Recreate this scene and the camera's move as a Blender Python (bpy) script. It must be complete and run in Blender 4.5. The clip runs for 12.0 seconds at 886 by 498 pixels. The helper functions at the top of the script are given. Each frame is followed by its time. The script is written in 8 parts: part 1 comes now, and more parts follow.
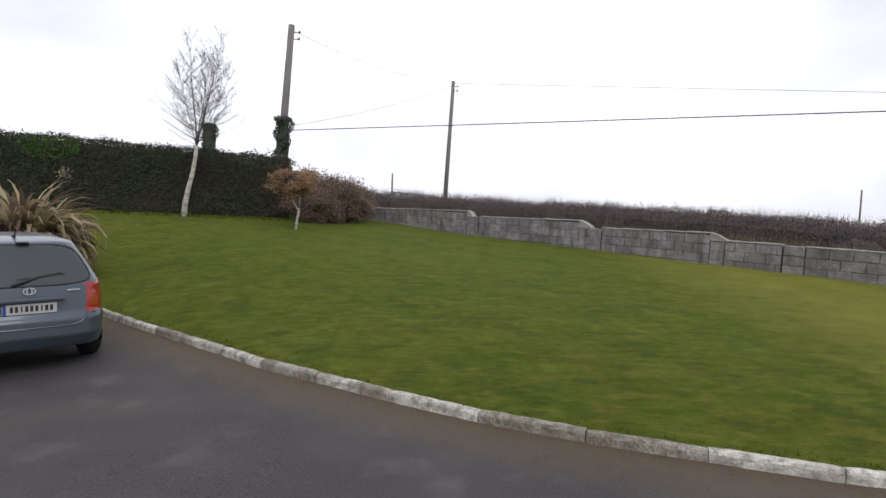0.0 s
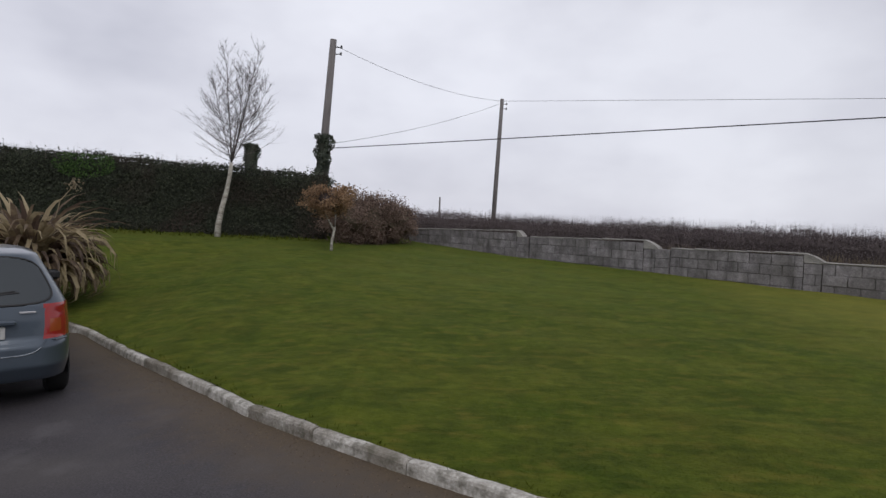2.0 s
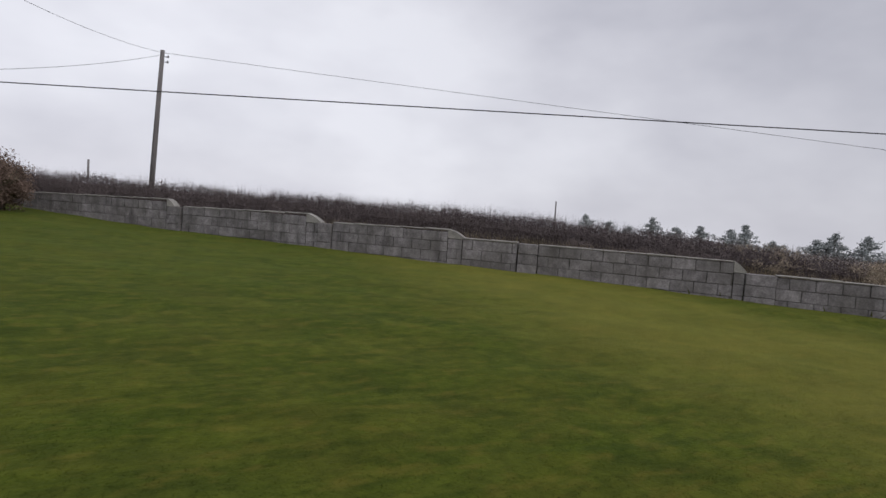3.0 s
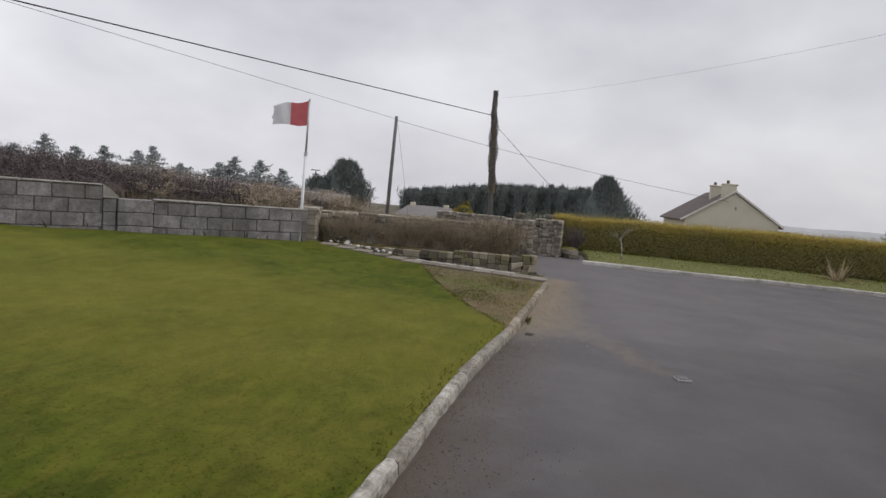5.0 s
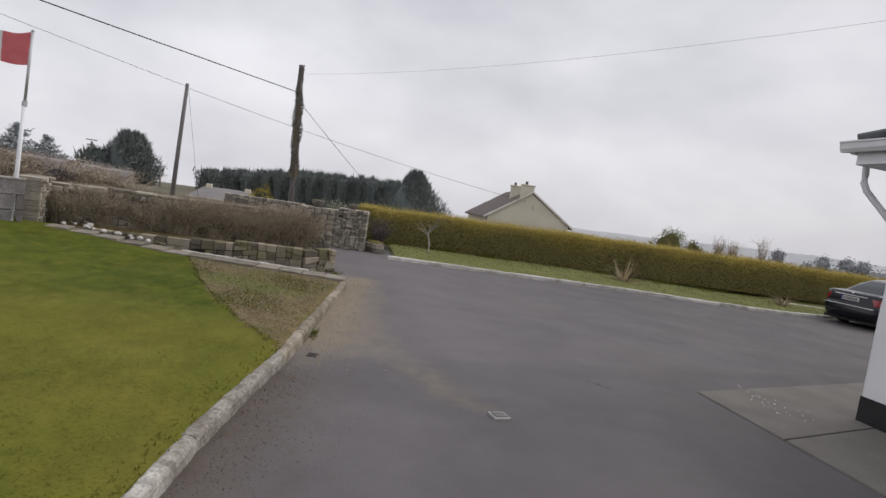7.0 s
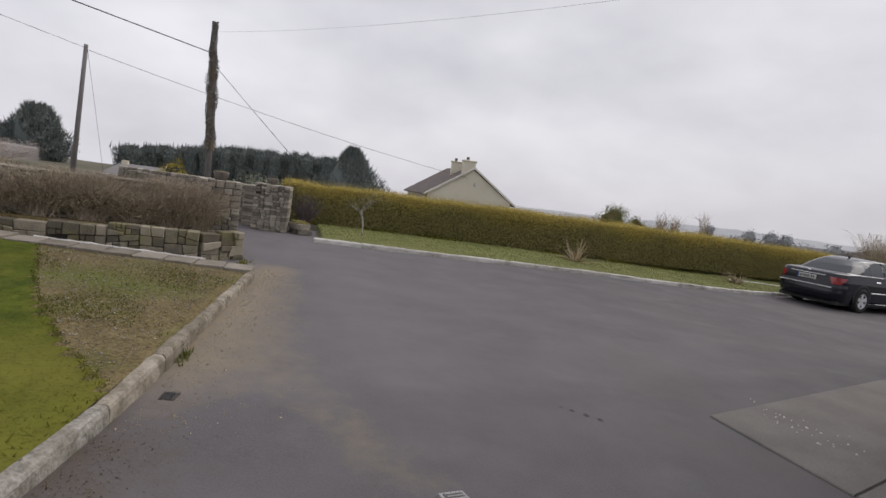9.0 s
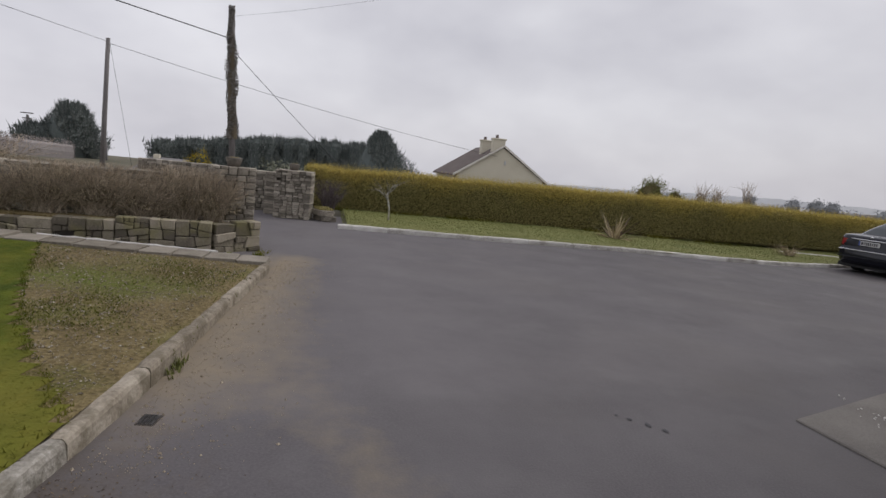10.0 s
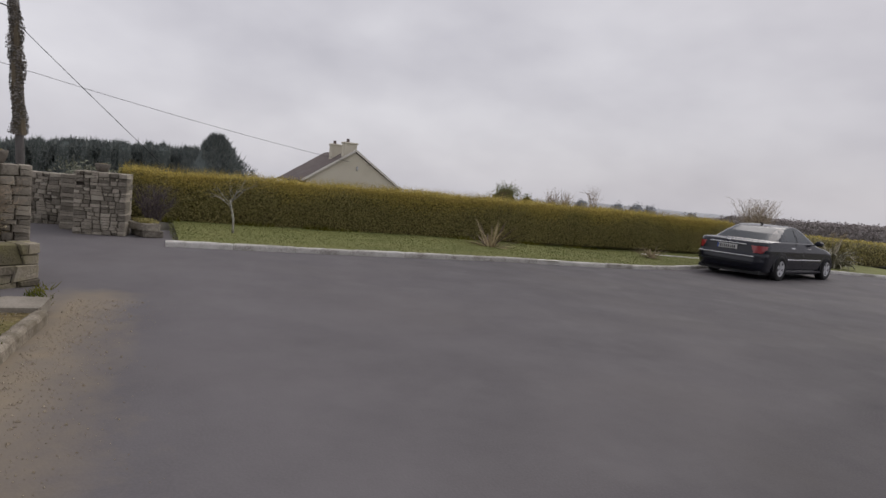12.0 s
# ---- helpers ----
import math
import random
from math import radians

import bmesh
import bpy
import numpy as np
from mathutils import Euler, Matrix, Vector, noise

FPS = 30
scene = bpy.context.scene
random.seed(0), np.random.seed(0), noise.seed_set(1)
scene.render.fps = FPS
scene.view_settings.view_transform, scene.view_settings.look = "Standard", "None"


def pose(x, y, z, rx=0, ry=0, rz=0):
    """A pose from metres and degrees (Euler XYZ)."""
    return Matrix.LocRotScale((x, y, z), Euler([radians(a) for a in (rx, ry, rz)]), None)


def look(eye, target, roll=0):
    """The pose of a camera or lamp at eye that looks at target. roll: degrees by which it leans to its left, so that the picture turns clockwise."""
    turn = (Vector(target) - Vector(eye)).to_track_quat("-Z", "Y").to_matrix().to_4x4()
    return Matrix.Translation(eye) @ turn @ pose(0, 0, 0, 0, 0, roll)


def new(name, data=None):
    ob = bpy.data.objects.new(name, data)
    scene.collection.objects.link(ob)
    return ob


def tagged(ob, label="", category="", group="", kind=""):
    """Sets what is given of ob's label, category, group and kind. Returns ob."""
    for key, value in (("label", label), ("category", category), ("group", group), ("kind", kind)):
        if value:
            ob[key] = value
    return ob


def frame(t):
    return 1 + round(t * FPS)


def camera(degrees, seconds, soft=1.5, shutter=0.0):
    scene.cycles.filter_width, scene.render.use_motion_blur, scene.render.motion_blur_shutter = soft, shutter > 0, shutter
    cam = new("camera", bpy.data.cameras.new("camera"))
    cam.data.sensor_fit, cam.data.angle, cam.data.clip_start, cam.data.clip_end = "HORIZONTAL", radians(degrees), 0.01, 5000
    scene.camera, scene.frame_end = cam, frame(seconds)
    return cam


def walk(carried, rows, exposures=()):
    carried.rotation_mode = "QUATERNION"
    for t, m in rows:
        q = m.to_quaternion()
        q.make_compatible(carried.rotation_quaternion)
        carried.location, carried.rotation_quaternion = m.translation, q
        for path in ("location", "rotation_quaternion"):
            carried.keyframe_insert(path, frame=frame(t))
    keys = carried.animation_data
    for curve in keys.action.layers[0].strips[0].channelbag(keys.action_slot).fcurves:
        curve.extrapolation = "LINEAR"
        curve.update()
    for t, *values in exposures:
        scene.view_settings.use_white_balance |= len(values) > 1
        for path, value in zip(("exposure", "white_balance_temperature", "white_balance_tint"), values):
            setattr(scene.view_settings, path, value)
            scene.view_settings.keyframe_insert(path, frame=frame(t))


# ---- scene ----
cam = camera(73, 12.0)
PATH = [
    (0, (-0.641, 0.373, 1.921), (-0.529, 2.363, 1.752), 2.54),
    (0.2, (-0.632, 0.518, 1.892), (-0.549, 2.504, 1.669), 1.43),
    (0.5, (-0.617, 0.736, 1.848), (-0.638, 2.722, 1.610), 0.23),
    (0.7, (-0.599, 0.898, 1.807), (-0.686, 2.890, 1.661), 2.48),
    (1, (-0.574, 1.142, 1.746), (-0.705, 3.133, 1.611), 4.10),
    (1.2, (-0.572, 1.315, 1.739), (-0.772, 3.301, 1.607), 2.57),
    (1.5, (-0.568, 1.577, 1.729), (-0.832, 3.550, 1.543), 1.56),
    (1.7, (-0.535, 1.725, 1.714), (-0.718, 3.712, 1.568), 2.61),
    (2, (-0.487, 1.949, 1.690), (-0.542, 3.946, 1.602), 2.44),
    (2.2, (-0.426, 2.121, 1.674), (-0.339, 4.117, 1.572), 1.41),
    (2.5, (-0.337, 2.380, 1.650), (-0.065, 4.360, 1.561), 1.72),
    (2.7, (-0.097, 2.539, 1.632), (0.383, 4.478, 1.534), 2.43),
    (3, (0.264, 2.777, 1.605), (1.205, 4.539, 1.503), 4.50),
    (3.2, (0.336, 2.826, 1.628), (1.511, 4.438, 1.474), 4.17),
    (3.5, (0.510, 2.849, 1.573), (1.930, 4.243, 1.375), 1.59),
    (3.7, (0.591, 2.878, 1.615), (2.171, 4.074, 1.343), 1.34),
    (5.3, (2.425, 3.310, 1.625), (4.406, 3.534, 1.465), 6.28),
    (5.5, (2.569, 3.257, 1.601), (4.557, 3.404, 1.447), 6.74),
    (5.7, (2.720, 3.241, 1.594), (4.714, 3.268, 1.446), 5.98),
    (6, (2.947, 3.217, 1.584), (4.931, 3.093, 1.368), 7.00),
    (6.2, (3.101, 3.204, 1.570), (5.074, 2.980, 1.329), 7.85),
    (6.5, (3.332, 3.183, 1.548), (5.309, 2.951, 1.361), 7.98),
    (6.7, (3.502, 3.154, 1.555), (5.476, 2.894, 1.373), 7.78),
    (7, (3.756, 3.111, 1.565), (5.728, 2.810, 1.415), 8.68),
    (7.2, (3.960, 3.081, 1.547), (5.926, 2.730, 1.436), 8.38),
    (8.8, (5.391, 2.774, 1.468), (7.332, 2.319, 1.306), 7.31),
    (9, (5.531, 2.743, 1.470), (7.458, 2.239, 1.279), 8.38),
    (9.2, (5.645, 2.717, 1.450), (7.537, 2.087, 1.298), 7.68),
    (9.5, (5.817, 2.680, 1.419), (7.745, 2.148, 1.416), 6.70),
    (9.7, (5.968, 2.621, 1.422), (7.900, 2.112, 1.337), 6.09),
    (10, (6.194, 2.532, 1.425), (8.135, 2.128, 1.160), 5.98),
    (10.2, (6.329, 2.498, 1.410), (8.262, 2.106, 1.078), 5.02),
    (10.5, (6.532, 2.446, 1.386), (8.473, 2.001, 1.203), 6.32),
    (10.7, (6.718, 2.417, 1.372), (8.621, 1.850, 1.140), 5.29),
    (11, (6.997, 2.374, 1.352), (8.882, 1.740, 1.135), 4.86),
    (11.2, (7.143, 2.324, 1.348), (9.029, 1.697, 1.130), 3.87),
    (11.5, (7.361, 2.249, 1.342), (9.246, 1.612, 1.145), 5.70),
    (11.7, (7.670, 2.319, 1.320), (9.523, 1.596, 1.117), 5.95),
    (12, (8.134, 2.422, 1.288), (9.920, 1.542, 1.099), 5.72),
]

EXPOSURES = [(0.0, 0.44, 6400, 11), (0.6, 0.34, 6350, 12), (1.3, -0.02, 6250, 13), (2.0, -0.16, 6300, 13), (2.5, -0.24, 6300, 13), (2.9, -0.16, 6350, 13), (3.7, -0.04, 6500, 13), (5.4, 0.18, 6550, 11), (7.2, 0.25, 6550, 12), (9.5, 0.2, 6550, 13), (10.0, 0.08, 6500, 13), (10.6, 0.27, 6600, 14), (10.9, 0.27, 6600, 14), (11.5, 0.16, 6600, 14), (12.0, 0.0, 6550, 14)]
walk(cam, [(t, look(eye, target, roll)) for t, eye, target, roll in PATH], EXPOSURES)

# ---------------------------------------------------------------- sky and sun
world = bpy.data.worlds.new("overcast_sky")
scene.world = world
world.use_nodes = True
wt = world.node_tree
wt.nodes.clear()


def wnode(kind, **values):
    n = wt.nodes.new(kind)
    for key, value in values.items():
        n.inputs[key].default_value = value
    return n


sky = wt.nodes.new("ShaderNodeTexSky")
sky.sky_type, sky.sun_disc = "NISHITA", False
sky.sun_elevation, sky.sun_rotation = radians(46), radians(160)
sky.air_density, sky.dust_density = 1.0, 3.0
wcoord = wt.nodes.new("ShaderNodeTexCoord")
wmap = wt.nodes.new("ShaderNodeMapping")
wmap.inputs["Scale"].default_value = (1.0, 1.0, 1.9)
wt.links.new(wcoord.outputs["Generated"], wmap.inputs["Vector"])
cloud_big = wnode("ShaderNodeTexNoise", Scale=1.2, Detail=4.0, Roughness=0.48)
cloud_small = wnode("ShaderNodeTexNoise", Scale=3.6, Detail=4.0, Roughness=0.5)
for n in (cloud_big, cloud_small):
    wt.links.new(wmap.outputs["Vector"], n.inputs["Vector"])
cloud_mix = wt.nodes.new("ShaderNodeMix")
cloud_mix.inputs[0].default_value = 0.38
wt.links.new(cloud_big.outputs[0], cloud_mix.inputs[2])
wt.links.new(cloud_small.outputs[0], cloud_mix.inputs[3])
cloud = wt.nodes.new("ShaderNodeValToRGB")
cloud.color_ramp.elements[0].position, cloud.color_ramp.elements[0].color = 0.37, (0.5, 0.507, 0.56, 1)
cloud.color_ramp.elements[1].position, cloud.color_ramp.elements[1].color = 0.64, (0.83, 0.84, 0.875, 1)
e = cloud.color_ramp.elements.new(0.5)
e.color = (0.665, 0.67, 0.715, 1)
wt.links.new(cloud_mix.outputs[0], cloud.inputs[0])
sky_dim = wt.nodes.new("ShaderNodeMix")
sky_dim.data_type, sky_dim.blend_type = "RGBA", "MULTIPLY"
sky_dim.inputs[0].default_value = 1.0
sky_dim.inputs[7].default_value = (0.1, 0.1, 0.1, 1)
wt.links.new(sky.outputs[0], sky_dim.inputs[6])
sky_all = wt.nodes.new("ShaderNodeMix")
sky_all.data_type = "RGBA"
sky_all.inputs[0].default_value = 0.93
wt.links.new(sky_dim.outputs[2], sky_all.inputs[6])
# the cloud is thinner, so brighter, to the north and west
split = wt.nodes.new("ShaderNodeSeparateXYZ")
wt.links.new(wcoord.outputs["Generated"], split.inputs[0])
thin_y = wt.nodes.new("ShaderNodeMath")
thin_y.operation = "MULTIPLY_ADD"
thin_y.inputs[1].default_value, thin_y.inputs[2].default_value = 0.17, 1.0
wt.links.new(split.outputs[1], thin_y.inputs[0])
thin_x = wt.nodes.new("ShaderNodeMath")
thin_x.operation = "MULTIPLY_ADD"
thin_x.inputs[1].default_value = -0.13
wt.links.new(split.outputs[0], thin_x.inputs[0])
wt.links.new(thin_y.outputs[0], thin_x.inputs[2])
cloud_all = wt.nodes.new("ShaderNodeVectorMath")
cloud_all.operation = "SCALE"
wt.links.new(cloud.outputs[0], cloud_all.inputs[0])
wt.links.new(thin_x.outputs[0], cloud_all.inputs["Scale"])
wt.links.new(cloud_all.outputs[0], sky_all.inputs[7])
wback = wt.nodes.new("ShaderNodeBackground")
wback.inputs["Strength"].default_value = 1.0
wout = wt.nodes.new("ShaderNodeOutputWorld")
wt.links.new(sky_all.outputs[2], wback.inputs[0])
wt.links.new(wback.outputs[0], wout.inputs[0])
sun = new("sun", bpy.data.lights.new("sun", "SUN"))
sun.data.energy, sun.data.angle, sun.data.color = 1.35, radians(45), (1.0, 0.97, 0.93)
sun.matrix_world = look((10.3, -28.2, 31), (0, 0, 0))

# ---------------------------------------------------------------- materials


def material(name, colours, scale=8.0, fine=90.0, rough=0.85, bump=0.25, metal=0.0, island=0.0, per_object=0.0, spec=0.4, coords="world", stretch=(1, 1, 1), fine_mix=0.45, distance=0.01):
    """colours: three or more tones from dark to light; scale and fine: the two sizes of variation."""
    m = bpy.data.materials.new(name)
    m.use_nodes = True
    t = m.node_tree
    p = t.nodes["Principled BSDF"]
    p.inputs["Roughness"].default_value, p.inputs["Metallic"].default_value = rough, metal
    p.inputs["Specular IOR Level"].default_value = spec
    if coords == "world":
        g = t.nodes.new("ShaderNodeNewGeometry").outputs["Position"]
    else:
        g = t.nodes.new("ShaderNodeTexCoord").outputs["Object"]
    mp = t.nodes.new("ShaderNodeMapping")
    mp.inputs["Scale"].default_value = stretch
    t.links.new(g, mp.inputs["Vector"])
    big = t.nodes.new("ShaderNodeTexNoise")
    big.inputs["Scale"].default_value, big.inputs["Detail"].default_value = scale, 5.0
    small = t.nodes.new("ShaderNodeTexNoise")
    small.inputs["Scale"].default_value, small.inputs["Detail"].default_value = fine, 3.0
    for n in (big, small):
        t.links.new(mp.outputs["Vector"], n.inputs["Vector"])
    mix = t.nodes.new("ShaderNodeMix")
    mix.inputs[0].default_value = fine_mix
    t.links.new(big.outputs[0], mix.inputs[2])
    t.links.new(small.outputs[0], mix.inputs[3])
    value = mix.outputs[0]
    for amount, kind, socket in ((island, "ShaderNodeNewGeometry", "Random Per Island"), (per_object, "ShaderNodeObjectInfo", "Random")):
        if amount:
            r = t.nodes.new(kind)
            ma = t.nodes.new("ShaderNodeMath")
            ma.operation = "MULTIPLY_ADD"
            ma.inputs[1].default_value = amount
            t.links.new(r.outputs[socket], ma.inputs[0])
            t.links.new(value, ma.inputs[2])
            mb = t.nodes.new("ShaderNodeMath")
            mb.operation = "SUBTRACT"
            mb.inputs[1].default_value = amount / 2
            t.links.new(ma.outputs[0], mb.inputs[0])
            value = mb.outputs[0]
    ramp = t.nodes.new("ShaderNodeValToRGB")
    k = len(colours)
    ramp.color_ramp.elements[0].position, ramp.color_ramp.elements[1].position = 0.28, 0.72
    for i in range(1, k - 1):
        ramp.color_ramp.elements.new(0.28 + 0.44 * i / (k - 1))
    for el, c in zip(ramp.color_ramp.elements, colours):
        el.color = (*c, 1)
    t.links.new(value, ramp.inputs[0])
    t.links.new(ramp.outputs[0], p.inputs["Base Color"])
    if bump:
        b = t.nodes.new("ShaderNodeBump")
        b.inputs["Strength"].default_value, b.inputs["Distance"].default_value = bump, distance
        t.links.new(small.outputs[0], b.inputs["Height"])
        t.links.new(b.outputs[0], p.inputs["Normal"])
    m["ramp"] = ramp.name
    return m


def overlay(m, attribute, colour, low=0.35, high=0.75, noise_scale=2.2):
    """Dirt, sand or moss laid over a material where a mesh attribute and a noise together allow it."""
    t = m.node_tree
    p, ramp = t.nodes["Principled BSDF"], t.nodes[m["ramp"]]
    before = p.inputs["Base Color"].links[0].from_socket
    a = t.nodes.new("ShaderNodeAttribute")
    a.attribute_name = attribute
    n = t.nodes.new("ShaderNodeTexNoise")
    n.inputs["Scale"].default_value, n.inputs["Detail"].default_value = noise_scale, 7.0
    n.inputs["Roughness"].default_value = 0.65
    g = t.nodes.new("ShaderNodeNewGeometry")
    t.links.new(g.outputs["Position"], n.inputs["Vector"])
    add = t.nodes.new("ShaderNodeMath")
    add.operation = "MULTIPLY_ADD"
    add.inputs[1].default_value = 0.6 if attribute != "sand" else 0.9
    t.links.new(n.outputs[0], add.inputs[0])
    t.links.new(a.outputs["Fac"], add.inputs[2])
    mr = t.nodes.new("ShaderNodeMapRange")
    mr.inputs["From Min"].default_value, mr.inputs["From Max"].default_value = low + add.inputs[1].default_value / 2, high + add.inputs[1].default_value / 2
    t.links.new(add.outputs[0], mr.inputs["Value"])
    mx = t.nodes.new("ShaderNodeMix")
    mx.data_type = "RGBA"
    t.links.new(mr.outputs[0], mx.inputs[0])
    t.links.new(before, mx.inputs[6])
    mx.inputs[7].default_value = (*colour, 1)
    t.links.new(mx.outputs[2], p.inputs["Base Color"])
    return m


def patchy(m, colour, scale, amount, shift=0.0, stretch=(0.45, 1.6, 1), low=0.4, high=0.66):
    """Broad soft patches of another tone."""
    t = m.node_tree
    p = t.nodes["Principled BSDF"]
    before = p.inputs["Base Color"].links[0].from_socket
    g = t.nodes.new("ShaderNodeNewGeometry")
    mp = t.nodes.new("ShaderNodeMapping")
    mp.inputs["Rotation"].default_value = (0, 0, 0.3)
    mp.inputs["Location"].default_value = (shift, shift, 0)
    mp.inputs["Scale"].default_value = stretch
    t.links.new(g.outputs["Position"], mp.inputs["Vector"])
    n = t.nodes.new("ShaderNodeTexNoise")
    n.inputs["Scale"].default_value, n.inputs["Detail"].default_value = scale, 5.0
    t.links.new(mp.outputs[0], n.inputs["Vector"])
    mr = t.nodes.new("ShaderNodeMapRange")
    mr.inputs["From Min"].default_value, mr.inputs["From Max"].default_value, mr.inputs["To Max"].default_value = low, high, amount
    t.links.new(n.outputs[0], mr.inputs["Value"])
    mx = t.nodes.new("ShaderNodeMix")
    mx.data_type = "RGBA"
    t.links.new(mr.outputs[0], mx.inputs[0])
    t.links.new(before, mx.inputs[6])
    mx.inputs[7].default_value = (*colour, 1)
    t.links.new(mx.outputs[2], p.inputs["Base Color"])
    return m


ASPHALT = material("worn_asphalt", [(0.0185, 0.0167, 0.0185), (0.0464, 0.0417, 0.0457), (0.0842, 0.0756, 0.0814)], 0.8, 75, 0.8, 0.4, spec=0.3, fine_mix=0.7, distance=0.003)
patchy(ASPHALT, (0.078, 0.069, 0.064), 0.55, 0.55, 2.0, (1, 1, 1), 0.46, 0.66)
patchy(ASPHALT, (0.034, 0.031, 0.036), 0.8, 0.5, 9.0, (1, 1, 1), 0.52, 0.7)
patchy(ASPHALT, (0.12, 0.113, 0.113), 1.6, 0.4, 5.0, (1, 1, 1), 0.56, 0.72)
overlay(ASPHALT, "pale", (0.145, 0.135, 0.138), 0.4, 1.05, 0.9)
overlay(ASPHALT, "sand", (0.235, 0.19, 0.125), 0.28, 1.2, 3.8)
overlay(ASPHALT, "litter", (0.085, 0.063, 0.04), 0.22, 0.8, 6.0)
GRASS = material("mossy_lawn", [(0.0315, 0.053, 0.0053), (0.0471, 0.071, 0.0069), (0.0641, 0.0869, 0.0085), (0.0846, 0.1007, 0.0111)], 0.8, 38, 0.95, 0.35, spec=0.04, distance=0.02)
patchy(GRASS, (0.0896, 0.0986, 0.0132), 0.5, 0.5)
patchy(GRASS, (0.092, 0.112, 0.0144), 2.1, 0.45)
patchy(GRASS, (0.0336, 0.0528, 0.0072), 3.3, 0.4, 7.0)
patchy(GRASS, (0.105, 0.1, 0.016), 1.1, 0.42, 3.0, (0.8, 1.2, 1))
patchy(GRASS, (0.034, 0.046, 0.009), 2.6, 0.4, 7.0, (0.7, 1.2, 1))
patchy(GRASS, (0.035, 0.045, 0.008), 8.0, 0.45, 2.0, (0.9, 1.1, 1))
patchy(GRASS, (0.105, 0.125, 0.018), 12.0, 0.3, 9.0, (0.9, 1.1, 1))
patchy(GRASS, (0.02, 0.034, 0.006), 1.7, 0.4, 11.0, (1, 1, 1), 0.5, 0.7)
patchy(GRASS, (0.07, 0.07, 0.012), 0.9, 0.5, 5.0, (1, 1, 1), 0.52, 0.72)
patchy(GRASS, (0.135, 0.15, 0.022), 3.6, 0.32, 21.0, (1, 1, 1), 0.54, 0.72)
patchy(GRASS, (0.125, 0.108, 0.02), 5.5, 0.5, 31.0, (0.7, 1.3, 1), 0.53, 0.7)
patchy(GRASS, (0.022, 0.036, 0.005), 4.2, 0.45, 43.0, (0.6, 1.4, 1), 0.52, 0.68)
overlay(GRASS, "track", (0.032, 0.05, 0.01), 0.35, 0.9, 6.0)
overlay(GRASS, "mossy", (0.21, 0.185, 0.04), 0.25, 1.1, 1.4)
BLADE = material("grass_blades", [(0.0386, 0.0636, 0.0069), (0.058, 0.0859, 0.0085), (0.0785, 0.1049, 0.0106), (0.1027, 0.1198, 0.0138)], 0.8, 38, 0.9, 0, island=0.1, spec=0.05)
patchy(BLADE, (0.108, 0.119, 0.0162), 0.5, 0.5)
patchy(BLADE, (0.11, 0.133, 0.0175), 2.1, 0.45)
patchy(BLADE, (0.0405, 0.0634, 0.00877), 3.3, 0.4, 7.0)
patchy(BLADE, (0.115, 0.11, 0.018), 1.1, 0.42, 3.0, (0.8, 1.2, 1))
patchy(BLADE, (0.038, 0.05, 0.009), 8.0, 0.4, 2.0, (0.9, 1.1, 1))
patchy(BLADE, (0.024, 0.04, 0.007), 1.7, 0.4, 11.0, (1, 1, 1), 0.5, 0.7)
patchy(BLADE, (0.08, 0.082, 0.014), 0.9, 0.5, 5.0, (1, 1, 1), 0.52, 0.72)
patchy(BLADE, (0.15, 0.168, 0.025), 3.6, 0.32, 21.0, (1, 1, 1), 0.54, 0.72)
patchy(BLADE, (0.14, 0.122, 0.024), 5.5, 0.5, 31.0, (0.7, 1.3, 1), 0.53, 0.7)
patchy(BLADE, (0.026, 0.042, 0.006), 4.2, 0.45, 43.0, (0.6, 1.4, 1), 0.52, 0.68)
overlay(BLADE, "track", (0.036, 0.056, 0.011), 0.35, 0.9, 6.0)
overlay(BLADE, "mossy", (0.22, 0.195, 0.042), 0.25, 1.1, 1.4)
VERGE = material("pale_verge_grass", [(0.106, 0.12, 0.0346), (0.1537, 0.1632, 0.054), (0.212, 0.2064, 0.081)], 1.2, 38, 0.9, 0.35, spec=0.2, distance=0.02)
for turf in (GRASS, BLADE):
    turf.node_tree.nodes["Principled BSDF"].inputs["Sheen Weight"].default_value = 0.1
    turf.node_tree.nodes["Principled BSDF"].inputs["Sheen Roughness"].default_value = 0.3
    turf.node_tree.nodes["Principled BSDF"].inputs["Sheen Tint"].default_value = (0.6, 0.85, 0.3, 1)
FIELD = material("rough_field", [(0.096, 0.096, 0.064), (0.136, 0.128, 0.096), (0.176, 0.16, 0.12)], 0.15, 3.0, 0.95, 0.4, spec=0.1)
EARTHY_KERB = material("earthy_concrete_kerb", [(0.12, 0.1, 0.072), (0.25, 0.215, 0.165), (0.38, 0.34, 0.275)], 5.0, 45, 0.93, 0.5, per_object=0.15, distance=0.01)
patchy(EARTHY_KERB, (0.1, 0.083, 0.052), 8.0, 0.65, 4.0, (1, 1, 1), 0.46, 0.64)
KERB = material("whitewashed_concrete", [(0.13, 0.112, 0.088), (0.36, 0.34, 0.3), (0.66, 0.64, 0.59)], 4.0, 45, 0.9, 0.6, per_object=0.25, distance=0.015)
patchy(KERB, (0.15, 0.132, 0.1), 3.2, 0.75)
patchy(KERB, (0.075, 0.07, 0.045), 11.0, 0.6, 4.0, (1, 1, 1), 0.5, 0.66)
WHITE_KERB = material("white_painted_kerb", [(0.2, 0.18, 0.15), (0.5, 0.48, 0.44), (0.68, 0.66, 0.62)], 4.0, 45, 0.85, 0.5, per_object=0.2, distance=0.012)
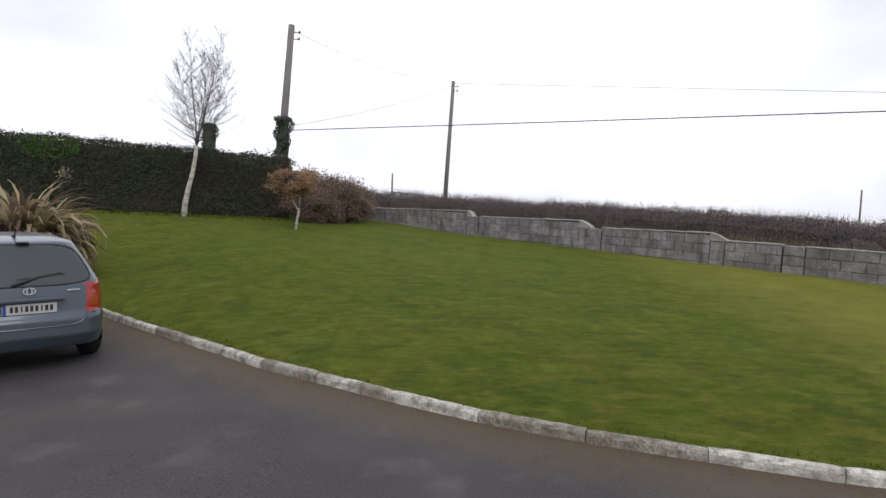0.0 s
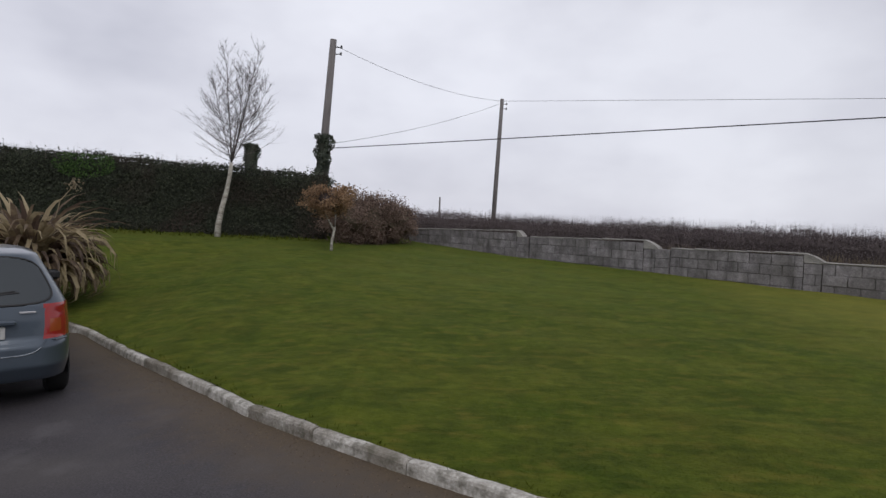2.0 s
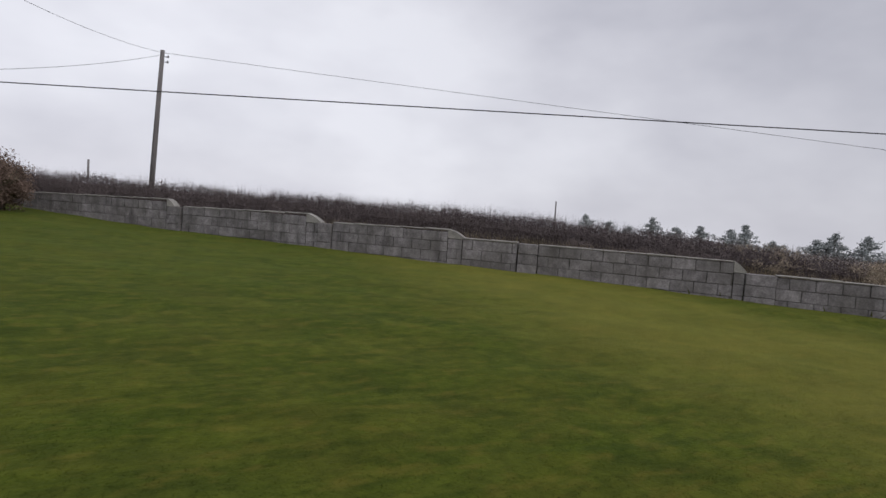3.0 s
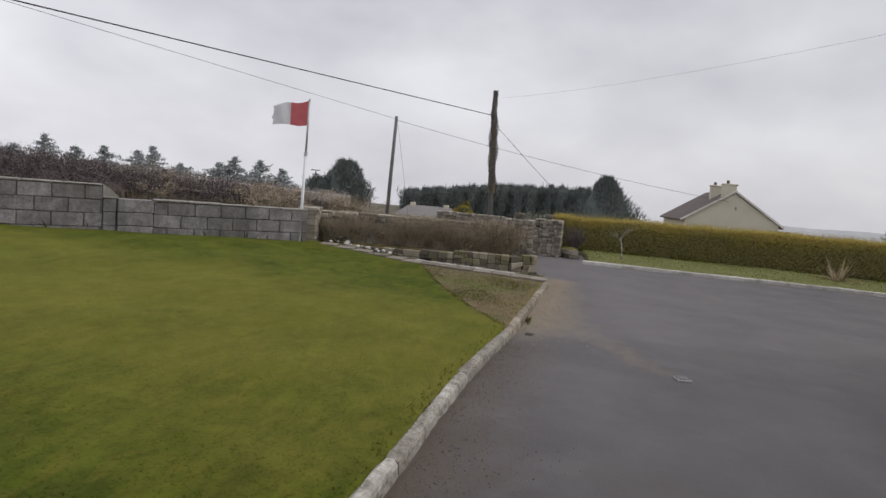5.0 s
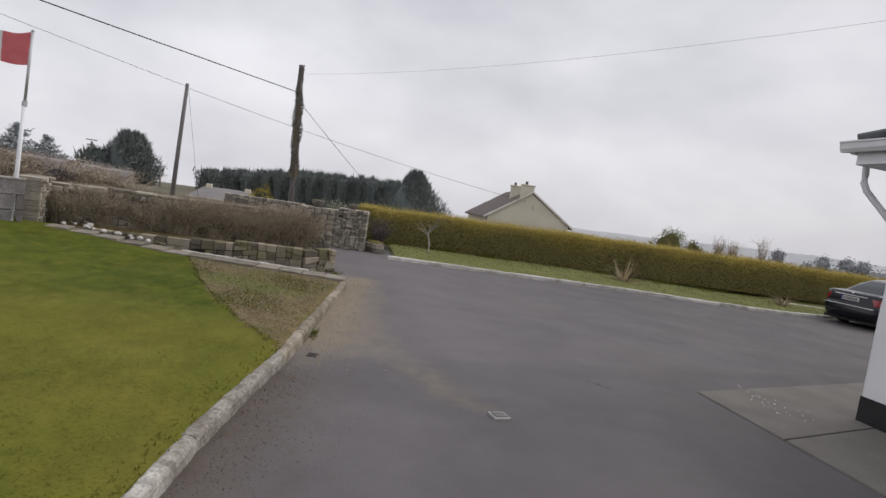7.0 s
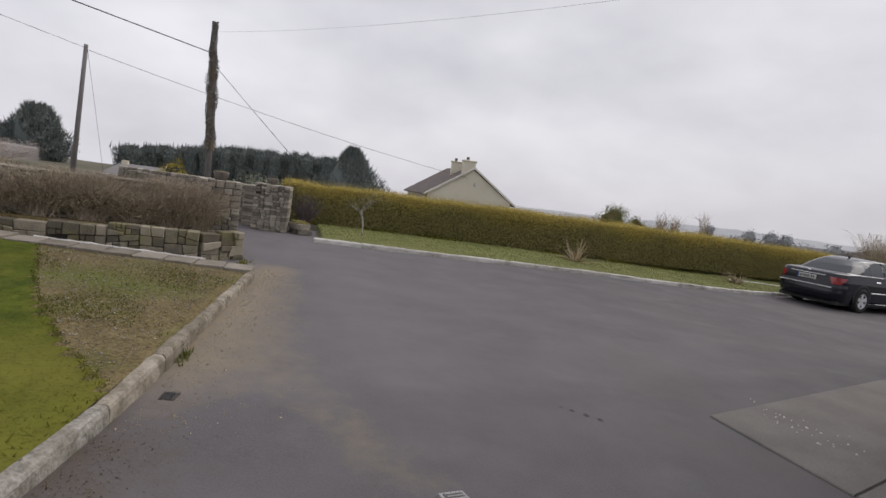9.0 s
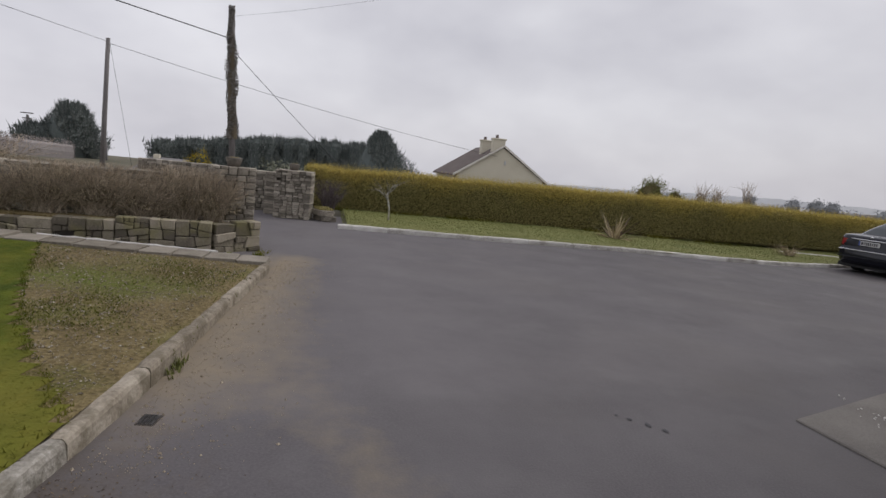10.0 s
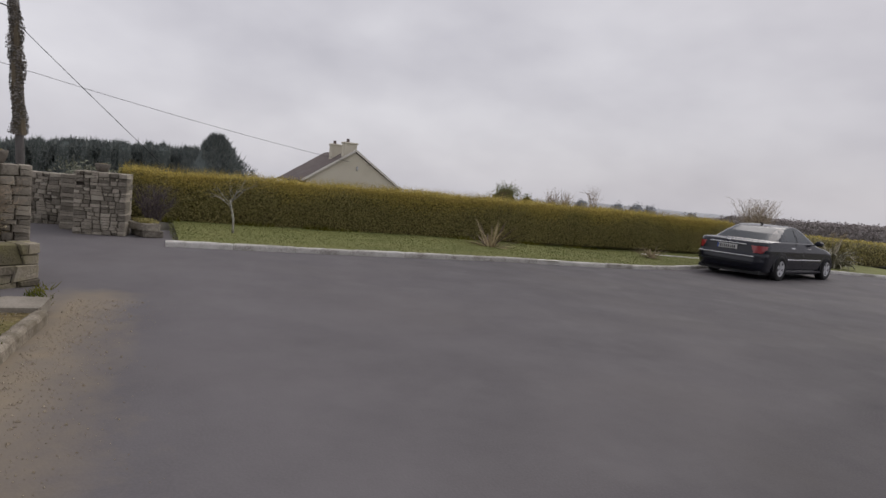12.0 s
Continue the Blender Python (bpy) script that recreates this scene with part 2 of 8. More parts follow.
BLOCK = material("weathered_concrete_block", [(0.1142, 0.1062, 0.1075), (0.2218, 0.2083, 0.2124), (0.3696, 0.3494, 0.3521)], 7.0, 32, 0.93, 0.6, per_object=0.17, spec=0.2)
STONE_JOINT = material("earthy_stone_mortar", [(0.03, 0.027, 0.022), (0.05, 0.044, 0.036), (0.075, 0.066, 0.055)], 6.0, 70, 0.95, 0.4, spec=0.1)
patchy(BLOCK, (0.1, 0.094, 0.082), 1.6, 0.5)
patchy(BLOCK, (0.075, 0.07, 0.066), 2.4, 0.6, 3.0, (1.6, 1.6, 0.3), 0.48, 0.68)
JOINT = material("dark_mortar", [(0.0968, 0.0909, 0.0847), (0.1452, 0.1355, 0.1272), (0.1936, 0.1815, 0.1694)], 6.0, 70, 0.95, 0.4, spec=0.1)
CAPPING = material("pale_mortar_capping", [(0.14, 0.13, 0.12), (0.27, 0.26, 0.24), (0.38, 0.36, 0.33)], 4.0, 50, 0.92, 0.5, spec=0.2)
STONE = material("rough_limestone", [(0.1456, 0.1299, 0.1053), (0.2296, 0.2061, 0.168), (0.3136, 0.2822, 0.2296), (0.4144, 0.3752, 0.308)], 5.0, 50, 0.92, 0.6, per_object=0.42, spec=0.2, coords="object", distance=0.02)
FLAG = material("mossy_paving_stone", [(0.12, 0.104, 0.08), (0.2, 0.178, 0.142), (0.27, 0.242, 0.2)], 5.0, 60, 0.9, 0.4, per_object=0.25)
CONCRETE = material("footpath_concrete", [(0.105, 0.096, 0.087), (0.15, 0.139, 0.126), (0.205, 0.19, 0.173)], 1.6, 90, 0.9, 0.35, spec=0.25)
GRAVEL_EARTH = material("stony_earth", [(0.0584, 0.0444, 0.0192), (0.146, 0.1125, 0.0522), (0.2531, 0.203, 0.1061)], 3.5, 30, 0.95, 0.9, spec=0.15, distance=0.03, fine_mix=0.65)
overlay(GRAVEL_EARTH, "moss", (0.105, 0.12, 0.026), 0.3, 0.75, 3.0)
PEBBLE = material("gravel_stones", [(0.12, 0.1, 0.07), (0.18, 0.15, 0.108), (0.24, 0.21, 0.158), (0.36, 0.325, 0.26)], 6.0, 60, 0.9, 0.3, island=0.75)
LITTER = material("leaf_litter", [(0.05, 0.034, 0.02), (0.1, 0.07, 0.042), (0.18, 0.135, 0.085)], 6.0, 60, 0.9, 0, island=0.8)
SAND_GRIT = material("sandy_grit", [(0.2, 0.165, 0.12), (0.27, 0.225, 0.165), (0.36, 0.31, 0.24)], 6.0, 60, 0.9, 0.2, island=0.6)
WHITE_STONE = material("white_rockery_stone", [(0.4, 0.38, 0.34), (0.6, 0.58, 0.54), (0.72, 0.7, 0.66)], 9.0, 60, 0.85, 0.5, coords="object")
RENDER = material("white_painted_render", [(0.66, 0.66, 0.67), (0.72, 0.72, 0.73), (0.77, 0.77, 0.78)], 2.0, 160, 0.8, 0.25, spec=0.3)
PLINTH = material("black_plinth_paint", [(0.008, 0.008, 0.009), (0.014, 0.014, 0.015), (0.022, 0.022, 0.023)], 5.0, 90, 0.6, 0.3)
UPVC = material("white_upvc", [(0.6, 0.61, 0.63), (0.7, 0.71, 0.73), (0.76, 0.77, 0.79)], 3.0, 40, 0.4, 0.05)
TILE = material("grey_roof_tile", [(0.05, 0.053, 0.055), (0.085, 0.088, 0.09), (0.12, 0.122, 0.122)], 4.0, 70, 0.85, 0.4, per_object=0.25)
CREAM = material("cream_render", [(0.5, 0.46, 0.36), (0.58, 0.54, 0.43), (0.63, 0.59, 0.48)], 1.0, 40, 0.9, 0.2)
SLATE = material("brown_slate", [(0.07, 0.055, 0.05), (0.115, 0.092, 0.083), (0.15, 0.125, 0.11)], 1.5, 25, 0.85, 0.3)
POLE_WOOD = material("weathered_pole", [(0.09, 0.084, 0.0825), (0.1613, 0.15, 0.147), (0.2325, 0.2198, 0.216)], 3.0, 40, 0.9, 0.5, stretch=(3, 3, 0.3))
GALV = material("galvanised_steel", [(0.35, 0.35, 0.36), (0.45, 0.45, 0.46), (0.55, 0.55, 0.56)], 4.0, 50, 0.5, 0.1, metal=0.4)
CABLE = material("black_cable", [(0.012, 0.012, 0.013), (0.018, 0.018, 0.02), (0.028, 0.028, 0.03)], 3.0, 30, 0.7, 0)
BIRCH = material("birch_bark", [(0.06, 0.05, 0.04), (0.38, 0.36, 0.31), (0.6, 0.58, 0.52)], 5.0, 20, 0.85, 0.4, stretch=(1, 1, 2.5))
TWIG = material("pale_twigs", [(0.05, 0.04, 0.037), (0.085, 0.07, 0.064), (0.12, 0.102, 0.092)], 6.0, 30, 0.9, 0)
BROWN_TWIG = material("brown_twigs", [(0.07, 0.0565, 0.0581), (0.1136, 0.0925, 0.0926), (0.1666, 0.1375, 0.1336)], 5.0, 30, 0.92, 0, island=0.6)
DRY_TWIG = material("dry_brown_twigs", [(0.204, 0.1656, 0.1224), (0.336, 0.276, 0.204), (0.468, 0.39, 0.288)], 5.0, 30, 0.92, 0, island=0.6)
# Core tones, here and below: inner shade of foliage given as a dark colour.
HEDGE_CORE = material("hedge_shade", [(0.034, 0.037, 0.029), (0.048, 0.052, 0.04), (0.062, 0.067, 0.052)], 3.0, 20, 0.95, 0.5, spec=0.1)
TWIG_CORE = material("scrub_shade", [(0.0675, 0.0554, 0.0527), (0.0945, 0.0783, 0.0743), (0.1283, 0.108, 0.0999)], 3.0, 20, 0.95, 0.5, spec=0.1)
DARK_LEAF = material("dark_hedge_leaf", [(0.032, 0.038, 0.027), (0.05, 0.059, 0.04), (0.078, 0.09, 0.058)], 0.8, 9, 0.75, 0, island=0.7, spec=0.25)
patchy(DARK_LEAF, (0.07, 0.052, 0.044), 0.55, 0.75, 2.0, (1, 1, 1.4), 0.46, 0.62)
BRIGHT_LEAF = material("ivy_leaf", [(0.04, 0.085, 0.02), (0.07, 0.14, 0.03), (0.1, 0.19, 0.045)], 1.0, 9, 0.5, 0, island=0.6)
IVY_LEAF = material("dusty_ivy_leaf", [(0.026, 0.036, 0.024), (0.05, 0.064, 0.042), (0.085, 0.102, 0.068)], 1.0, 9, 0.55, 0, island=0.6)
GOLD_LEAF = material("golden_privet_leaf", [(0.336, 0.28, 0.0784), (0.4928, 0.4032, 0.112), (0.6496, 0.5264, 0.1568)], 0.7, 8, 0.6, 0, island=0.7)
OLIVE_LEAF = material("olive_privet_leaf", [(0.2281, 0.208, 0.0805), (0.3489, 0.3087, 0.1208), (0.4697, 0.4093, 0.1678)], 0.7, 8, 0.6, 0, island=0.7)
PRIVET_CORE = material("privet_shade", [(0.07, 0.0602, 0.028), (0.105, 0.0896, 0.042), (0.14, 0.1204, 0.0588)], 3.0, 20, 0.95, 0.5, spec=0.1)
SHRUB_LEAF = material("withered_shrub_leaf", [(0.1725, 0.1437, 0.0966), (0.3047, 0.2553, 0.1725), (0.437, 0.368, 0.2472)], 1.4, 9, 0.9, 0, island=0.7)
BARGE = material("cream_barge_board", [(0.6, 0.57, 0.5), (0.66, 0.63, 0.56), (0.72, 0.69, 0.62)], 2.0, 40, 0.6, 0.05)
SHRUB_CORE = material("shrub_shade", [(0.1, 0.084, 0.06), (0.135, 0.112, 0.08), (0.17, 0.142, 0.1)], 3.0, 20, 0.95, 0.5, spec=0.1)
SILVER_LEAF = material("silver_green_leaf", [(0.14, 0.15, 0.1), (0.2, 0.21, 0.15), (0.27, 0.28, 0.21)], 1.4, 9, 0.85, 0, island=0.7)
# Olive tone takes in light on the stone tops besides the stones' own colour.
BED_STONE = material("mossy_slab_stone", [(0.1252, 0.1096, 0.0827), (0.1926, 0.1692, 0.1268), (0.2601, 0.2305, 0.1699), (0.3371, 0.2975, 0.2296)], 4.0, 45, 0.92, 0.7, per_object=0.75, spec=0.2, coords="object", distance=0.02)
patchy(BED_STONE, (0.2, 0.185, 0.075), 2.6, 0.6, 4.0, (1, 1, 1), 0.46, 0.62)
DRY_IVY = material("dry_ivy_stems", [(0.1, 0.09, 0.079), (0.16, 0.146, 0.13), (0.22, 0.2, 0.178)], 1.4, 9, 0.9, 0, island=0.7)
# Distance haze is mixed into the base colours of these three.
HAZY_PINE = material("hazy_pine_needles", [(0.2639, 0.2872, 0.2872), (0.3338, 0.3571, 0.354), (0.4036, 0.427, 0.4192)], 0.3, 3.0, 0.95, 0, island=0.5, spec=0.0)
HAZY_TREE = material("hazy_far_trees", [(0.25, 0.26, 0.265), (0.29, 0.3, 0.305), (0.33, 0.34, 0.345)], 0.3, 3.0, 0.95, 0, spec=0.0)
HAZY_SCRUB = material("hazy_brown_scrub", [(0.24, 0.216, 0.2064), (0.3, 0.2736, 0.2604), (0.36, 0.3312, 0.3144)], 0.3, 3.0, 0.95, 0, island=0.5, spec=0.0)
BRONZE_LEAF = material("bronze_leaf", [(0.2, 0.125, 0.075), (0.3, 0.19, 0.11), (0.4, 0.27, 0.16)], 1.0, 9, 0.75, 0, island=0.7)
BEECH_LEAF = material("copper_beech_leaf", [(0.15, 0.108, 0.0888), (0.216, 0.156, 0.126), (0.288, 0.21, 0.168)], 1.0, 9, 0.8, 0, island=0.7)
FLAX_LEAF = material("striped_flax_leaf", [(0.1118, 0.0779, 0.0585), (0.2064, 0.1517, 0.0975), (0.3096, 0.2501, 0.1425), (0.43, 0.3526, 0.2175)], 2.0, 12, 0.6, 0, per_object=0.8)
GREY_FLAX = material("grey_green_flax", [(0.12, 0.115, 0.075), (0.2, 0.19, 0.13), (0.3, 0.28, 0.2)], 2.0, 12, 0.6, 0, per_object=0.7)
STRAW = material("dry_grass", [(0.18, 0.145, 0.095), (0.28, 0.23, 0.15), (0.38, 0.32, 0.21)], 1.0, 9, 0.9, 0, island=0.6)
# Grey-green paled by distance haze, put into needle and core colours alike.
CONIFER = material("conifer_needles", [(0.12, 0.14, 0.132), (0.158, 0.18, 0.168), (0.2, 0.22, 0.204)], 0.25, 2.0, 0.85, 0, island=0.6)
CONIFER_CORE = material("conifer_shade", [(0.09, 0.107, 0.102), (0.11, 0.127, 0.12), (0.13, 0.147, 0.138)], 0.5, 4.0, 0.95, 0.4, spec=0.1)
GORSE = material("yellow_gorse", [(0.2, 0.15, 0.01), (0.38, 0.28, 0.012), (0.5, 0.38, 0.02)], 1.0, 6, 0.8, 0, island=0.6)
# Wood and hill are paled the same way, with haze in the base colour.
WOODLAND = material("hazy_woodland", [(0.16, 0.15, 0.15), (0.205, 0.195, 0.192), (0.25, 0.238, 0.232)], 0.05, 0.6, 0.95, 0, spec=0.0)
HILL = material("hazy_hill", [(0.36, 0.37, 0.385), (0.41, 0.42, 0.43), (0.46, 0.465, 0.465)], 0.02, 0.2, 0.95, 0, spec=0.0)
BARK = material("grey_bark", [(0.07, 0.06, 0.05), (0.14, 0.125, 0.105), (0.21, 0.19, 0.165)], 5.0, 40, 0.9, 0.4)
FLAG_RED = material("red_flag_cloth", [(0.475, 0.1152, 0.128), (0.5938, 0.1536, 0.1664), (0.665, 0.2176, 0.2176)], 4.0, 90, 0.85, 0.1)
FLAG_WHITE = material("white_flag_cloth", [(0.605, 0.605, 0.627), (0.715, 0.715, 0.737), (0.792, 0.792, 0.814)], 4.0, 90, 0.85, 0.1)
IRON = material("rusty_iron", [(0.02, 0.018, 0.016), (0.045, 0.038, 0.032), (0.08, 0.065, 0.052)], 12.0, 90, 0.75, 0.4, metal=0.3)
STEEL_LID = material("scuffed_steel_lid", [(0.2, 0.19, 0.18), (0.32, 0.31, 0.3), (0.45, 0.44, 0.43)], 10.0, 80, 0.55, 0.3, metal=0.3)


GRATE_GREY = material("worn_iron_lid", [(0.08, 0.075, 0.072), (0.13, 0.125, 0.12), (0.19, 0.18, 0.175)], 14.0, 90, 0.7, 0.4, metal=0.2)


def translucent(m, share):
    """Lets light through thin leaves and blades."""
    t = m.node_tree
    p = t.nodes["Principled BSDF"]
    tr = t.nodes.new("ShaderNodeBsdfTranslucent")
    t.links.new(p.inputs["Base Color"].links[0].from_socket, tr.inputs["Color"])
    mx = t.nodes.new("ShaderNodeMixShader")
    mx.inputs[0].default_value = share
    t.links.new(p.outputs[0], mx.inputs[1])
    t.links.new(tr.outputs[0], mx.inputs[2])
    t.links.new(mx.outputs[0], t.nodes["Material Output"].inputs["Surface"])


for leafy in (BLADE, GOLD_LEAF, OLIVE_LEAF, BRONZE_LEAF, BEECH_LEAF, FLAX_LEAF, STRAW, GORSE, BRIGHT_LEAF):
    translucent(leafy, 0.45)
for leafy in (DARK_LEAF, IVY_LEAF, CONIFER):
    translucent(leafy, 0.25)


for fabric in (FLAG_RED, FLAG_WHITE):
    translucent(fabric, 0.6)


def car_paint(name, colour, rough=0.25, coat=0.6, metal=0.35):
    m = material(name, [tuple(v * 0.9 for v in colour), colour, tuple(v * 1.08 for v in colour)], 1.2, 400, rough, 0, metal=metal, fine_mix=0.3)
    m.node_tree.nodes["Principled BSDF"].inputs["Coat Weight"].default_value = coat
    return m


BLUE_PAINT = car_paint("grey_blue_paint", (0.062, 0.08, 0.102), 0.3)
BLACK_PAINT = car_paint("black_paint", (0.011, 0.012, 0.018), 0.12, 0.2, 0.0)
BLACK_PAINT.node_tree.nodes["Principled BSDF"].inputs["Specular IOR Level"].default_value = 0.28
GLASS = car_paint("tinted_glass", (0.056, 0.063, 0.068), 0.18, 0.0, 0.0)
GLASS.node_tree.nodes["Principled BSDF"].inputs["Specular IOR Level"].default_value = 0.2
PLASTIC = material("black_plastic", [(0.01, 0.01, 0.011), (0.016, 0.016, 0.017), (0.024, 0.024, 0.025)], 5.0, 120, 0.6, 0.1)
RUBBER = material("tyre_rubber", [(0.008, 0.008, 0.008), (0.014, 0.014, 0.014), (0.022, 0.021, 0.02)], 5.0, 120, 0.85, 0.2)
ALLOY = material("alloy_wheel", [(0.5, 0.5, 0.51), (0.6, 0.6, 0.61), (0.68, 0.68, 0.69)], 5.0, 60, 0.4, 0, metal=0.3)
CHROME = material("bright_chrome", [(0.66, 0.66, 0.671), (0.748, 0.748, 0.759), (0.825, 0.825, 0.836)], 5.0, 60, 0.25, 0, metal=0.6)
RED_LENS = car_paint("red_lamp_lens", (0.28, 0.015, 0.013), 0.15, 0.7, 0.0)
DARK_RED_LENS = car_paint("dark_red_lamp_lens", (0.26, 0.022, 0.026), 0.12, 0.7, 0.0)
AMBER_LENS = car_paint("amber_lamp_lens", (0.3, 0.06, 0.015), 0.15, 0.7, 0.0)
PLATE = material("white_plate", [(0.4125, 0.4125, 0.3975), (0.465, 0.465, 0.45), (0.495, 0.495, 0.48)], 5.0, 60, 0.45, 0)
INK = material("dark_ink", [(0.015, 0.015, 0.018), (0.02, 0.02, 0.024), (0.03, 0.03, 0.034)], 5.0, 60, 0.6, 0)
PLATE_BLUE = material("blue_plate_band", [(0.02, 0.05, 0.2), (0.025, 0.06, 0.25), (0.03, 0.07, 0.3)], 5.0, 60, 0.5, 0)

# ---------------------------------------------------------------- mesh helpers
rng = np.random.default_rng(7)


class Geo:
    """Collects vertices and faces for one mesh."""

    def __init__(self):
        self.v, self.f, self.n = [], [], 0

    def add(self, verts, faces):
        verts = np.asarray(verts, float).reshape(-1, 3)
        self.v.append(verts)
        self.f.extend([tuple(int(i) + self.n for i in face) for face in faces])
        self.n += len(verts)
        return self

    def quads(self, corners):
        """corners: an array (n, 4, 3)."""
        corners = np.asarray(corners, float)
        k = len(corners)
        idx = (np.arange(k * 4).reshape(k, 4) + self.n).tolist()
        self.v.append(corners.reshape(-1, 3))
        self.f.extend(idx)
        self.n += 4 * k
        return self

    def tris(self, corners):
        corners = np.asarray(corners, float)
        k = len(corners)
        idx = (np.arange(k * 3).reshape(k, 3) + self.n).tolist()
        self.v.append(corners.reshape(-1, 3))
        self.f.extend(idx)
        self.n += 3 * k
        return self

    def box(self, centre, size, yaw=0.0, chamfer=0.0, taper=1.0):
        sx, sy, sz = (s / 2 for s in size)
        c = min(chamfer, sx * 0.9, sy * 0.9, sz * 0.9)
        rings = []
        for z, inset in ((-sz, c), (-sz + c, 0), (sz - c, 0), (sz, c)) if c else ((-sz, 0), (sz, 0)):
            k = taper if z > 0 else 1.0
            x, y = (sx - inset) * k, (sy - inset) * k
            q = c if c else 0
            rings.append([(x - q, -y, z), (x, -y + q, z), (x, y - q, z), (x - q, y, z), (-x + q, y, z), (-x, y - q, z), (-x, -y + q, z), (-x + q, -y, z)] if c else [(x, -y, z), (x, y, z), (-x, y, z), (-x, -y, z)])
        k = len(rings[0])
        v = np.array(rings).reshape(-1, 3)
        co, si = math.cos(yaw), math.sin(yaw)
        v = np.stack([v[:, 0] * co - v[:, 1] * si, v[:, 0] * si + v[:, 1] * co, v[:, 2]], 1) + np.asarray(centre)
        f = [tuple(range(k))[::-1], tuple(range(len(v) - k, len(v)))]
        for r in range(len(rings) - 1):
            for i in range(k):
                j = (i + 1) % k
                f.append((r * k + i, r * k + j, r * k + k + j, r * k + k + i))
        return self.add(v, f)

    def tube(self, points, radii, sides=6, caps=True):
        points = [Vector(p) for p in points]
        verts, faces = [], []
        for i, p in enumerate(points):
            d = (points[min(i + 1, len(points) - 1)] - points[max(i - 1, 0)]).normalized()
            side = d.cross(Vector((0, 0, 1)))
            side = Vector((1, 0, 0)) if side.length < 1e-3 else side.normalized()
            up = side.cross(d)
            r = radii[i] if hasattr(radii, "__len__") else radii
            for k in range(sides):
                a = 2 * math.pi * k / sides
                verts.append(p + (side * math.cos(a) + up * math.sin(a)) * r)
        for i in range(len(points) - 1):
            for k in range(sides):
                j = (k + 1) % sides
                faces.append((i * sides + k, i * sides + j, (i + 1) * sides + j, (i + 1) * sides + k))
        if caps:
            faces += [tuple(range(sides))[::-1], tuple(range(len(verts) - sides, len(verts)))]
        return self.add([tuple(v) for v in verts], faces)

    def mesh(self, name, mat, smooth=False):
        me = bpy.data.meshes.new(name)
        v = np.concatenate(self.v) if self.v else np.zeros((0, 3))
        me.from_pydata(v.tolist(), [], self.f)
        me.materials.append(mat)
        if smooth:
            me.polygons.foreach_set("use_smooth", [True] * len(me.polygons))
        return me

    def ob(self, name, mat, parent=None, label="", smooth=False):
        return part(name, self.mesh(name, mat, smooth), parent, label)


def part(name, me, parent=None, label=""):
    o = new(name, me)
    if parent is not None:
        o.parent = parent
    if label:
        o["label"] = label
    return o


def thing(name, label, category, at=(0, 0, 0), yaw=0.0, group="", kind=""):
    """An Empty that carries the parts of a thing."""
    o = new(name)
    o.matrix_world = Matrix.Translation(at) @ Matrix.Rotation(yaw, 4, "Z")
    return tagged(o, label, category, group, kind)


def place(mesh_data, name, parent, matrix):
    o = new(name, mesh_data)
    o.parent = parent
    o.matrix_basis = matrix
    return o


def leaf_quads(centres, normals, length, width, spread=0.9):
    """Small folded leaves facing roughly along the given normals."""
    k = len(centres)
    nrm = normals + rng.normal(0, spread, (k, 3))
    nrm /= np.linalg.norm(nrm, axis=1, keepdims=True) + 1e-9
    side = np.cross(nrm, rng.normal(0, 1, (k, 3)))
    side /= np.linalg.norm(side, axis=1, keepdims=True) + 1e-9
    along = np.cross(nrm, side)
    ln = (length * rng.uniform(0.6, 1.3, k))[:, None]
    wd = (width * rng.uniform(0.6, 1.3, k))[:, None]
    return np.stack([centres - along * ln / 2, centres + side * wd / 2 + nrm * wd * 0.15, centres + along * ln / 2, centres - side * wd / 2 + nrm * wd * 0.15], 1)


def sticks(starts, ends, width):
    """Thin three-sided twigs from starts to ends."""
    starts, ends = np.asarray(starts, float), np.asarray(ends, float)
    d = ends - starts
    a = np.cross(d, rng.normal(0, 1, d.shape))
    a /= np.linalg.norm(a, axis=1, keepdims=True) + 1e-9
    b = np.cross(d, a)
    b /= np.linalg.norm(b, axis=1, keepdims=True) + 1e-9
    w = np.broadcast_to(np.asarray(width, float), (len(d),))[:, None]
    p = [starts + a * w, starts + (-0.5 * a + 0.87 * b) * w, starts + (-0.5 * a - 0.87 * b) * w]
    return np.concatenate([np.stack([p[0], p[1], ends], 1), np.stack([p[1], p[2], ends], 1), np.stack([p[2], p[0], ends], 1)])


def spline(points, step):
    """Points every step metres along a smooth curve through the given ones."""
    p = np.asarray(points, float)
    q = np.vstack([2 * p[0] - p[1], p, 2 * p[-1] - p[-2]])
    out = []
    for i in range(1, len(q) - 2):
        for t in np.linspace(0, 1, 20, endpoint=False):
            a, b, c, d = q[i - 1], q[i], q[i + 1], q[i + 2]
            out.append(0.5 * (2 * b + (c - a) * t + (2 * a - 5 * b + 4 * c - d) * t * t + (3 * b - a - 3 * c + d) * t**3))
    out.append(p[-1])
    out = np.array(out)
    s = np.r_[0, np.cumsum(np.linalg.norm(np.diff(out, axis=0), axis=1))]
    k = max(1, round(s[-1] / step))
    at = np.linspace(0, s[-1], k + 1)
    return np.stack([np.interp(at, s, out[:, j]) for j in range(p.shape[1])], 1)


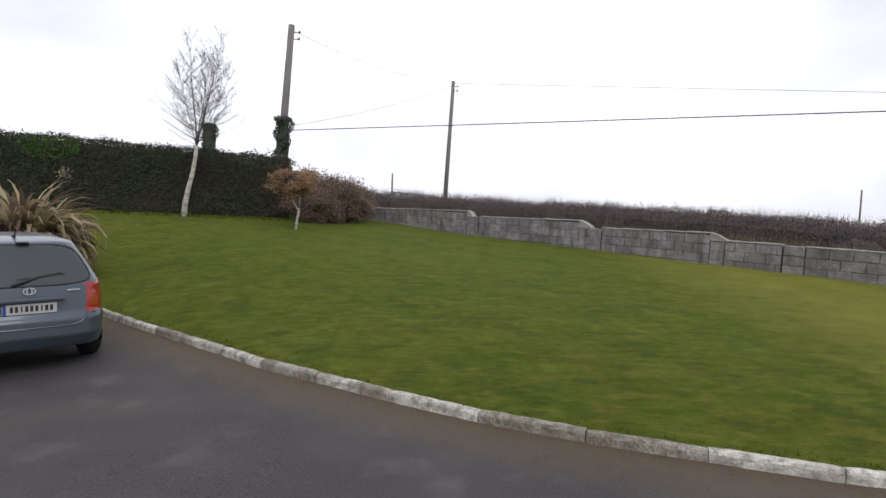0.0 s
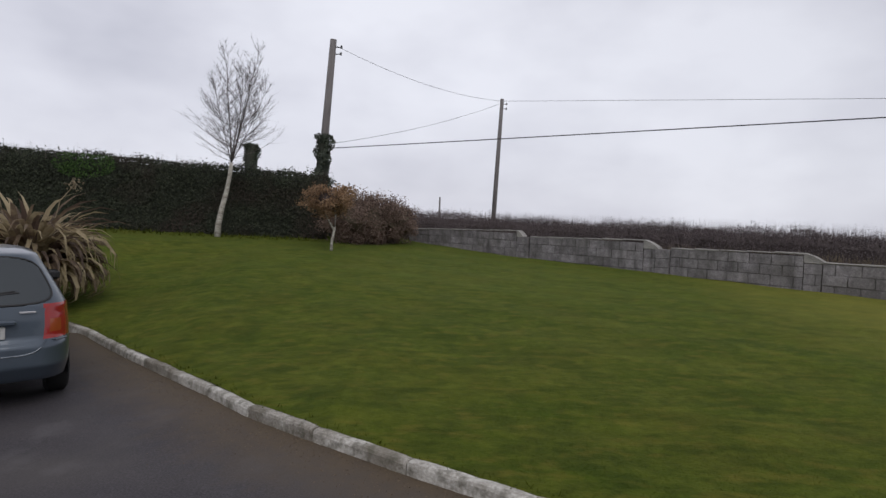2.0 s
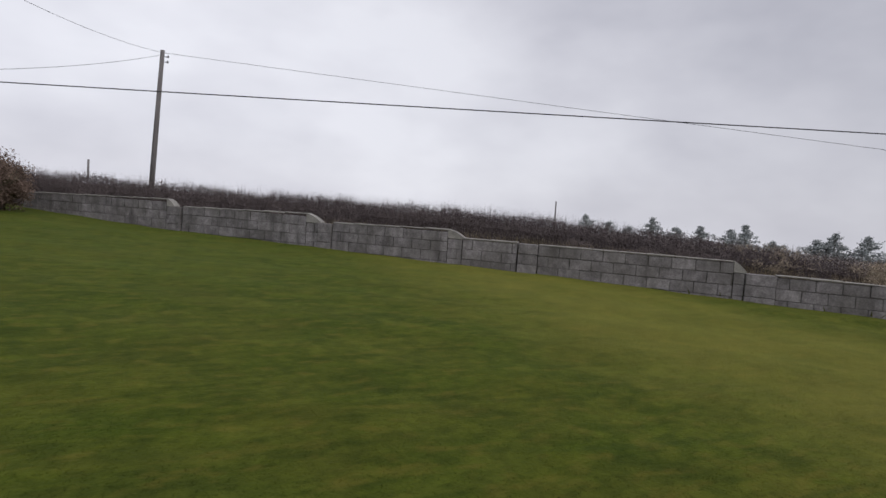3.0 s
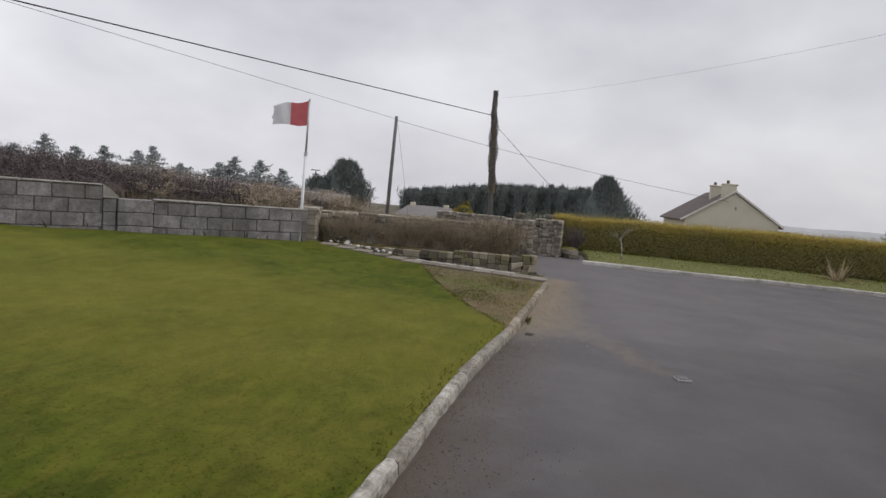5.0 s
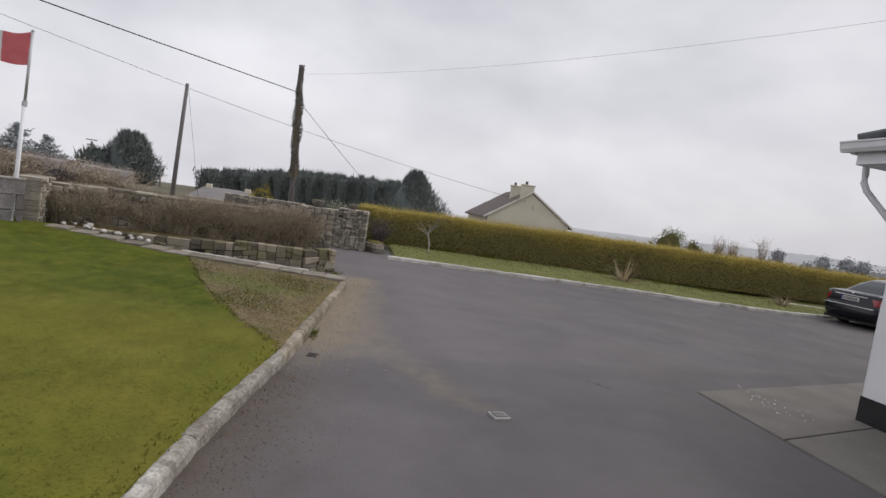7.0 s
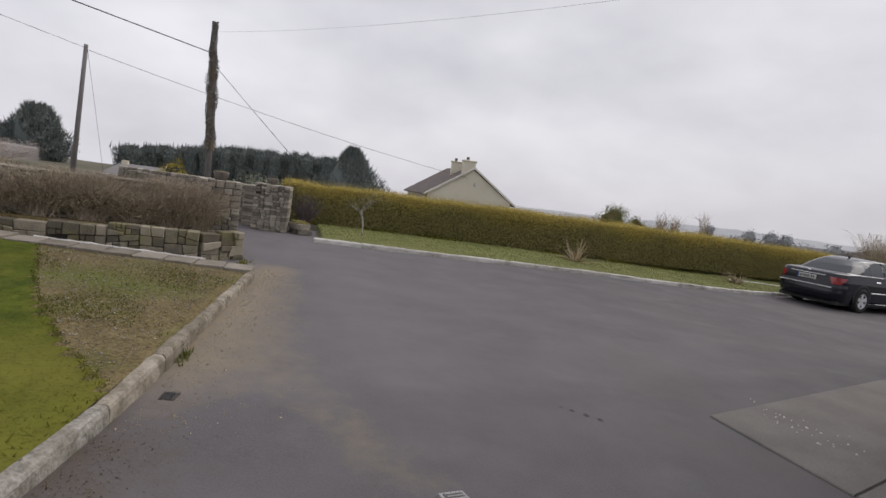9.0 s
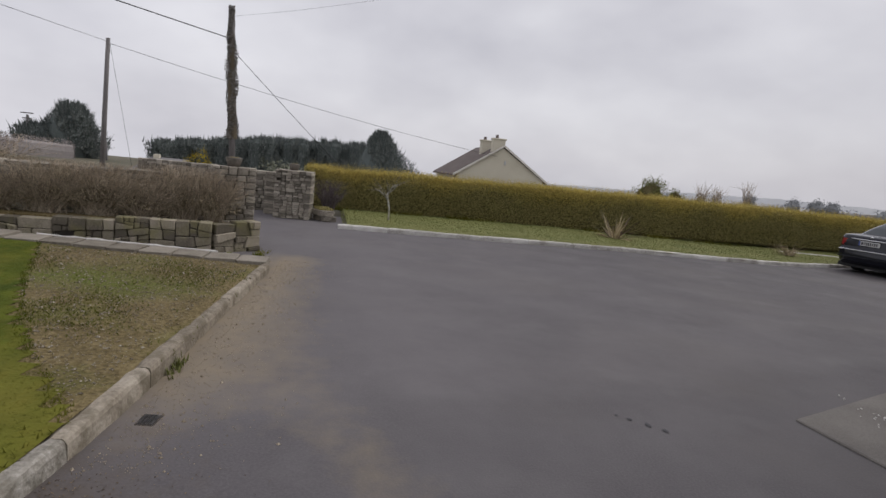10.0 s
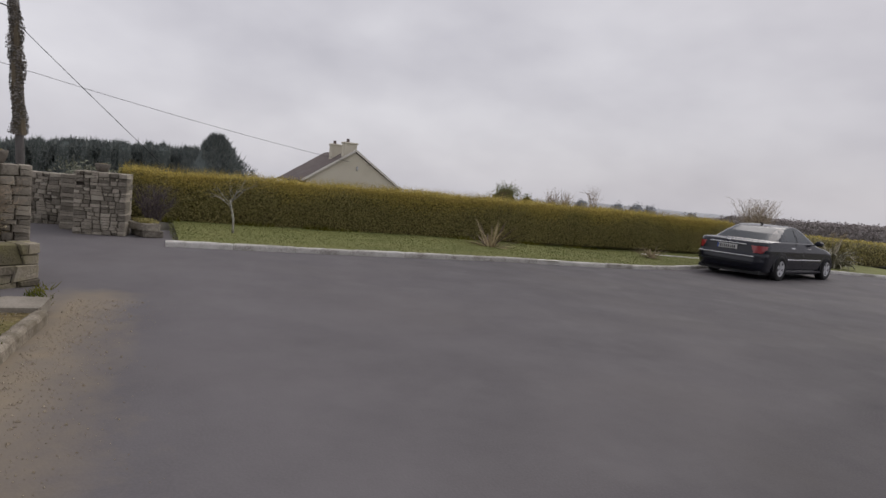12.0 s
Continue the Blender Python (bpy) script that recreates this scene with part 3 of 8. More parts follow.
# ---------------------------------------------------------------- the ground
KERB_LINE = [(-15.0, 7.9), (-11.5, 10.0), (-9.4, 11.1), (-8.0, 11.6), (-6.9, 11.45), (-6.0, 10.8), (-4.8, 9.6), (-3.43, 8.24), (-2.57, 7.4), (-1.86, 6.68), (-0.6, 5.81), (0.45, 5.22), (1.7, 4.73), (3.1, 4.27), (4.6, 4.05), (6.45, 3.91), (7.8, 3.76), (9.1, 3.57), (11.2, 3.36), (13.47, 3.14)]
FAR_KERB = [(18.5, 2.2), (18.45, 0.5), (18.45, -1.5), (18.5, -4.0), (18.7, -6.5), (19.05, -8.5), (19.55, -10.2), (20.2, -12.0), (20.65, -14.0), (20.7, -16.0), (20.3, -18.4), (19.0, -21.0), (15.5, -24.0)]
KERB_DENSE = spline(KERB_LINE, 0.2)
FAR_DENSE = spline(FAR_KERB, 0.2)


def drive_base(x, y):
    x, y = np.asarray(x, float), np.asarray(y, float)
    return 0.035 * np.exp(-((x + 1) ** 2 + (y + 1) ** 2) / 6.0) - 0.065 * np.clip(-1.5 - x, 0, 4) - 0.13 * np.clip((-4.0 - y) / 6.0, 0, 1) * np.clip((x - 12) / 5, 0, 1)


def drive_z(x, y):
    """The drive, with its dip at the drain."""
    return drive_base(x, y) - 0.03 * np.exp(-((np.asarray(x, float) - 9.8) ** 2 + (np.asarray(y, float) - 3.3) ** 2) / 0.9)


def lawn_z(x, y):
    x, y = np.asarray(x, float), np.asarray(y, float)
    z = -0.165 + 0.014 * x + 0.043 * y + 0.035 * np.maximum(0, 1 - x) * np.clip((y - 9) / 9, 0, 1)
    z = np.maximum(0.085, z + 0.05 * np.clip((y - 8) / 5, 0, 1)) - 0.065 * np.clip(-1.5 - x, 0, 4) * np.clip((14 - y) / 5, 0, 1)
    edge = np.interp(x, KERB_DENSE[:, 0], KERB_DENSE[:, 1])
    rise, d = np.interp(x, [5.0, 9.5, 12.0], [0.16, 0.05, 0.02]), np.maximum(0, y - edge)
    return np.minimum(z, drive_base(x, edge) + 0.09 + rise * np.minimum(d, 2.8) + np.maximum(rise, 0.1) * np.maximum(0, d - 2.8))


def grid_sheet(name, xs, ys, zf, keep, mat, attributes=None, follow=None):
    """A sheet over the plan where keep(x, y) is true."""
    gx, gy = np.meshgrid(xs, ys, indexing="ij")
    if follow is not None:
        gy = gy + follow(gx)
    gz = zf(gx, gy)
    v = np.stack([gx, gy, gz], -1).reshape(-1, 3)
    ny = len(ys)
    i, j = np.meshgrid(np.arange(len(xs) - 1), np.arange(ny - 1), indexing="ij")
    a = (i * ny + j).ravel()
    f = np.stack([a, a + ny, a + ny + 1, a + 1], 1)
    ok = keep(v[f].mean(1)[:, 0], v[f].mean(1)[:, 1])
    f = f[ok]
    used = np.unique(f)
    back = np.full(len(v), -1)
    back[used] = np.arange(len(used))
    v, f = v[used], back[f]
    me = bpy.data.meshes.new(name)
    me.from_pydata(v.tolist(), [], f.tolist())
    me.polygons.foreach_set("use_smooth", [True] * len(me.polygons))
    me.materials.append(mat)
    for key, fun in (attributes or {}).items():
        at = me.attributes.new(key, "FLOAT", "POINT")
        at.data.foreach_set("value", np.asarray(fun(v[:, 0], v[:, 1]), np.float32))
    return new(name, me)


def near_line(x, y, line):
    p = np.stack([x, y], 1)
    best = np.full(len(p), 1e9)
    for a, b in zip(line[:-1], line[1:]):
        d = b - a
        t = np.clip(((p - a) @ d) / (d @ d), 0, 1)
        best = np.minimum(best, np.linalg.norm(p - (a + t[:, None] * d), axis=1))
    return best


def sand_at(x, y):
    d = near_line(x, y, np.array([(8.8, 3.6), (14.4, 2.9)]))
    s = np.clip(1.05 - d / np.interp(x, [9.0, 10.5, 12.0, 13.6], [1.3, 1.3, 0.95, 0.65]), 0, 1) * np.clip((x - 8.6) / 1.4, 0, 1)
    w = near_line(x, y, np.array([(10.8, 2.95), (9.5, 2.5), (8.4, 2.0)]))
    t = np.clip(1 - w / 0.6, 0, 1) * 0.48
    return np.maximum(s, t)


def litter_at(x, y):
    d = near_line(x, y, KERB_DENSE[::2])
    return np.clip(1 - d / 1.25, 0, 1) * 0.85 * np.clip((10.5 - x) / 2.0, 0, 1) * np.interp(x, [1.5, 6.0], [1.0, 0.65])


def pale_at(x, y):
    # Broad paling puts brightness into the colour; the seam and stain are surface marks.
    return 0.1 + 0.15 * np.clip((x + 1.0) / 4.0, 0, 1) + 0.5 * np.clip((x - 2.5) / 4.0, 0, 1) * np.interp(y, [-5.0, 1.5], [0.45, 1.0]) + 0.1 * np.clip((x + 0.25 * y - 10.0) / 0.25, 0, 1) + 0.5 * np.exp(-((x + 2.2) ** 2 + (y - 3.6) ** 2) / 0.3)


def field_z(x, y):
    far = np.hypot(x - 4, y - 4)
    z = -0.16 + 0.75 * np.clip((x * -0.2 + y - 12) / 10, 0, 1) * np.clip((30 - x) / 20, 0, 1) - 1.6 * np.clip((x - 24) / 50, 0, 1) - 0.7 * np.clip((15 - y) / 4, 0, 1) * np.clip((23 - x) / 3, 0, 1)
    return z - 0.05 * np.maximum(0, far - 105)


ground_axis = np.unique(np.r_[-2500, -1500, -800, -400, -200, np.arange(-124, 125, 4.0), 200, 400, 800, 1500, 2500])
ground = grid_sheet("ground", ground_axis, ground_axis, field_z, lambda x, y: x > -1e9, FIELD)
tagged(ground, "rough winter field of green and brown grass", "ground", kind="structure")
driveway = grid_sheet("driveway", np.arange(-24, 21.3, 0.2), np.arange(-26, 14.1, 0.2), drive_z, lambda x, y: (x < 20.9) & ((y < 11) | (x > 14)), ASPHALT, {"sand": sand_at, "litter": litter_at, "pale": pale_at})
tagged(driveway, "worn dark grey asphalt driveway with sandy patches", "driveway", kind="structure")
kx, ky = KERB_DENSE[:, 0], KERB_DENSE[:, 1]


def in_lawn(x, y):
    return (y > np.interp(x, kx, ky) + 0.02) & (x + y < 21.75) & (x < 14.0)


def on_gravel(x, y):
    """The stony corner bed between the lawn, the kerb and the paving edge."""
    edge = np.interp(y, [3.3, 3.65, 4.1, 4.7, 5.5, 5.8], [8.6, 9.2, 9.9, 11.1, 13.3, 14.2])
    return (x > edge) & (x < 14.1) & (y > np.interp(x, kx, ky) - 0.1)


def lawn_or_bed(x, y):
    return lawn_z(x, y) + 0.012 * np.sin(3.1 * x + 1.3 * y) * np.sin(2.3 * y - 0.7 * x)


def mossy_at(x, y):
    """Yellow moss is thickest before the gravel corner."""
    return np.clip(0.1 + (x - 3.0) / 7.0, 0.06, 0.58) * np.interp(x, [9.2, 10.4], [1.0, 0.55])


def track_at(x, y):
    """Dark mower tracks that follow the kerb."""
    s = y - np.interp(x, kx, ky)
    return sum(0.55 * np.exp(-(((s - d - 0.06 * np.sin(x * 1.1 + d)) / w) ** 2)) for d, w in ((0.75, 0.06), (1.55, 0.08), (2.5, 0.07), (3.3, 0.09))) * np.clip((x + 1.0) / 4.0, 0.25, 1)


def along_kerb(x):
    return np.interp(x, kx, ky)


lawn = grid_sheet("lawn", np.r_[np.arange(-32, 8.4, 0.16), np.arange(8.4, 14.01, 0.05)], np.r_[0.03, np.arange(0.1, 3.0, 0.06), np.arange(3.06, 19.0, 0.16)], lawn_or_bed, lambda x, y: in_lawn(x, y) & ~on_gravel(x + 0.05 + 0.05 * np.sin(37 * y + 9 * x) + 0.06 * np.sin(23 * x + 14 * y), y), GRASS, {"mossy": mossy_at, "track": track_at}, along_kerb)
tagged(lawn, "mown mossy green lawn with yellowish patches", "lawn", kind="structure")
gravel_bed = grid_sheet("gravel_bed", np.arange(8.4, 14.0, 0.08), np.arange(0.03, 3.2, 0.08), lambda x, y: lawn_or_bed(x, y) - 0.004, lambda x, y: on_gravel(x + 0.5, y), GRAVEL_EARTH, {"moss": lambda x, y: 0.3 + 0.14 * np.sin(4.1 * x + 1.7 * y) * np.sin(3.3 * y - 1.2 * x) + 0.4 * np.exp(-((x - 12) ** 2 + (y - 4.4) ** 2) / 0.5)}, along_kerb)
tagged(gravel_bed, "stony earth bed with gravel and moss", "flower bed", kind="structure")


def strip_edge(y):
    return np.interp(-y, -FAR_DENSE[:, 1], FAR_DENSE[:, 0])


verge = grid_sheet("verge", np.arange(12.0, 28.0, 0.25), np.arange(-26, 2.2, 0.25), lambda x, y: 0.085 + drive_z(np.minimum(x, 19.5), y) + 0.01 * np.clip(x - 20, 0, 3), lambda x, y: (x > strip_edge(y) + 0.02) & (y > -24), VERGE)
tagged(verge, "narrow mown grass verge beside the hedge", "grass verge", kind="structure")

# ---------------------------------------------------------------- walls, kerbs and paving


def rough_block(seed, size=(1, 1, 1), chamfer=0.08, jitter=0.03):
    """A chamfered block with uneven corners, of unit size unless told otherwise."""
    g = Geo().box((0, 0, 0), size, 0, chamfer)
    r = np.random.default_rng(seed)
    v = g.v[0]
    g.v[0] = v + r.normal(0, jitter, v.shape) * np.asarray(size)
    return g


def frame_matrix(x, y, z, yaw, sx, sy, sz, tilt=0.0):
    return Matrix.Translation((x, y, z)) @ Matrix.Rotation(yaw, 4, "Z") @ Matrix.Rotation(tilt, 4, "Y") @ Matrix.Diagonal((sx, sy, sz, 1))


def kerb_stone_mesh(seed, mat):
    """A kerb stone with rounded, chipped arrises."""
    r = np.random.default_rng(seed)
    prof = [(-0.055, -0.1), (-0.057, 0.0), (-0.054, 0.07), (-0.044, 0.09), (-0.025, 0.1), (0.025, 0.1), (0.046, 0.088), (0.056, 0.06), (0.058, 0.0), (0.055, -0.1)]
    n, k = 9, len(prof)
    v = []
    for i in range(n + 1):
        u = -0.45 + 0.9 * i / n
        pinch = 0.9 if i in (0, n) else 1.0
        for y, z in prof:
            chip = r.normal(0, 0.002)
            v.append((u + r.normal(0, 0.002) * (0 < i < n), y * pinch + chip, (z - 0.006 * (pinch < 1) * (z > 0.05)) + r.normal(0, 0.002) * (z > 0)))
    g = Geo().add(v, [(i * k + j, (i + 1) * k + j, (i + 1) * k + (j + 1) % k, i * k + (j + 1) % k) for i in range(n) for j in range(k)] + [tuple(range(k)), tuple(range(len(v) - 1, len(v) - k - 1, -1))])
    return g.mesh("kerb_stone", mat)


KERB_MESHES = {m: [kerb_stone_mesh(40 + i, m) for i in range(7)] for m in (KERB, WHITE_KERB, EARTHY_KERB)}


def kerb(name, line, step, zf, label, mat, height=0.2):
    k = tagged(new(name), label, "kerb", kind="structure")
    pts = spline(line, step)
    for i, (a, b) in enumerate(zip(pts[:-1], pts[1:])):
        m = (a + b) / 2
        yaw = math.atan2(b[1] - a[1], b[0] - a[0])
        ln = np.linalg.norm(b - a)
        top = 0.098 + 0.004 * math.sin(i * 2.3)
        za, zb = float(zf(a[0], a[1])), float(zf(b[0], b[1]))
        dirty = EARTHY_KERB if mat is KERB and 9.2 < m[0] < 13.4 else mat
        place(KERB_MESHES[dirty][(i * 3) % 7], "kerb_stone", k, frame_matrix(m[0], m[1], (za + zb) / 2 + top - height / 2, yaw + 0.006 * math.sin(i * 5.1), (ln - 0.006) / 0.9, 1.0, 1.0, 0.003 * math.sin(i * 3.7) - math.atan2(zb - za, ln)))
    return k


# ---------------------------------------------------------------- concrete block garden wall
WALL_A, WALL_B = np.array((-2.25, 23.55)), np.array((13.6, 7.92))
WALL_DIR = (WALL_B - WALL_A) / np.linalg.norm(WALL_B - WALL_A)
WALL_YAW = math.atan2(WALL_DIR[1], WALL_DIR[0])


def along_wall(x):
    """Distance along the garden wall for a plan x."""
    return (x - WALL_A[0]) / WALL_DIR[0]


BLOCK_MESHES = [rough_block(60 + i, (1, 1, 1), 0.02, 0.006).mesh("concrete_block", BLOCK) for i in range(4)]


def block_wall():
    w = tagged(new("wall_garden"), "low grey concrete block wall with stepped top and piers", "wall", kind="structure")
    # from x, to x, top at the start, top at the end, tail that slopes down
    sections = [(-2.25, 1.28, 1.42, 1.54), (1.64, 4.2, 1.37, 1.46), (4.705, 6.75, 1.29, 1.36), (7.0, 7.88, 1.19, 1.2), (8.205, 10.95, 1.19, 1.2), (11.5, 13.5, 1.0, 0.97), (1.285, 1.37, 1.37, 1.37), (4.205, 4.43, 1.26, 1.26), (6.755, 6.995, 1.18, 1.18), (10.955, 11.1, 1.0, 1.0)]
    piers = [(1.38, 1.62, 1.37), (4.44, 4.7, 1.27), (7.9, 8.2, 1.2), (11.105, 11.495, 1.0)]
    core, cap = Geo(), Geo()
    for n, (x0, x1, t0, t1) in enumerate(sections):
        s0, s1 = along_wall(x0), along_wall(x1)
        mid = WALL_A + WALL_DIR * (s0 + s1) / 2
        top = (t0 + t1) / 2
        core.box((mid[0], mid[1], top / 2 - 0.3), (s1 - s0, 0.155, top + 0.55), WALL_YAW)
        for i in range(max(2, int((s1 - s0) / 0.55))):
            k = max(2, int((s1 - s0) / 0.55))
            a = s0 + (s1 - s0) * (i + 0.5) / k
            p = WALL_A + WALL_DIR * a
            cap.box((p[0], p[1], t0 + (t1 - t0) * (i + 0.5) / k + 0.006), ((s1 - s0) / k - 0.01, 0.225 + 0.01 * math.sin(i * 3.3), 0.03 + 0.008 * math.sin(i * 1.9)), WALL_YAW + 0.02 * math.sin(i * 2.1), 0.01)
        for course in range(4):
            z = top - 0.012 - 0.1125 - 0.225 * course
            ground_here = float(lawn_z(mid[0], mid[1]))
            if z < ground_here - 0.25:
                continue
            s = s0 - (0.225 if (course + n) % 2 else 0.0)
            while s < s1 - 0.02:
                a, b = max(s, s0), min(s + 0.45, s1)
                s += 0.45
                if b - a < 0.06:
                    continue
                p = WALL_A + WALL_DIR * (a + b) / 2
                i = int(s * 7 + course * 3)
                place(BLOCK_MESHES[i % 4], "concrete_block", w, frame_matrix(p[0], p[1], z + 0.003 * math.sin(i * 1.7), WALL_YAW + 0.006 * math.sin(i * 2.9), b - a - 0.014, 0.2 + 0.006 * math.sin(i * 4.1), 0.212))
    # the sloped ends where a section steps down
    for x0, z0, x1, z1 in ((1.28, 1.54, 1.45, 1.37), (4.2, 1.46, 4.48, 1.27), (6.75, 1.36, 7.02, 1.19), (10.95, 1.2, 11.12, 1.0)):
        a, b = WALL_A + WALL_DIR * along_wall(x0), WALL_A + WALL_DIR * along_wall(x1)
        q = np.array((-WALL_DIR[1], WALL_DIR[0])) * 0.105
        low = min(z0, z1) - 0.01
        v = []
        for sgn in (-1, 1):
            v += [(*(a + q * sgn), low), (*(b + q * sgn), low), (*(b + q * sgn), z1 + 0.02), (*((a + b) / 2 + q * sgn), (z0 + z1) / 2 + 0.045), (*(a + q * sgn), z0 + 0.02)]
        cap.add(v, [(0, 1, 2, 3, 4), (9, 8, 7, 6, 5), (4, 3, 8, 9), (3, 2, 7, 8), (2, 1, 6, 7), (0, 4, 9, 5)])
    for x0, x1, top in piers:
        s0, s1 = along_wall(x0), along_wall(x1)
        p = WALL_A + WALL_DIR * (s0 + s1) / 2
        for course in range(4):
            i = int(x0 * 10 + course)
            place(BLOCK_MESHES[i % 4], "concrete_block", w, frame_matrix(p[0], p[1], top - 0.115 - 0.225 * course, WALL_YAW, s1 - s0 - 0.01, 0.3, 0.212))
        core.box((p[0], p[1], top / 2 - 0.3), (s1 - s0 - 0.05, 0.24, top + 0.55), WALL_YAW)
    core.ob("mortar", JOINT, w)
    cap.ob("capping", CAPPING, w, "pale uneven mortar capping")
    return w


# ---------------------------------------------------------------- rubble stone walls
STONE_MESHES = [rough_block(80 + i, (1, 1, 1), 0.1, 0.035).mesh("stone", STONE) for i in range(9)]


def cut_polygon(poly, p, n):
    """Both halves of a convex outline on either side of the line through p with normal n."""
    halves = ([], [])
    for i, a in enumerate(poly):
        b = poly[(i + 1) % len(poly)]
        da, db = (a - p) @ n, (b - p) @ n
        halves[0 if da >= 0 else 1].append(a)
        if da * db < 0:
            x = a + (b - a) * da / (da - db)
            halves[0].append(x)
            halves[1].append(x)
    return halves


def rubble_outlines(ln, h, big, r, flat=2.1, tilt_by=0.1):
    """Break a wall face into uneven flat-bedded stones."""
    todo = [[np.array(c, float) for c in ((0, 0), (ln, 0), (ln, h), (0, h))]]
    done = []
    while todo:
        poly = todo.pop()
        q = np.array(poly)
        w, t = np.ptp(q, axis=0)
        limit = big * big * 0.62 * (r.uniform(0.4, 1.9) if flat > 2 else r.uniform(0.25, 2.9))
        if w * t < limit and w < 3.0 * big and t < (0.95 if flat > 2 else 1.25) * big or max(w, t) < 0.09:
            done.append(q)
            continue
        p = q.min(0) + np.array((w, t)) * r.uniform(0.36, 0.64, 2)
        tilt = r.normal(0, tilt_by)
        n = np.array((math.cos(tilt), math.sin(tilt))) if w > flat * t else np.array((math.sin(tilt * 0.6), math.cos(tilt * 0.6)))
        todo += [half for half in cut_polygon(poly, p, n) if len(half) > 2]
    return done


def rubble_stone_mesh(outline, depth, r, mat):
    """One wall stone with clipped corners and worn edges on both faces; its middle lies at the origin."""
    c = outline.mean(0)
    o = []
    for i, b in enumerate(outline):
        a, d = outline[i - 1], outline[(i + 1) % len(outline)]
        k = r.uniform(0.02, 0.08)
        o += [b + (a - b) * k, b + (d - b) * k]
    o = np.array(o) - c
    dist = np.linalg.norm(o, axis=1, keepdims=True) + 1e-6
    o = o * np.maximum(0.5, 1 - 0.005 / dist)
    small = o * np.maximum(0.4, 1 - r.uniform(0.008, 0.016) / dist)
    n = len(o)
    front = depth / 2 + r.normal(0, 0.012)
    slope = r.normal(0, 0.03, 2)
    rings = []
    for ring, y in ((small, -front), (o, -front + 0.014), (o, front - 0.014), (small, front)):
        lean = (ring @ slope) * (1 if abs(y) == front else 0)
        rough = r.normal(0, 0.0022, n)
        rings.append(np.stack([ring[:, 0], y + lean + rough, ring[:, 1]], 1))
    v = np.concatenate(rings)
    f = [(k * n + i, k * n + (i + 1) % n, (k + 1) * n + (i + 1) % n, (k + 1) * n + i) for k in range(3) for i in range(n)]
    f += [tuple(range(n))[::-1], tuple(range(3 * n, 4 * n))]
    return Geo().add(v, f).mesh("stone", mat), c


def stone_face(parent, a, b, z0, z1, depth, big, r, mat, flat, tilt):
    """Uneven rubble stones that show on both faces of a wall from a to b."""
    a, b = np.asarray(a, float), np.asarray(b, float)
    ln = np.linalg.norm(b - a)
    d = (b - a) / ln
    yaw = math.atan2(d[1], d[0])
    for outline in rubble_outlines(ln, z1 - z0, big, r, flat, tilt):
        me, c = rubble_stone_mesh(outline, depth, r, mat)
        p = a + d * c[0]
        place(me, "stone", parent, frame_matrix(p[0], p[1], z0 + c[1], yaw, 1, 1, 1))


def stone_wall(name, label, runs, big=0.24, depth=0.4, mat=STONE, flat=2.1, tilt=0.1):
    w = tagged(new(name), label, "wall", kind="structure")
    core = Geo()
    r = np.random.default_rng(len(name) * 13 + len(runs))
    for a, b, z0, z1 in runs:
        a, b = np.asarray(a, float), np.asarray(b, float)
        m, d = (a + b) / 2, b - a
        core.box((m[0], m[1], (z0 + z1) / 2 - 0.02), (np.linalg.norm(d) - 0.06, depth - 0.06, z1 - z0 - 0.03), math.atan2(d[1], d[0]))
        stone_face(w, a, b, z0, z1, depth, big, r, mat, flat, tilt)
    core.ob("mortar", STONE_JOINT, w)
    return w


def capstones(parent, a, b, z, width, r):
    a, b = np.asarray(a, float), np.asarray(b, float)
    ln = np.linalg.norm(b - a)
    yaw = math.atan2(*(b - a)[::-1])
    s = 0.0
    while s < ln:
        w = min(r.uniform(0.3, 0.55), ln - s)
        p = a + (b - a) / ln * (s + w / 2)
        place(STONE_MESHES[r.integers(9)], "capstone", parent, frame_matrix(p[0], p[1], z + r.normal(0, 0.008), yaw, w - 0.015, width, 0.06, r.normal(0, 0.008)))
        s += w


# ---------------------------------------------------------------- the house corner
HOUSE = np.array((9.055, -2.215))
FRONT = np.array((-0.998, -0.06))
SIDE = np.array((0.13, -0.991))


def plan(a, b):
    """A plan point a metres along the front of the house and b metres along its side, from the corner."""
    return HOUSE + FRONT * a + SIDE * b


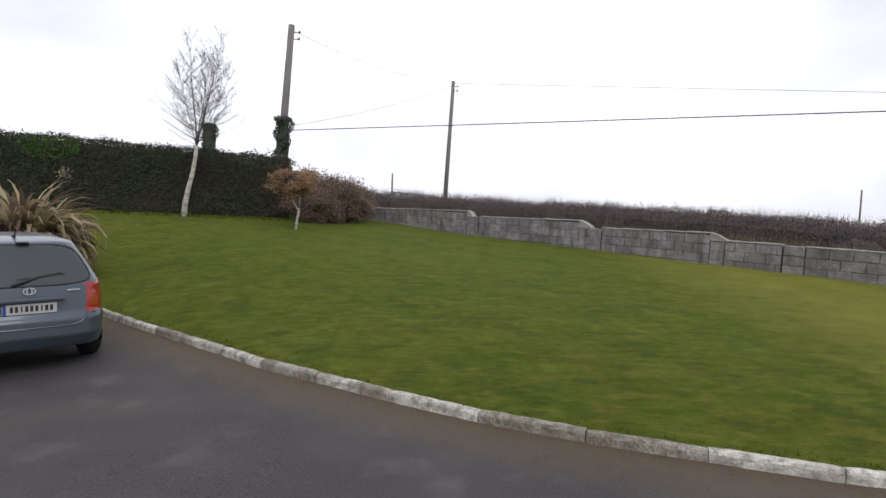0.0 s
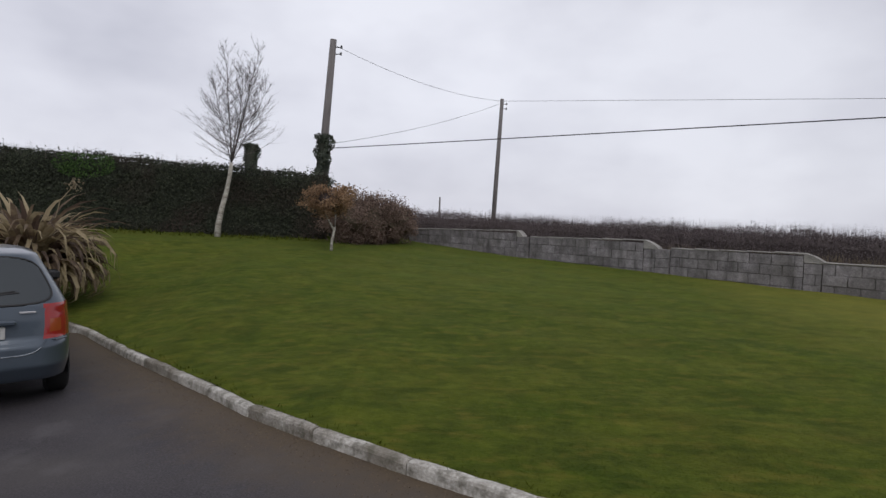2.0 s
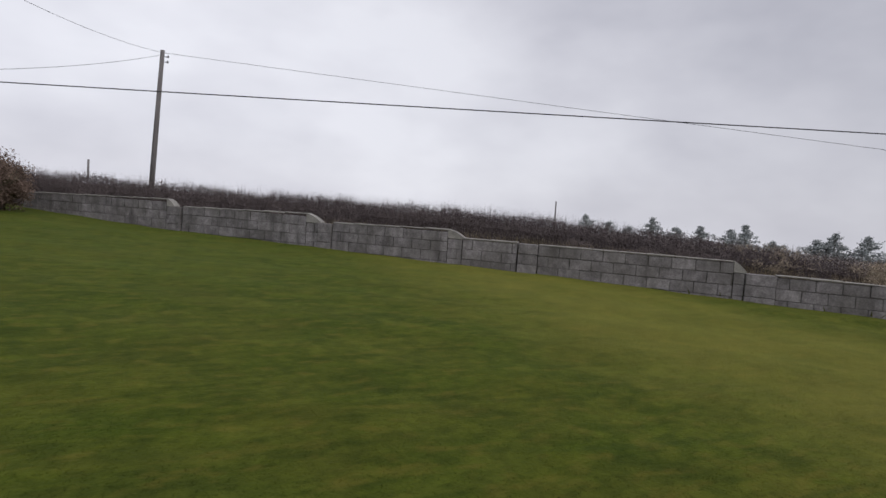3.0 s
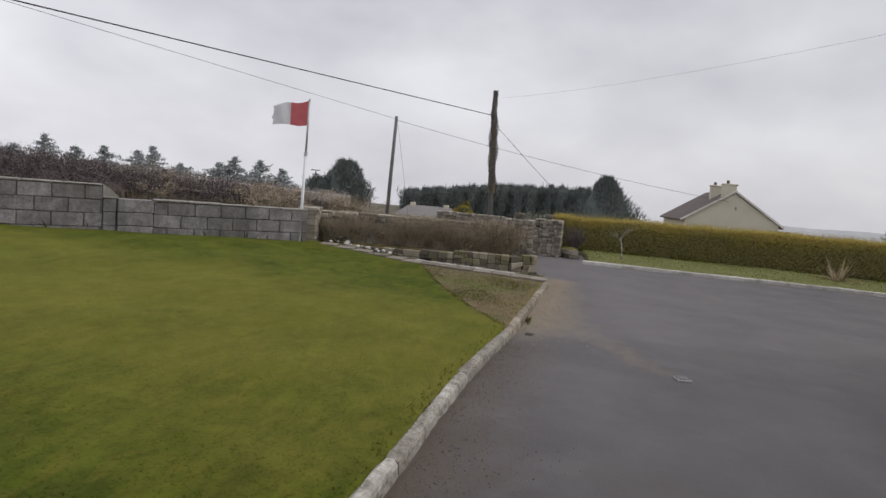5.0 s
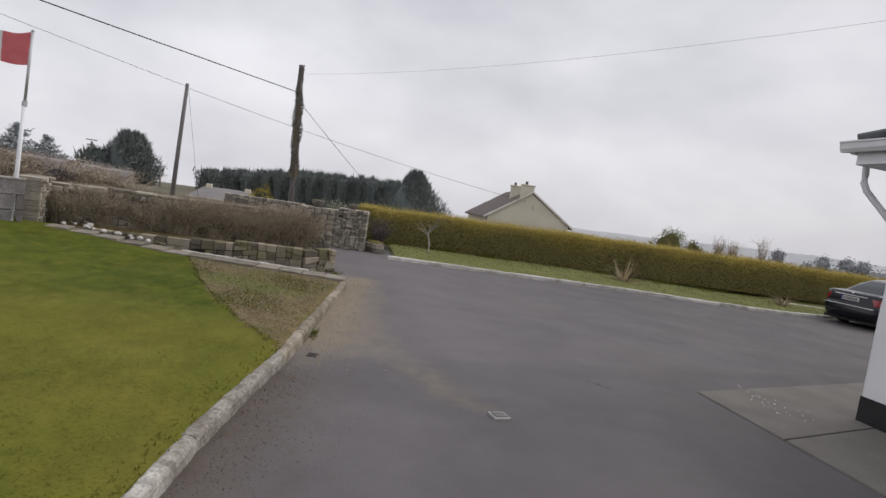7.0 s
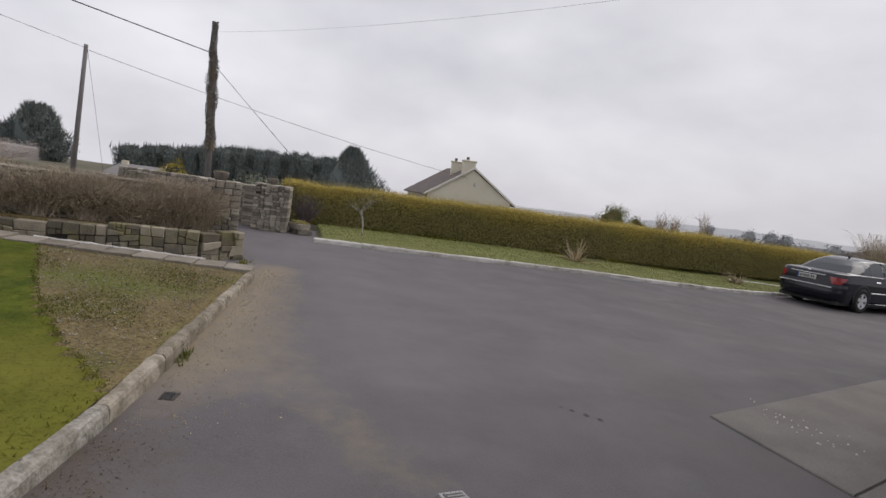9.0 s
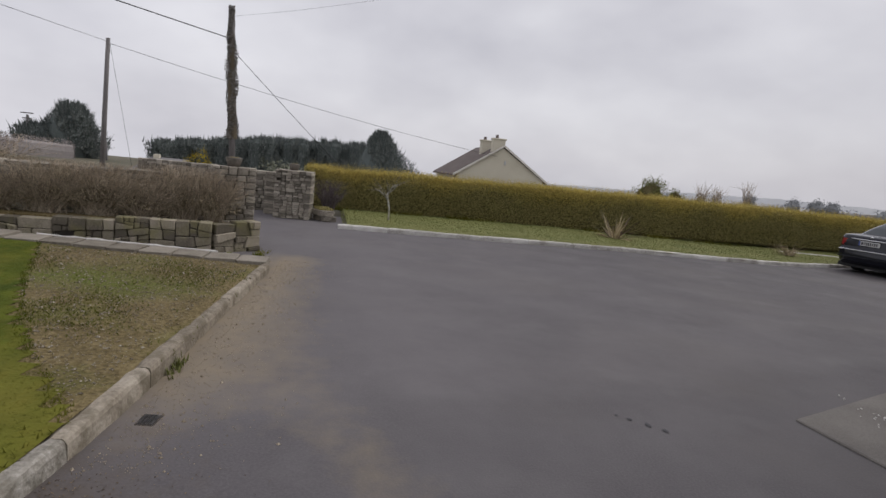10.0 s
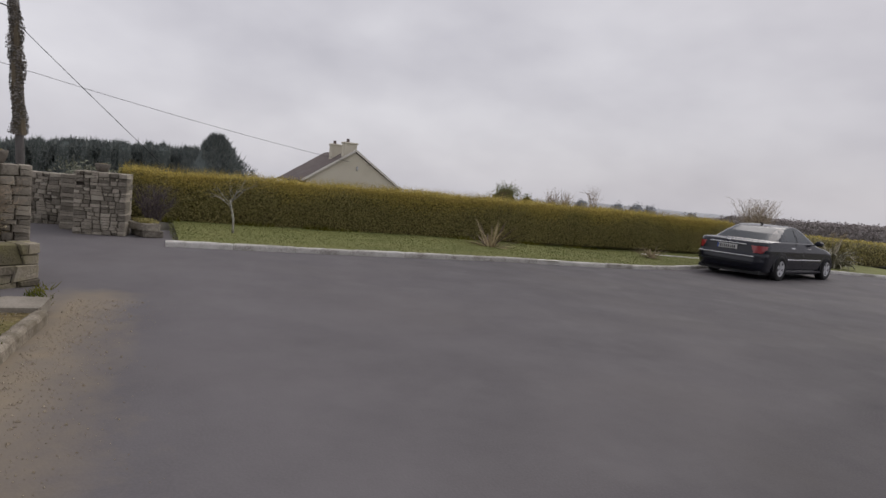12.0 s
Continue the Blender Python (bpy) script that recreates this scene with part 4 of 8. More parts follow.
def house():
    h = thing("house", "white rendered bungalow corner with black plinth and grey tiled roof", "house", kind="structure")
    # walls with thickness, as an L of two runs
    def run(g, a, b, z0, z1, thick, inward):
        a, b = np.asarray(a), np.asarray(b)
        q = np.asarray(inward) * thick
        v = [(*a, z0), (*b, z0), (*(b + q), z0), (*(a + q), z0), (*a, z1), (*b, z1), (*(b + q), z1), (*(a + q), z1)]
        g.add(v, [(3, 2, 1, 0), (4, 5, 6, 7), (0, 1, 5, 4), (1, 2, 6, 5), (2, 3, 7, 6), (3, 0, 4, 7)])
    walls = Geo()
    run(walls, plan(0, 0), plan(14, 0), 0.27, 2.62, 0.3, SIDE)
    run(walls, plan(0, 0.3), plan(0, 9), 0.27, 2.62, 0.3, FRONT)
    run(walls, plan(14, 0.3), plan(14, 9), 0.27, 2.62, 0.3, -FRONT)
    run(walls, plan(0, 9), plan(14, 9), 0.27, 2.62, 0.3, SIDE)
    walls.ob("wall", RENDER, h, "smooth white painted render")
    base = Geo()
    run(base, plan(-0.012, -0.012), plan(14, -0.012), -0.05, 0.27, 0.3, SIDE)
    run(base, plan(-0.012, 0.3), plan(-0.012, 9), -0.05, 0.27, 0.3, FRONT)
    base.ob("plinth", PLINTH, h, "black painted plinth band")
    soffit = Geo()
    o = 0.32
    run(soffit, plan(-o, -o), plan(14 + o, -o), 2.6, 2.63, o + 0.02, SIDE)
    run(soffit, plan(-o, 0.02), plan(-o, 9 + o), 2.6, 2.63, o + 0.02, FRONT)
    soffit.ob("soffit", UPVC, h)
    fascia = Geo()
    run(fascia, plan(-o, -o - 0.02), plan(14 + o, -o - 0.02), 2.6, 2.78, 0.025, SIDE)
    run(fascia, plan(-o - 0.02, -o), plan(-o - 0.02, 9 + o), 2.6, 2.78, 0.025, FRONT)
    fascia.ob("fascia", UPVC, h)

    def gutter(a, b, out):
        g = Geo()
        a, b, q = np.asarray(a), np.asarray(b), np.asarray(out)
        prof = [(0.0, 0.06), (0.0, -0.015), (0.025, -0.05), (0.085, -0.055), (0.11, -0.02), (0.118, 0.035), (0.13, 0.04), (0.13, 0.055), (0.1, 0.055), (0.095, -0.01), (0.08, -0.04), (0.03, -0.035), (0.015, 0.0), (0.015, 0.06)]
        v = [(*(p + q * u), 2.77 + w) for p in (a, b) for u, w in prof]
        k = len(prof)
        g.add(v, [(i, (i + 1) % k, k + (i + 1) % k, k + i) for i in range(k)] + [tuple(range(k)), tuple(range(2 * k - 1, k - 1, -1))])
        g.ob("gutter", UPVC, h, "white plastic rain gutter")
    gutter(plan(-o - 0.13, -o - 0.025), plan(14 + o, -o - 0.025), -SIDE)
    gutter(plan(-o - 0.025, -o), plan(-o - 0.025, 9 + o), -FRONT)
    pipe = Geo()
    c0, c1, c2 = plan(-o - 0.08, -0.12), plan(-o - 0.06, -0.12), plan(-0.06, 0.12)
    pipe.tube([(*c0, 2.72), (*c1, 2.52), (*c1, 2.45), (*plan(-0.36, -0.08), 2.36), (*plan(-0.1, 0.08), 2.02), (*c2, 1.92), (*c2, 1.2), (*c2, 0.12)], 0.034, 10)
    pipe.ob("downpipe", UPVC, h, "white plastic downpipe with offset bend", True)
    bracket = Geo()
    for z in (1.8,):
        bracket.box((*c2, z), (0.09, 0.09, 0.03), 0.06, 0.006)
    bracket.ob("pipe_bracket", UPVC, h)
    # hipped roof: deck, then rows of tiles near the corner
    deck = Geo()
    hz, rise = 2.78, 2.35
    e = [plan(-o - 0.06, -o - 0.06), plan(14 + o, -o - 0.06), plan(14 + o, 9 + o), plan(-o - 0.06, 9 + o)]
    ridge = [plan(4.5, 4.5), plan(9.5, 4.5)]
    v = [(*p, hz) for p in e] + [(*p, hz + rise) for p in ridge]
    deck.add(v, [(0, 1, 5, 4), (1, 2, 5), (2, 3, 4, 5), (3, 0, 4), (3, 2, 1, 0)])
    deck.ob("roof", TILE, h, "grey concrete tile roof")
    tile = rough_block(120, (0.3, 0.4, 0.028), 0.012, 0.012).mesh("roof_tile", TILE)
    slope = math.atan2(rise, 4.96)
    for face in range(2):
        for row in range(9):
            up = 0.17 + row * 0.3
            n = 20 if face == 0 else 12
            for i in range(n):
                a = up * math.cos(slope) - o - 0.06 + i * 0.305 + 0.12
                b = up * math.cos(slope) - o - 0.06
                z = hz + 0.03 + up * math.sin(slope) + 0.006 * (i % 2)
                p = plan(a, b) if face == 0 else plan(b, a)
                yaw = math.atan2(*(FRONT if face == 0 else SIDE)[::-1])
                tilt = Matrix.Rotation(slope if face == 0 else -slope, 4, "X")
                place(tile, "roof_tile", h, Matrix.Translation((*p, z)) @ Matrix.Rotation(yaw, 4, "Z") @ tilt)
    hip = Geo()
    for i in range(14):
        ends = []
        for s in (0.06 + i * 0.4, 0.5 + i * 0.4):
            p = plan(-o - 0.06 + s * 0.7, -o - 0.06 + s * 0.7)
            ends.append((p[0], p[1], hz + 0.035 + s * 0.7 * rise / 4.96))
        hip.tube(ends, [0.085, 0.07], 10)
    hip.ob("hip_tile", TILE, h)
    mast = Geo().tube([(*plan(1.1, 6.6), hz), (*plan(1.1, 6.6), 6.35)], 0.03, 8)
    mast.ob("cable_mast", GALV, h)
    return h


def footpath():
    f = tagged(new("footpath"), "grey concrete footpath slabs along the house wall", "footpath", kind="structure")
    corner = [(-0.61, -1.52), (0.61, -1.52), (0.2, -0.02), (-0.03, -0.02), (-0.03, 2.2), (-1.64, 2.2)]
    front = [[(a0, -1.52), (a1, -1.52), (a1, -0.02), (a2, -0.02)] for a0, a1, a2 in ((0.625, 3.8, 0.215), (3.815, 6.6, 3.815), (6.615, 9.4, 6.615), (9.415, 14.0, 9.415))]
    side = [[(-1.64, 2.215), (-0.03, 2.215), (-0.03, 4.6), (-2.25, 4.6)], [(-2.25, 4.615), (-0.03, 4.615), (-0.03, 7.0), (-2.75, 7.0)]]
    for cell in [corner] + front + side:
        g = Geo()
        c = [plan(*p) for p in cell]
        n = len(c)
        m = sum(c) / n
        v = []
        for z, k in ((-0.06, 1.0), (0.008, 1.0), (0.016, 0.994)):
            v += [(*(m + (p - m) * k), z + float(drive_z(p[0], p[1]))) for p in c]
        g.add(v, [tuple(range(n)), tuple(range(3 * n - 1, 2 * n - 1, -1))] + [(r + i, r + n + i, r + n + (i + 1) % n, r + (i + 1) % n) for r in (0, n) for i in range(n)])
        g.ob("slab", CONCRETE, f)
    return f


# ---------------------------------------------------------------- cars


def smoothstep(a, b, x):
    t = np.clip((x - a) / (b - a), 0, 1)
    return t * t * (3 - 2 * t)


def ring(rear, front, half, corner_r, corner_f, z, counts):
    """An outline round the car at one height, counter-clockwise from the rear right corner; x ahead, y left."""
    n_end, n_cor, n_side = counts
    pts = []

    def arc(cx, cy, rx, ry, a0, a1):
        for t in np.linspace(a0, a1, n_cor, endpoint=False):
            pts.append((cx + rx * math.cos(t), cy + ry * math.sin(t), z))
    cr, cf = corner_r, corner_f
    ry, fy = min(cr * 0.8, half * 0.95), min(cf * 0.8, half * 0.95)
    # right side, rear to front
    for t in np.linspace(0, 1, n_side, endpoint=False):
        pts.append((rear + cr + (front - cf - rear - cr) * t, -half, z))
    arc(front - cf, -half + fy, cf, fy, -math.pi / 2, 0)
    for t in np.linspace(0, 1, n_end, endpoint=False):
        pts.append((front, (-half + fy) + (2 * half - 2 * fy) * t, z))
    arc(front - cf, half - fy, cf, fy, 0, math.pi / 2)
    for t in np.linspace(0, 1, n_side, endpoint=False):
        pts.append((front - cf - (front - cf - rear - cr) * t, half, z))
    arc(rear + cr, half - ry, cr, ry, math.pi / 2, math.pi)
    for t in np.linspace(0, 1, n_end, endpoint=False):
        pts.append((rear, (half - ry) - (2 * half - 2 * ry) * t, z))
    arc(rear + cr, -half + ry, cr, ry, math.pi, 1.5 * math.pi)
    # the ends bulge a little in plan
    out = []
    for x, y, zz in pts:
        k = (y / half) ** 2
        mid = (rear + front) / 2
        b = 0.05 * k
        out.append((x + b if x < mid else x - b, y, zz))
    return np.array(out)


def car_shell(levels, counts, classify, materials, car, labels):
    """Lofts outlines into a shell and hands each face to the part that classify() names."""
    rings = np.array([ring(*lv, counts) for lv in levels])
    nl, k, _ = rings.shape
    made = {}
    v = rings.reshape(-1, 3)
    for i in range(nl - 1):
        for j in range(k):
            a, b, c, d = i * k + j, i * k + (j + 1) % k, (i + 1) * k + (j + 1) % k, (i + 1) * k + j
            name = classify(v[[a, b, c, d]].mean(0), v[[a, b, c, d]])
            made.setdefault(name, []).append((a, b, c, d))
    made.setdefault("body", []).append(tuple(range((nl - 1) * k, nl * k)))
    made["body"].append(tuple(range(k))[::-1])
    for name, faces in made.items():
        used = sorted({i for f in faces for i in f})
        back = {i: n for n, i in enumerate(used)}
        kind = name.split("#")[0]
        g = Geo().add(v[used], [tuple(back[i] for i in f) for f in faces])
        g.ob(kind, materials[kind], car, labels.get(kind, ""), True)


def wheel(car, x, y, radius, width, spokes, cover):
    g = Geo()
    prof = [(radius * 0.62, -width / 2), (radius * 0.9, -width / 2), (radius, -width * 0.36), (radius, width * 0.36), (radius * 0.9, width / 2), (radius * 0.62, width / 2)]
    n = 28
    v = [(r * math.cos(2 * math.pi * i / n), w, r * math.sin(2 * math.pi * i / n)) for i in range(n) for r, w in prof]
    k = len(prof)
    f = [(i * k + j, ((i + 1) % n) * k + j, ((i + 1) % n) * k + (j + 1) % k, i * k + (j + 1) % k) for i in range(n) for j in range(k)]
    w = thing("wheel", "", "")
    w.parent = car
    w.matrix_basis = Matrix.Translation((x, y, radius))
    for key in list(w.keys()):
        del w[key]
    g.add(v, f)
    t = g.ob("tyre", RUBBER, w, "", True)
    out = -1 if y < 0 else 1
    rim = Geo()
    rr = radius * 0.64
    face = out * width * 0.46
    for i in range(spokes):
        a = 2 * math.pi * i / spokes + 0.3
        d, q = (math.cos(a), math.sin(a)), (-math.sin(a), math.cos(a))
        for s0, s1, w0, w1 in ((0.02, rr, cover * 0.5, cover * 0.85),):
            vs = []
            for dep in (face, face - out * 0.03):
                for s, ww in ((s0, w0), (s1, w1)):
                    for sg in (-1, 1):
                        vs.append((d[0] * s + q[0] * ww * sg, dep - out * 0.012 * (s == s0), d[1] * s + q[1] * ww * sg))
            rim.add(vs, [(0, 1, 3, 2), (4, 6, 7, 5), (0, 2, 6, 4), (1, 5, 7, 3), (2, 3, 7, 6), (0, 4, 5, 1)])
    ringv = [(r * math.cos(2 * math.pi * i / n), dep, r * math.sin(2 * math.pi * i / n)) for i in range(n) for r, dep in ((rr, face + out * 0.006), (rr * 0.88, face), (rr * 0.88, face - out * 0.1), (rr, face - out * 0.1))]
    rim.add(ringv, [(i * 4 + j, ((i + 1) % n) * 4 + j, ((i + 1) % n) * 4 + (j + 1) % 4, i * 4 + (j + 1) % 4) for i in range(n) for j in range(4)])
    hub = [(rr * 0.2 * math.cos(2 * math.pi * i / 12), face + dep, rr * 0.2 * math.sin(2 * math.pi * i / 12)) for dep in (0, out * 0.012) for i in range(12)]
    rim.add(hub, [tuple(range(12)), tuple(range(12, 24))] + [(i, (i + 1) % 12, 12 + (i + 1) % 12, 12 + i) for i in range(12)])
    disc = [(rr * 0.9 * math.cos(2 * math.pi * i / 16), face - out * 0.05, rr * 0.9 * math.sin(2 * math.pi * i / 16)) for i in range(16)]
    Geo().add(disc, [tuple(range(16))]).ob("brake_disc", IRON, w)
    rim.ob("rim", ALLOY, w, "silver alloy rim")
    return w


def wheel_arch(car, x, y, radius, half):
    """The dark lip over a wheel, and a flat black disc for its shaded hollow."""
    g = Geo()
    s = -1 if y < 0 else 1
    n = 14
    v = []
    for i in range(n + 1):
        a = math.pi * (0.02 + 0.96 * i / n)
        for r, yy in ((radius + 0.055, s * (half + 0.004)), (radius + 0.02, s * (half + 0.008)), (radius + 0.005, s * (half - 0.16)), (radius * 0.2, s * (half - 0.16 + 0.161))):
            v.append((x + r * math.cos(a), yy, radius + r * math.sin(a)))
    f = []
    for i in range(n):
        for j in range(3):
            f.append((i * 4 + j, (i + 1) * 4 + j, (i + 1) * 4 + j + 1, i * 4 + j + 1))
    g.add(v, [q for n_, q in enumerate(f) if n_ % 3 != 2])
    disc = [(x + (radius + 0.03) * math.cos(math.pi * (-0.08 + 1.16 * i / n)), s * (half + 0.002), radius + (radius + 0.03) * math.sin(math.pi * (-0.08 + 1.16 * i / n))) for i in range(n + 1)]
    g.add(disc, [tuple(range(n + 1))])
    g.ob("wheel_arch", PLASTIC, car)


def bars(car, x, y0, y1, z0, z1, count, widths, mat, facing=-1, lean=0.0):
    """Plain upright bars in place of letters, on a face that looks along x."""
    step = (y1 - y0) / count
    for i in range(count):
        w = step * widths[i % len(widths)]
        yc = y0 + step * (i + 0.5)
        Geo().box((x, yc, (z0 + z1) / 2), (0.004, w, (z1 - z0)), 0).ob("plate_bar", mat, car)


def hatchback():
    car = thing("hatchback_car", "grey-blue metallic hatchback car parked on the drive beside the kerb", "car", (-4.67, 6.95, -0.21), radians(131))
    H = 0.785
    zs = np.r_[np.linspace(0.28, 0.94, 34), np.linspace(0.955, 1.42, 38), 1.435, 1.45, 1.462]
    levels = []
    for z in zs:
        low = z < 0.95
        half = H * (0.955 + 0.045 * smoothstep(0.2, 0.5, z)) * (1 - 0.02 * smoothstep(0.75, 0.95, z)) if low else H * 0.98 - 0.245 * ((z - 0.95) / 0.5) ** 1.05
        if z > 1.42:
            half -= 0.09 * (z - 1.42) / 0.04
        # rear profile: bumper, tailgate, sloping window, roof
        rear = np.interp(z, [0.2, 0.3, 0.42, 0.6, 0.64, 0.68, 0.85, 0.97, 1.2, 1.38, 1.43, 1.465], [0.16, 0.06, 0.0, 0.02, 0.05, 0.075, 0.1, 0.13, 0.3, 0.44, 0.5, 0.85])
        front = np.interp(z, [0.2, 0.35, 0.6, 0.75, 0.85, 0.94, 0.96, 1.2, 1.4, 1.465], [4.1, 4.17, 4.15, 4.02, 3.7, 3.25, 3.1, 2.62, 2.15, 1.7])
        cr = np.interp(z, [0.2, 0.5, 0.9, 1.0, 1.4, 1.47], [0.34, 0.36, 0.3, 0.26, 0.22, 0.3])
        levels.append((rear, front, half, cr, 0.5 if low else 0.4, z))

    def classify(c, q):
        x, y, z = c
        rear = x < 0.85
        side = abs(y) > 0.5
        if rear and 0.655 < z < 0.985 and abs(y) > 0.55 and x < 0.42:
            return "tail_lamp#" + ("l" if y > 0 else "r") if not (0.72 < z < 0.84 and 0.6 < abs(y) < 0.69) else "indicator_lamp#" + ("l" if y > 0 else "r")
        if z < 0.64:
            return "bumper" if rear and x < 0.5 else "body"
        if x < 0.66 and (abs(y) / (0.66 - 0.42 * max(0.0, z - 1.0))) ** 5 + (abs(z - 1.187) / 0.212) ** 4 < 1:
            return "rear_window"
        if 0.985 < z < 1.36 and side and 0.75 < x < 3.0:
            for n, (x0, x1) in enumerate(((0.75, 1.0), (1.12, 1.95), (2.03, 2.8))):
                if x0 + 0.35 * (z - 1.0) < x < x1 - 0.55 * (z - 1.0) * (n == 2):
                    return "side_window#%d%s" % (n, "l" if y > 0 else "r")
        if 0.985 < z < 1.39 and x > 2.2 and abs(y) < 0.6:
            return "windscreen"
        return "body"
    mats = {"body": BLUE_PAINT, "bumper": BLUE_PAINT, "tail_lamp": RED_LENS, "indicator_lamp": AMBER_LENS, "rear_window": GLASS, "side_window": GLASS, "windscreen": GLASS}
    car_shell(levels, (64, 18, 60), classify, mats, car, {"tail_lamp": "red tail lamp lens", "indicator_lamp": "darker amber indicator inset", "rear_window": "dark tinted rear window"})
    under = Geo().box((2.2, 0, 0.3), (3.4, 1.3, 0.12))
    under.ob("underbody", PLASTIC, car)
    for x in (0.75, 3.35):
        for y in (-0.71, 0.71):
            wheel(car, x, y, 0.305, 0.19, 7, 0.05)
            wheel_arch(car, x, y, 0.32, 0.779)
    # tailgate furniture
    g = Geo().box((0.052, 0, 0.83), (0.05, 0.66, 0.045), 0, 0.012)
    g.ob("tailgate_trim", BLUE_PAINT, car, "body-coloured grip bar over the plate")
    g = Geo().box((0.068, 0, 0.742), (0.016, 0.5, 0.115), 0, 0.004)
    plate = g.ob("number_plate", PLATE, car, "white number plate with plain dark bars")
    g = Geo().box((0.057, 0.23, 0.742), (0.008, 0.03, 0.11))
    g.ob("plate_band", PLATE_BLUE, plate)
    bars(plate, 0.057, -0.22, 0.19, 0.712, 0.774, 9, (0.62, 0.62, 0.3, 0.6), INK)
    badge = Geo()
    n = 20
    for rx, rz, cz in ((0.062, 0.042, 0.0), (0.03, 0.042, 0.0)):
        v = [(0.092 - dep, (rx - t) * math.cos(2 * math.pi * i / n), 0.93 + cz + (rz - t) * math.sin(2 * math.pi * i / n)) for i in range(n) for t, dep in ((0, 0), (0.012, 0), (0.012, 0.012), (0, 0.012))]
        badge.add(v, [(i * 4 + j, ((i + 1) % n) * 4 + j, ((i + 1) % n) * 4 + (j + 1) % 4, i * 4 + (j + 1) % 4) for i in range(n) for j in range(4)])
    badge.ob("badge", CHROME, car, "plain chrome oval badge")
    g = Geo().box((0.1, -0.42, 0.915), (0.01, 0.13, 0.018), 0, 0.003)
    g.ob("model_badge", CHROME, car, "small chrome bar badge")
    wiper = Geo()
    wiper.tube([(0.13, 0.15, 0.995), (0.118, 0.13, 1.0), (0.2, -0.12, 1.07), (0.235, -0.33, 1.098)], [0.02, 0.018, 0.012, 0.008], 6)
    wiper.tube([(0.19, 0.1, 1.045), (0.2, -0.12, 1.062), (0.228, -0.36, 1.083)], 0.011, 5)
    wiper.ob("rear_wiper", PLASTIC, car)
    g = Geo().box((0.46, 0, 1.425), (0.1, 0.12, 0.02), 0, 0.006)
    g.ob("brake_lamp", PLASTIC, car)
    aerial = Geo().tube([(0.85, 0.02, 1.45), (0.72, 0.02, 1.53)], [0.014, 0.006], 6)
    aerial.box((0.86, 0.02, 1.462), (0.09, 0.04, 0.02), 0, 0.006)
    aerial.ob("aerial", PLASTIC, car)
    for sy in (-1, 1):
        m = Geo().box((2.62, sy * 0.87, 1.02), (0.1, 0.19, 0.13), 0, 0.035)
        m.box((2.66, sy * 0.78, 0.98), (0.05, 0.09, 0.04), 0, 0.01)
        m.ob("door_mirror", PLASTIC, car, "black door mirror")
        for x in (1.35, 2.15):
            d = Geo().box((x, sy * 0.78, 0.84), (0.2, 0.03, 0.035), 0, 0.01)
            d.ob("door_handle", BLUE_PAINT, car)
        d = Geo().box((2.0, sy * 0.788, 0.55), (1.9, 0.022, 0.06), 0, 0.008)
        d.ob("side_moulding", BLUE_PAINT, car)
    # rubber seal round the rear window
    seal = []
    for a in np.linspace(0, 2 * math.pi, 73):
        c, s = math.cos(a), math.sin(a)
        z = 1.187 + 0.212 * math.copysign(abs(s) ** 0.5, s)
        y = (0.66 - 0.42 * max(0.0, z - 1.0)) * math.copysign(abs(c) ** 0.4, c)
        rear, front, half, cr = next(lv[:4] for lv in levels if lv[5] >= z - 1e-6)
        ry = min(cr * 0.8, half * 0.95)
        over = min(1.0, max(0.0, abs(y) - (half - ry)) / ry)
        seal.append((rear + cr * (1 - math.sqrt(1 - over * over)) + 0.05 * (y / half) ** 2 - 0.003, y, z))
    Geo().tube(seal, 0.013, 6, False).ob("window_seal", PLASTIC, car)
    ledge = Geo()
    seam = []
    for t in np.linspace(-1, 1, 41):
        y = 0.56 * t
        z = 0.53 + 0.125 * abs(t) ** 9
        seam.append((float(np.interp(z, [0.42, 0.6, 0.64, 0.68], [0.0, 0.02, 0.05, 0.075])) + 0.05 * (y / H) ** 2 - 0.002, y, z))
    ledge.tube(seam, 0.008, 6)
    for sy in (-1, 1):
        ledge.tube([(0.085 + 0.05 * (0.56 / H) ** 2, sy * 0.56, 0.658), (0.11, sy * 0.64, 0.645), (0.24, sy * 0.742, 0.64)], 0.009, 6)
    ledge.ob("bumper_ledge", BLUE_PAINT, car)
    exhaust = Geo().tube([(0.14, 0.5, 0.27), (0.5, 0.5, 0.28)], 0.024, 8)
    exhaust.ob("exhaust", IRON, car)
    return car


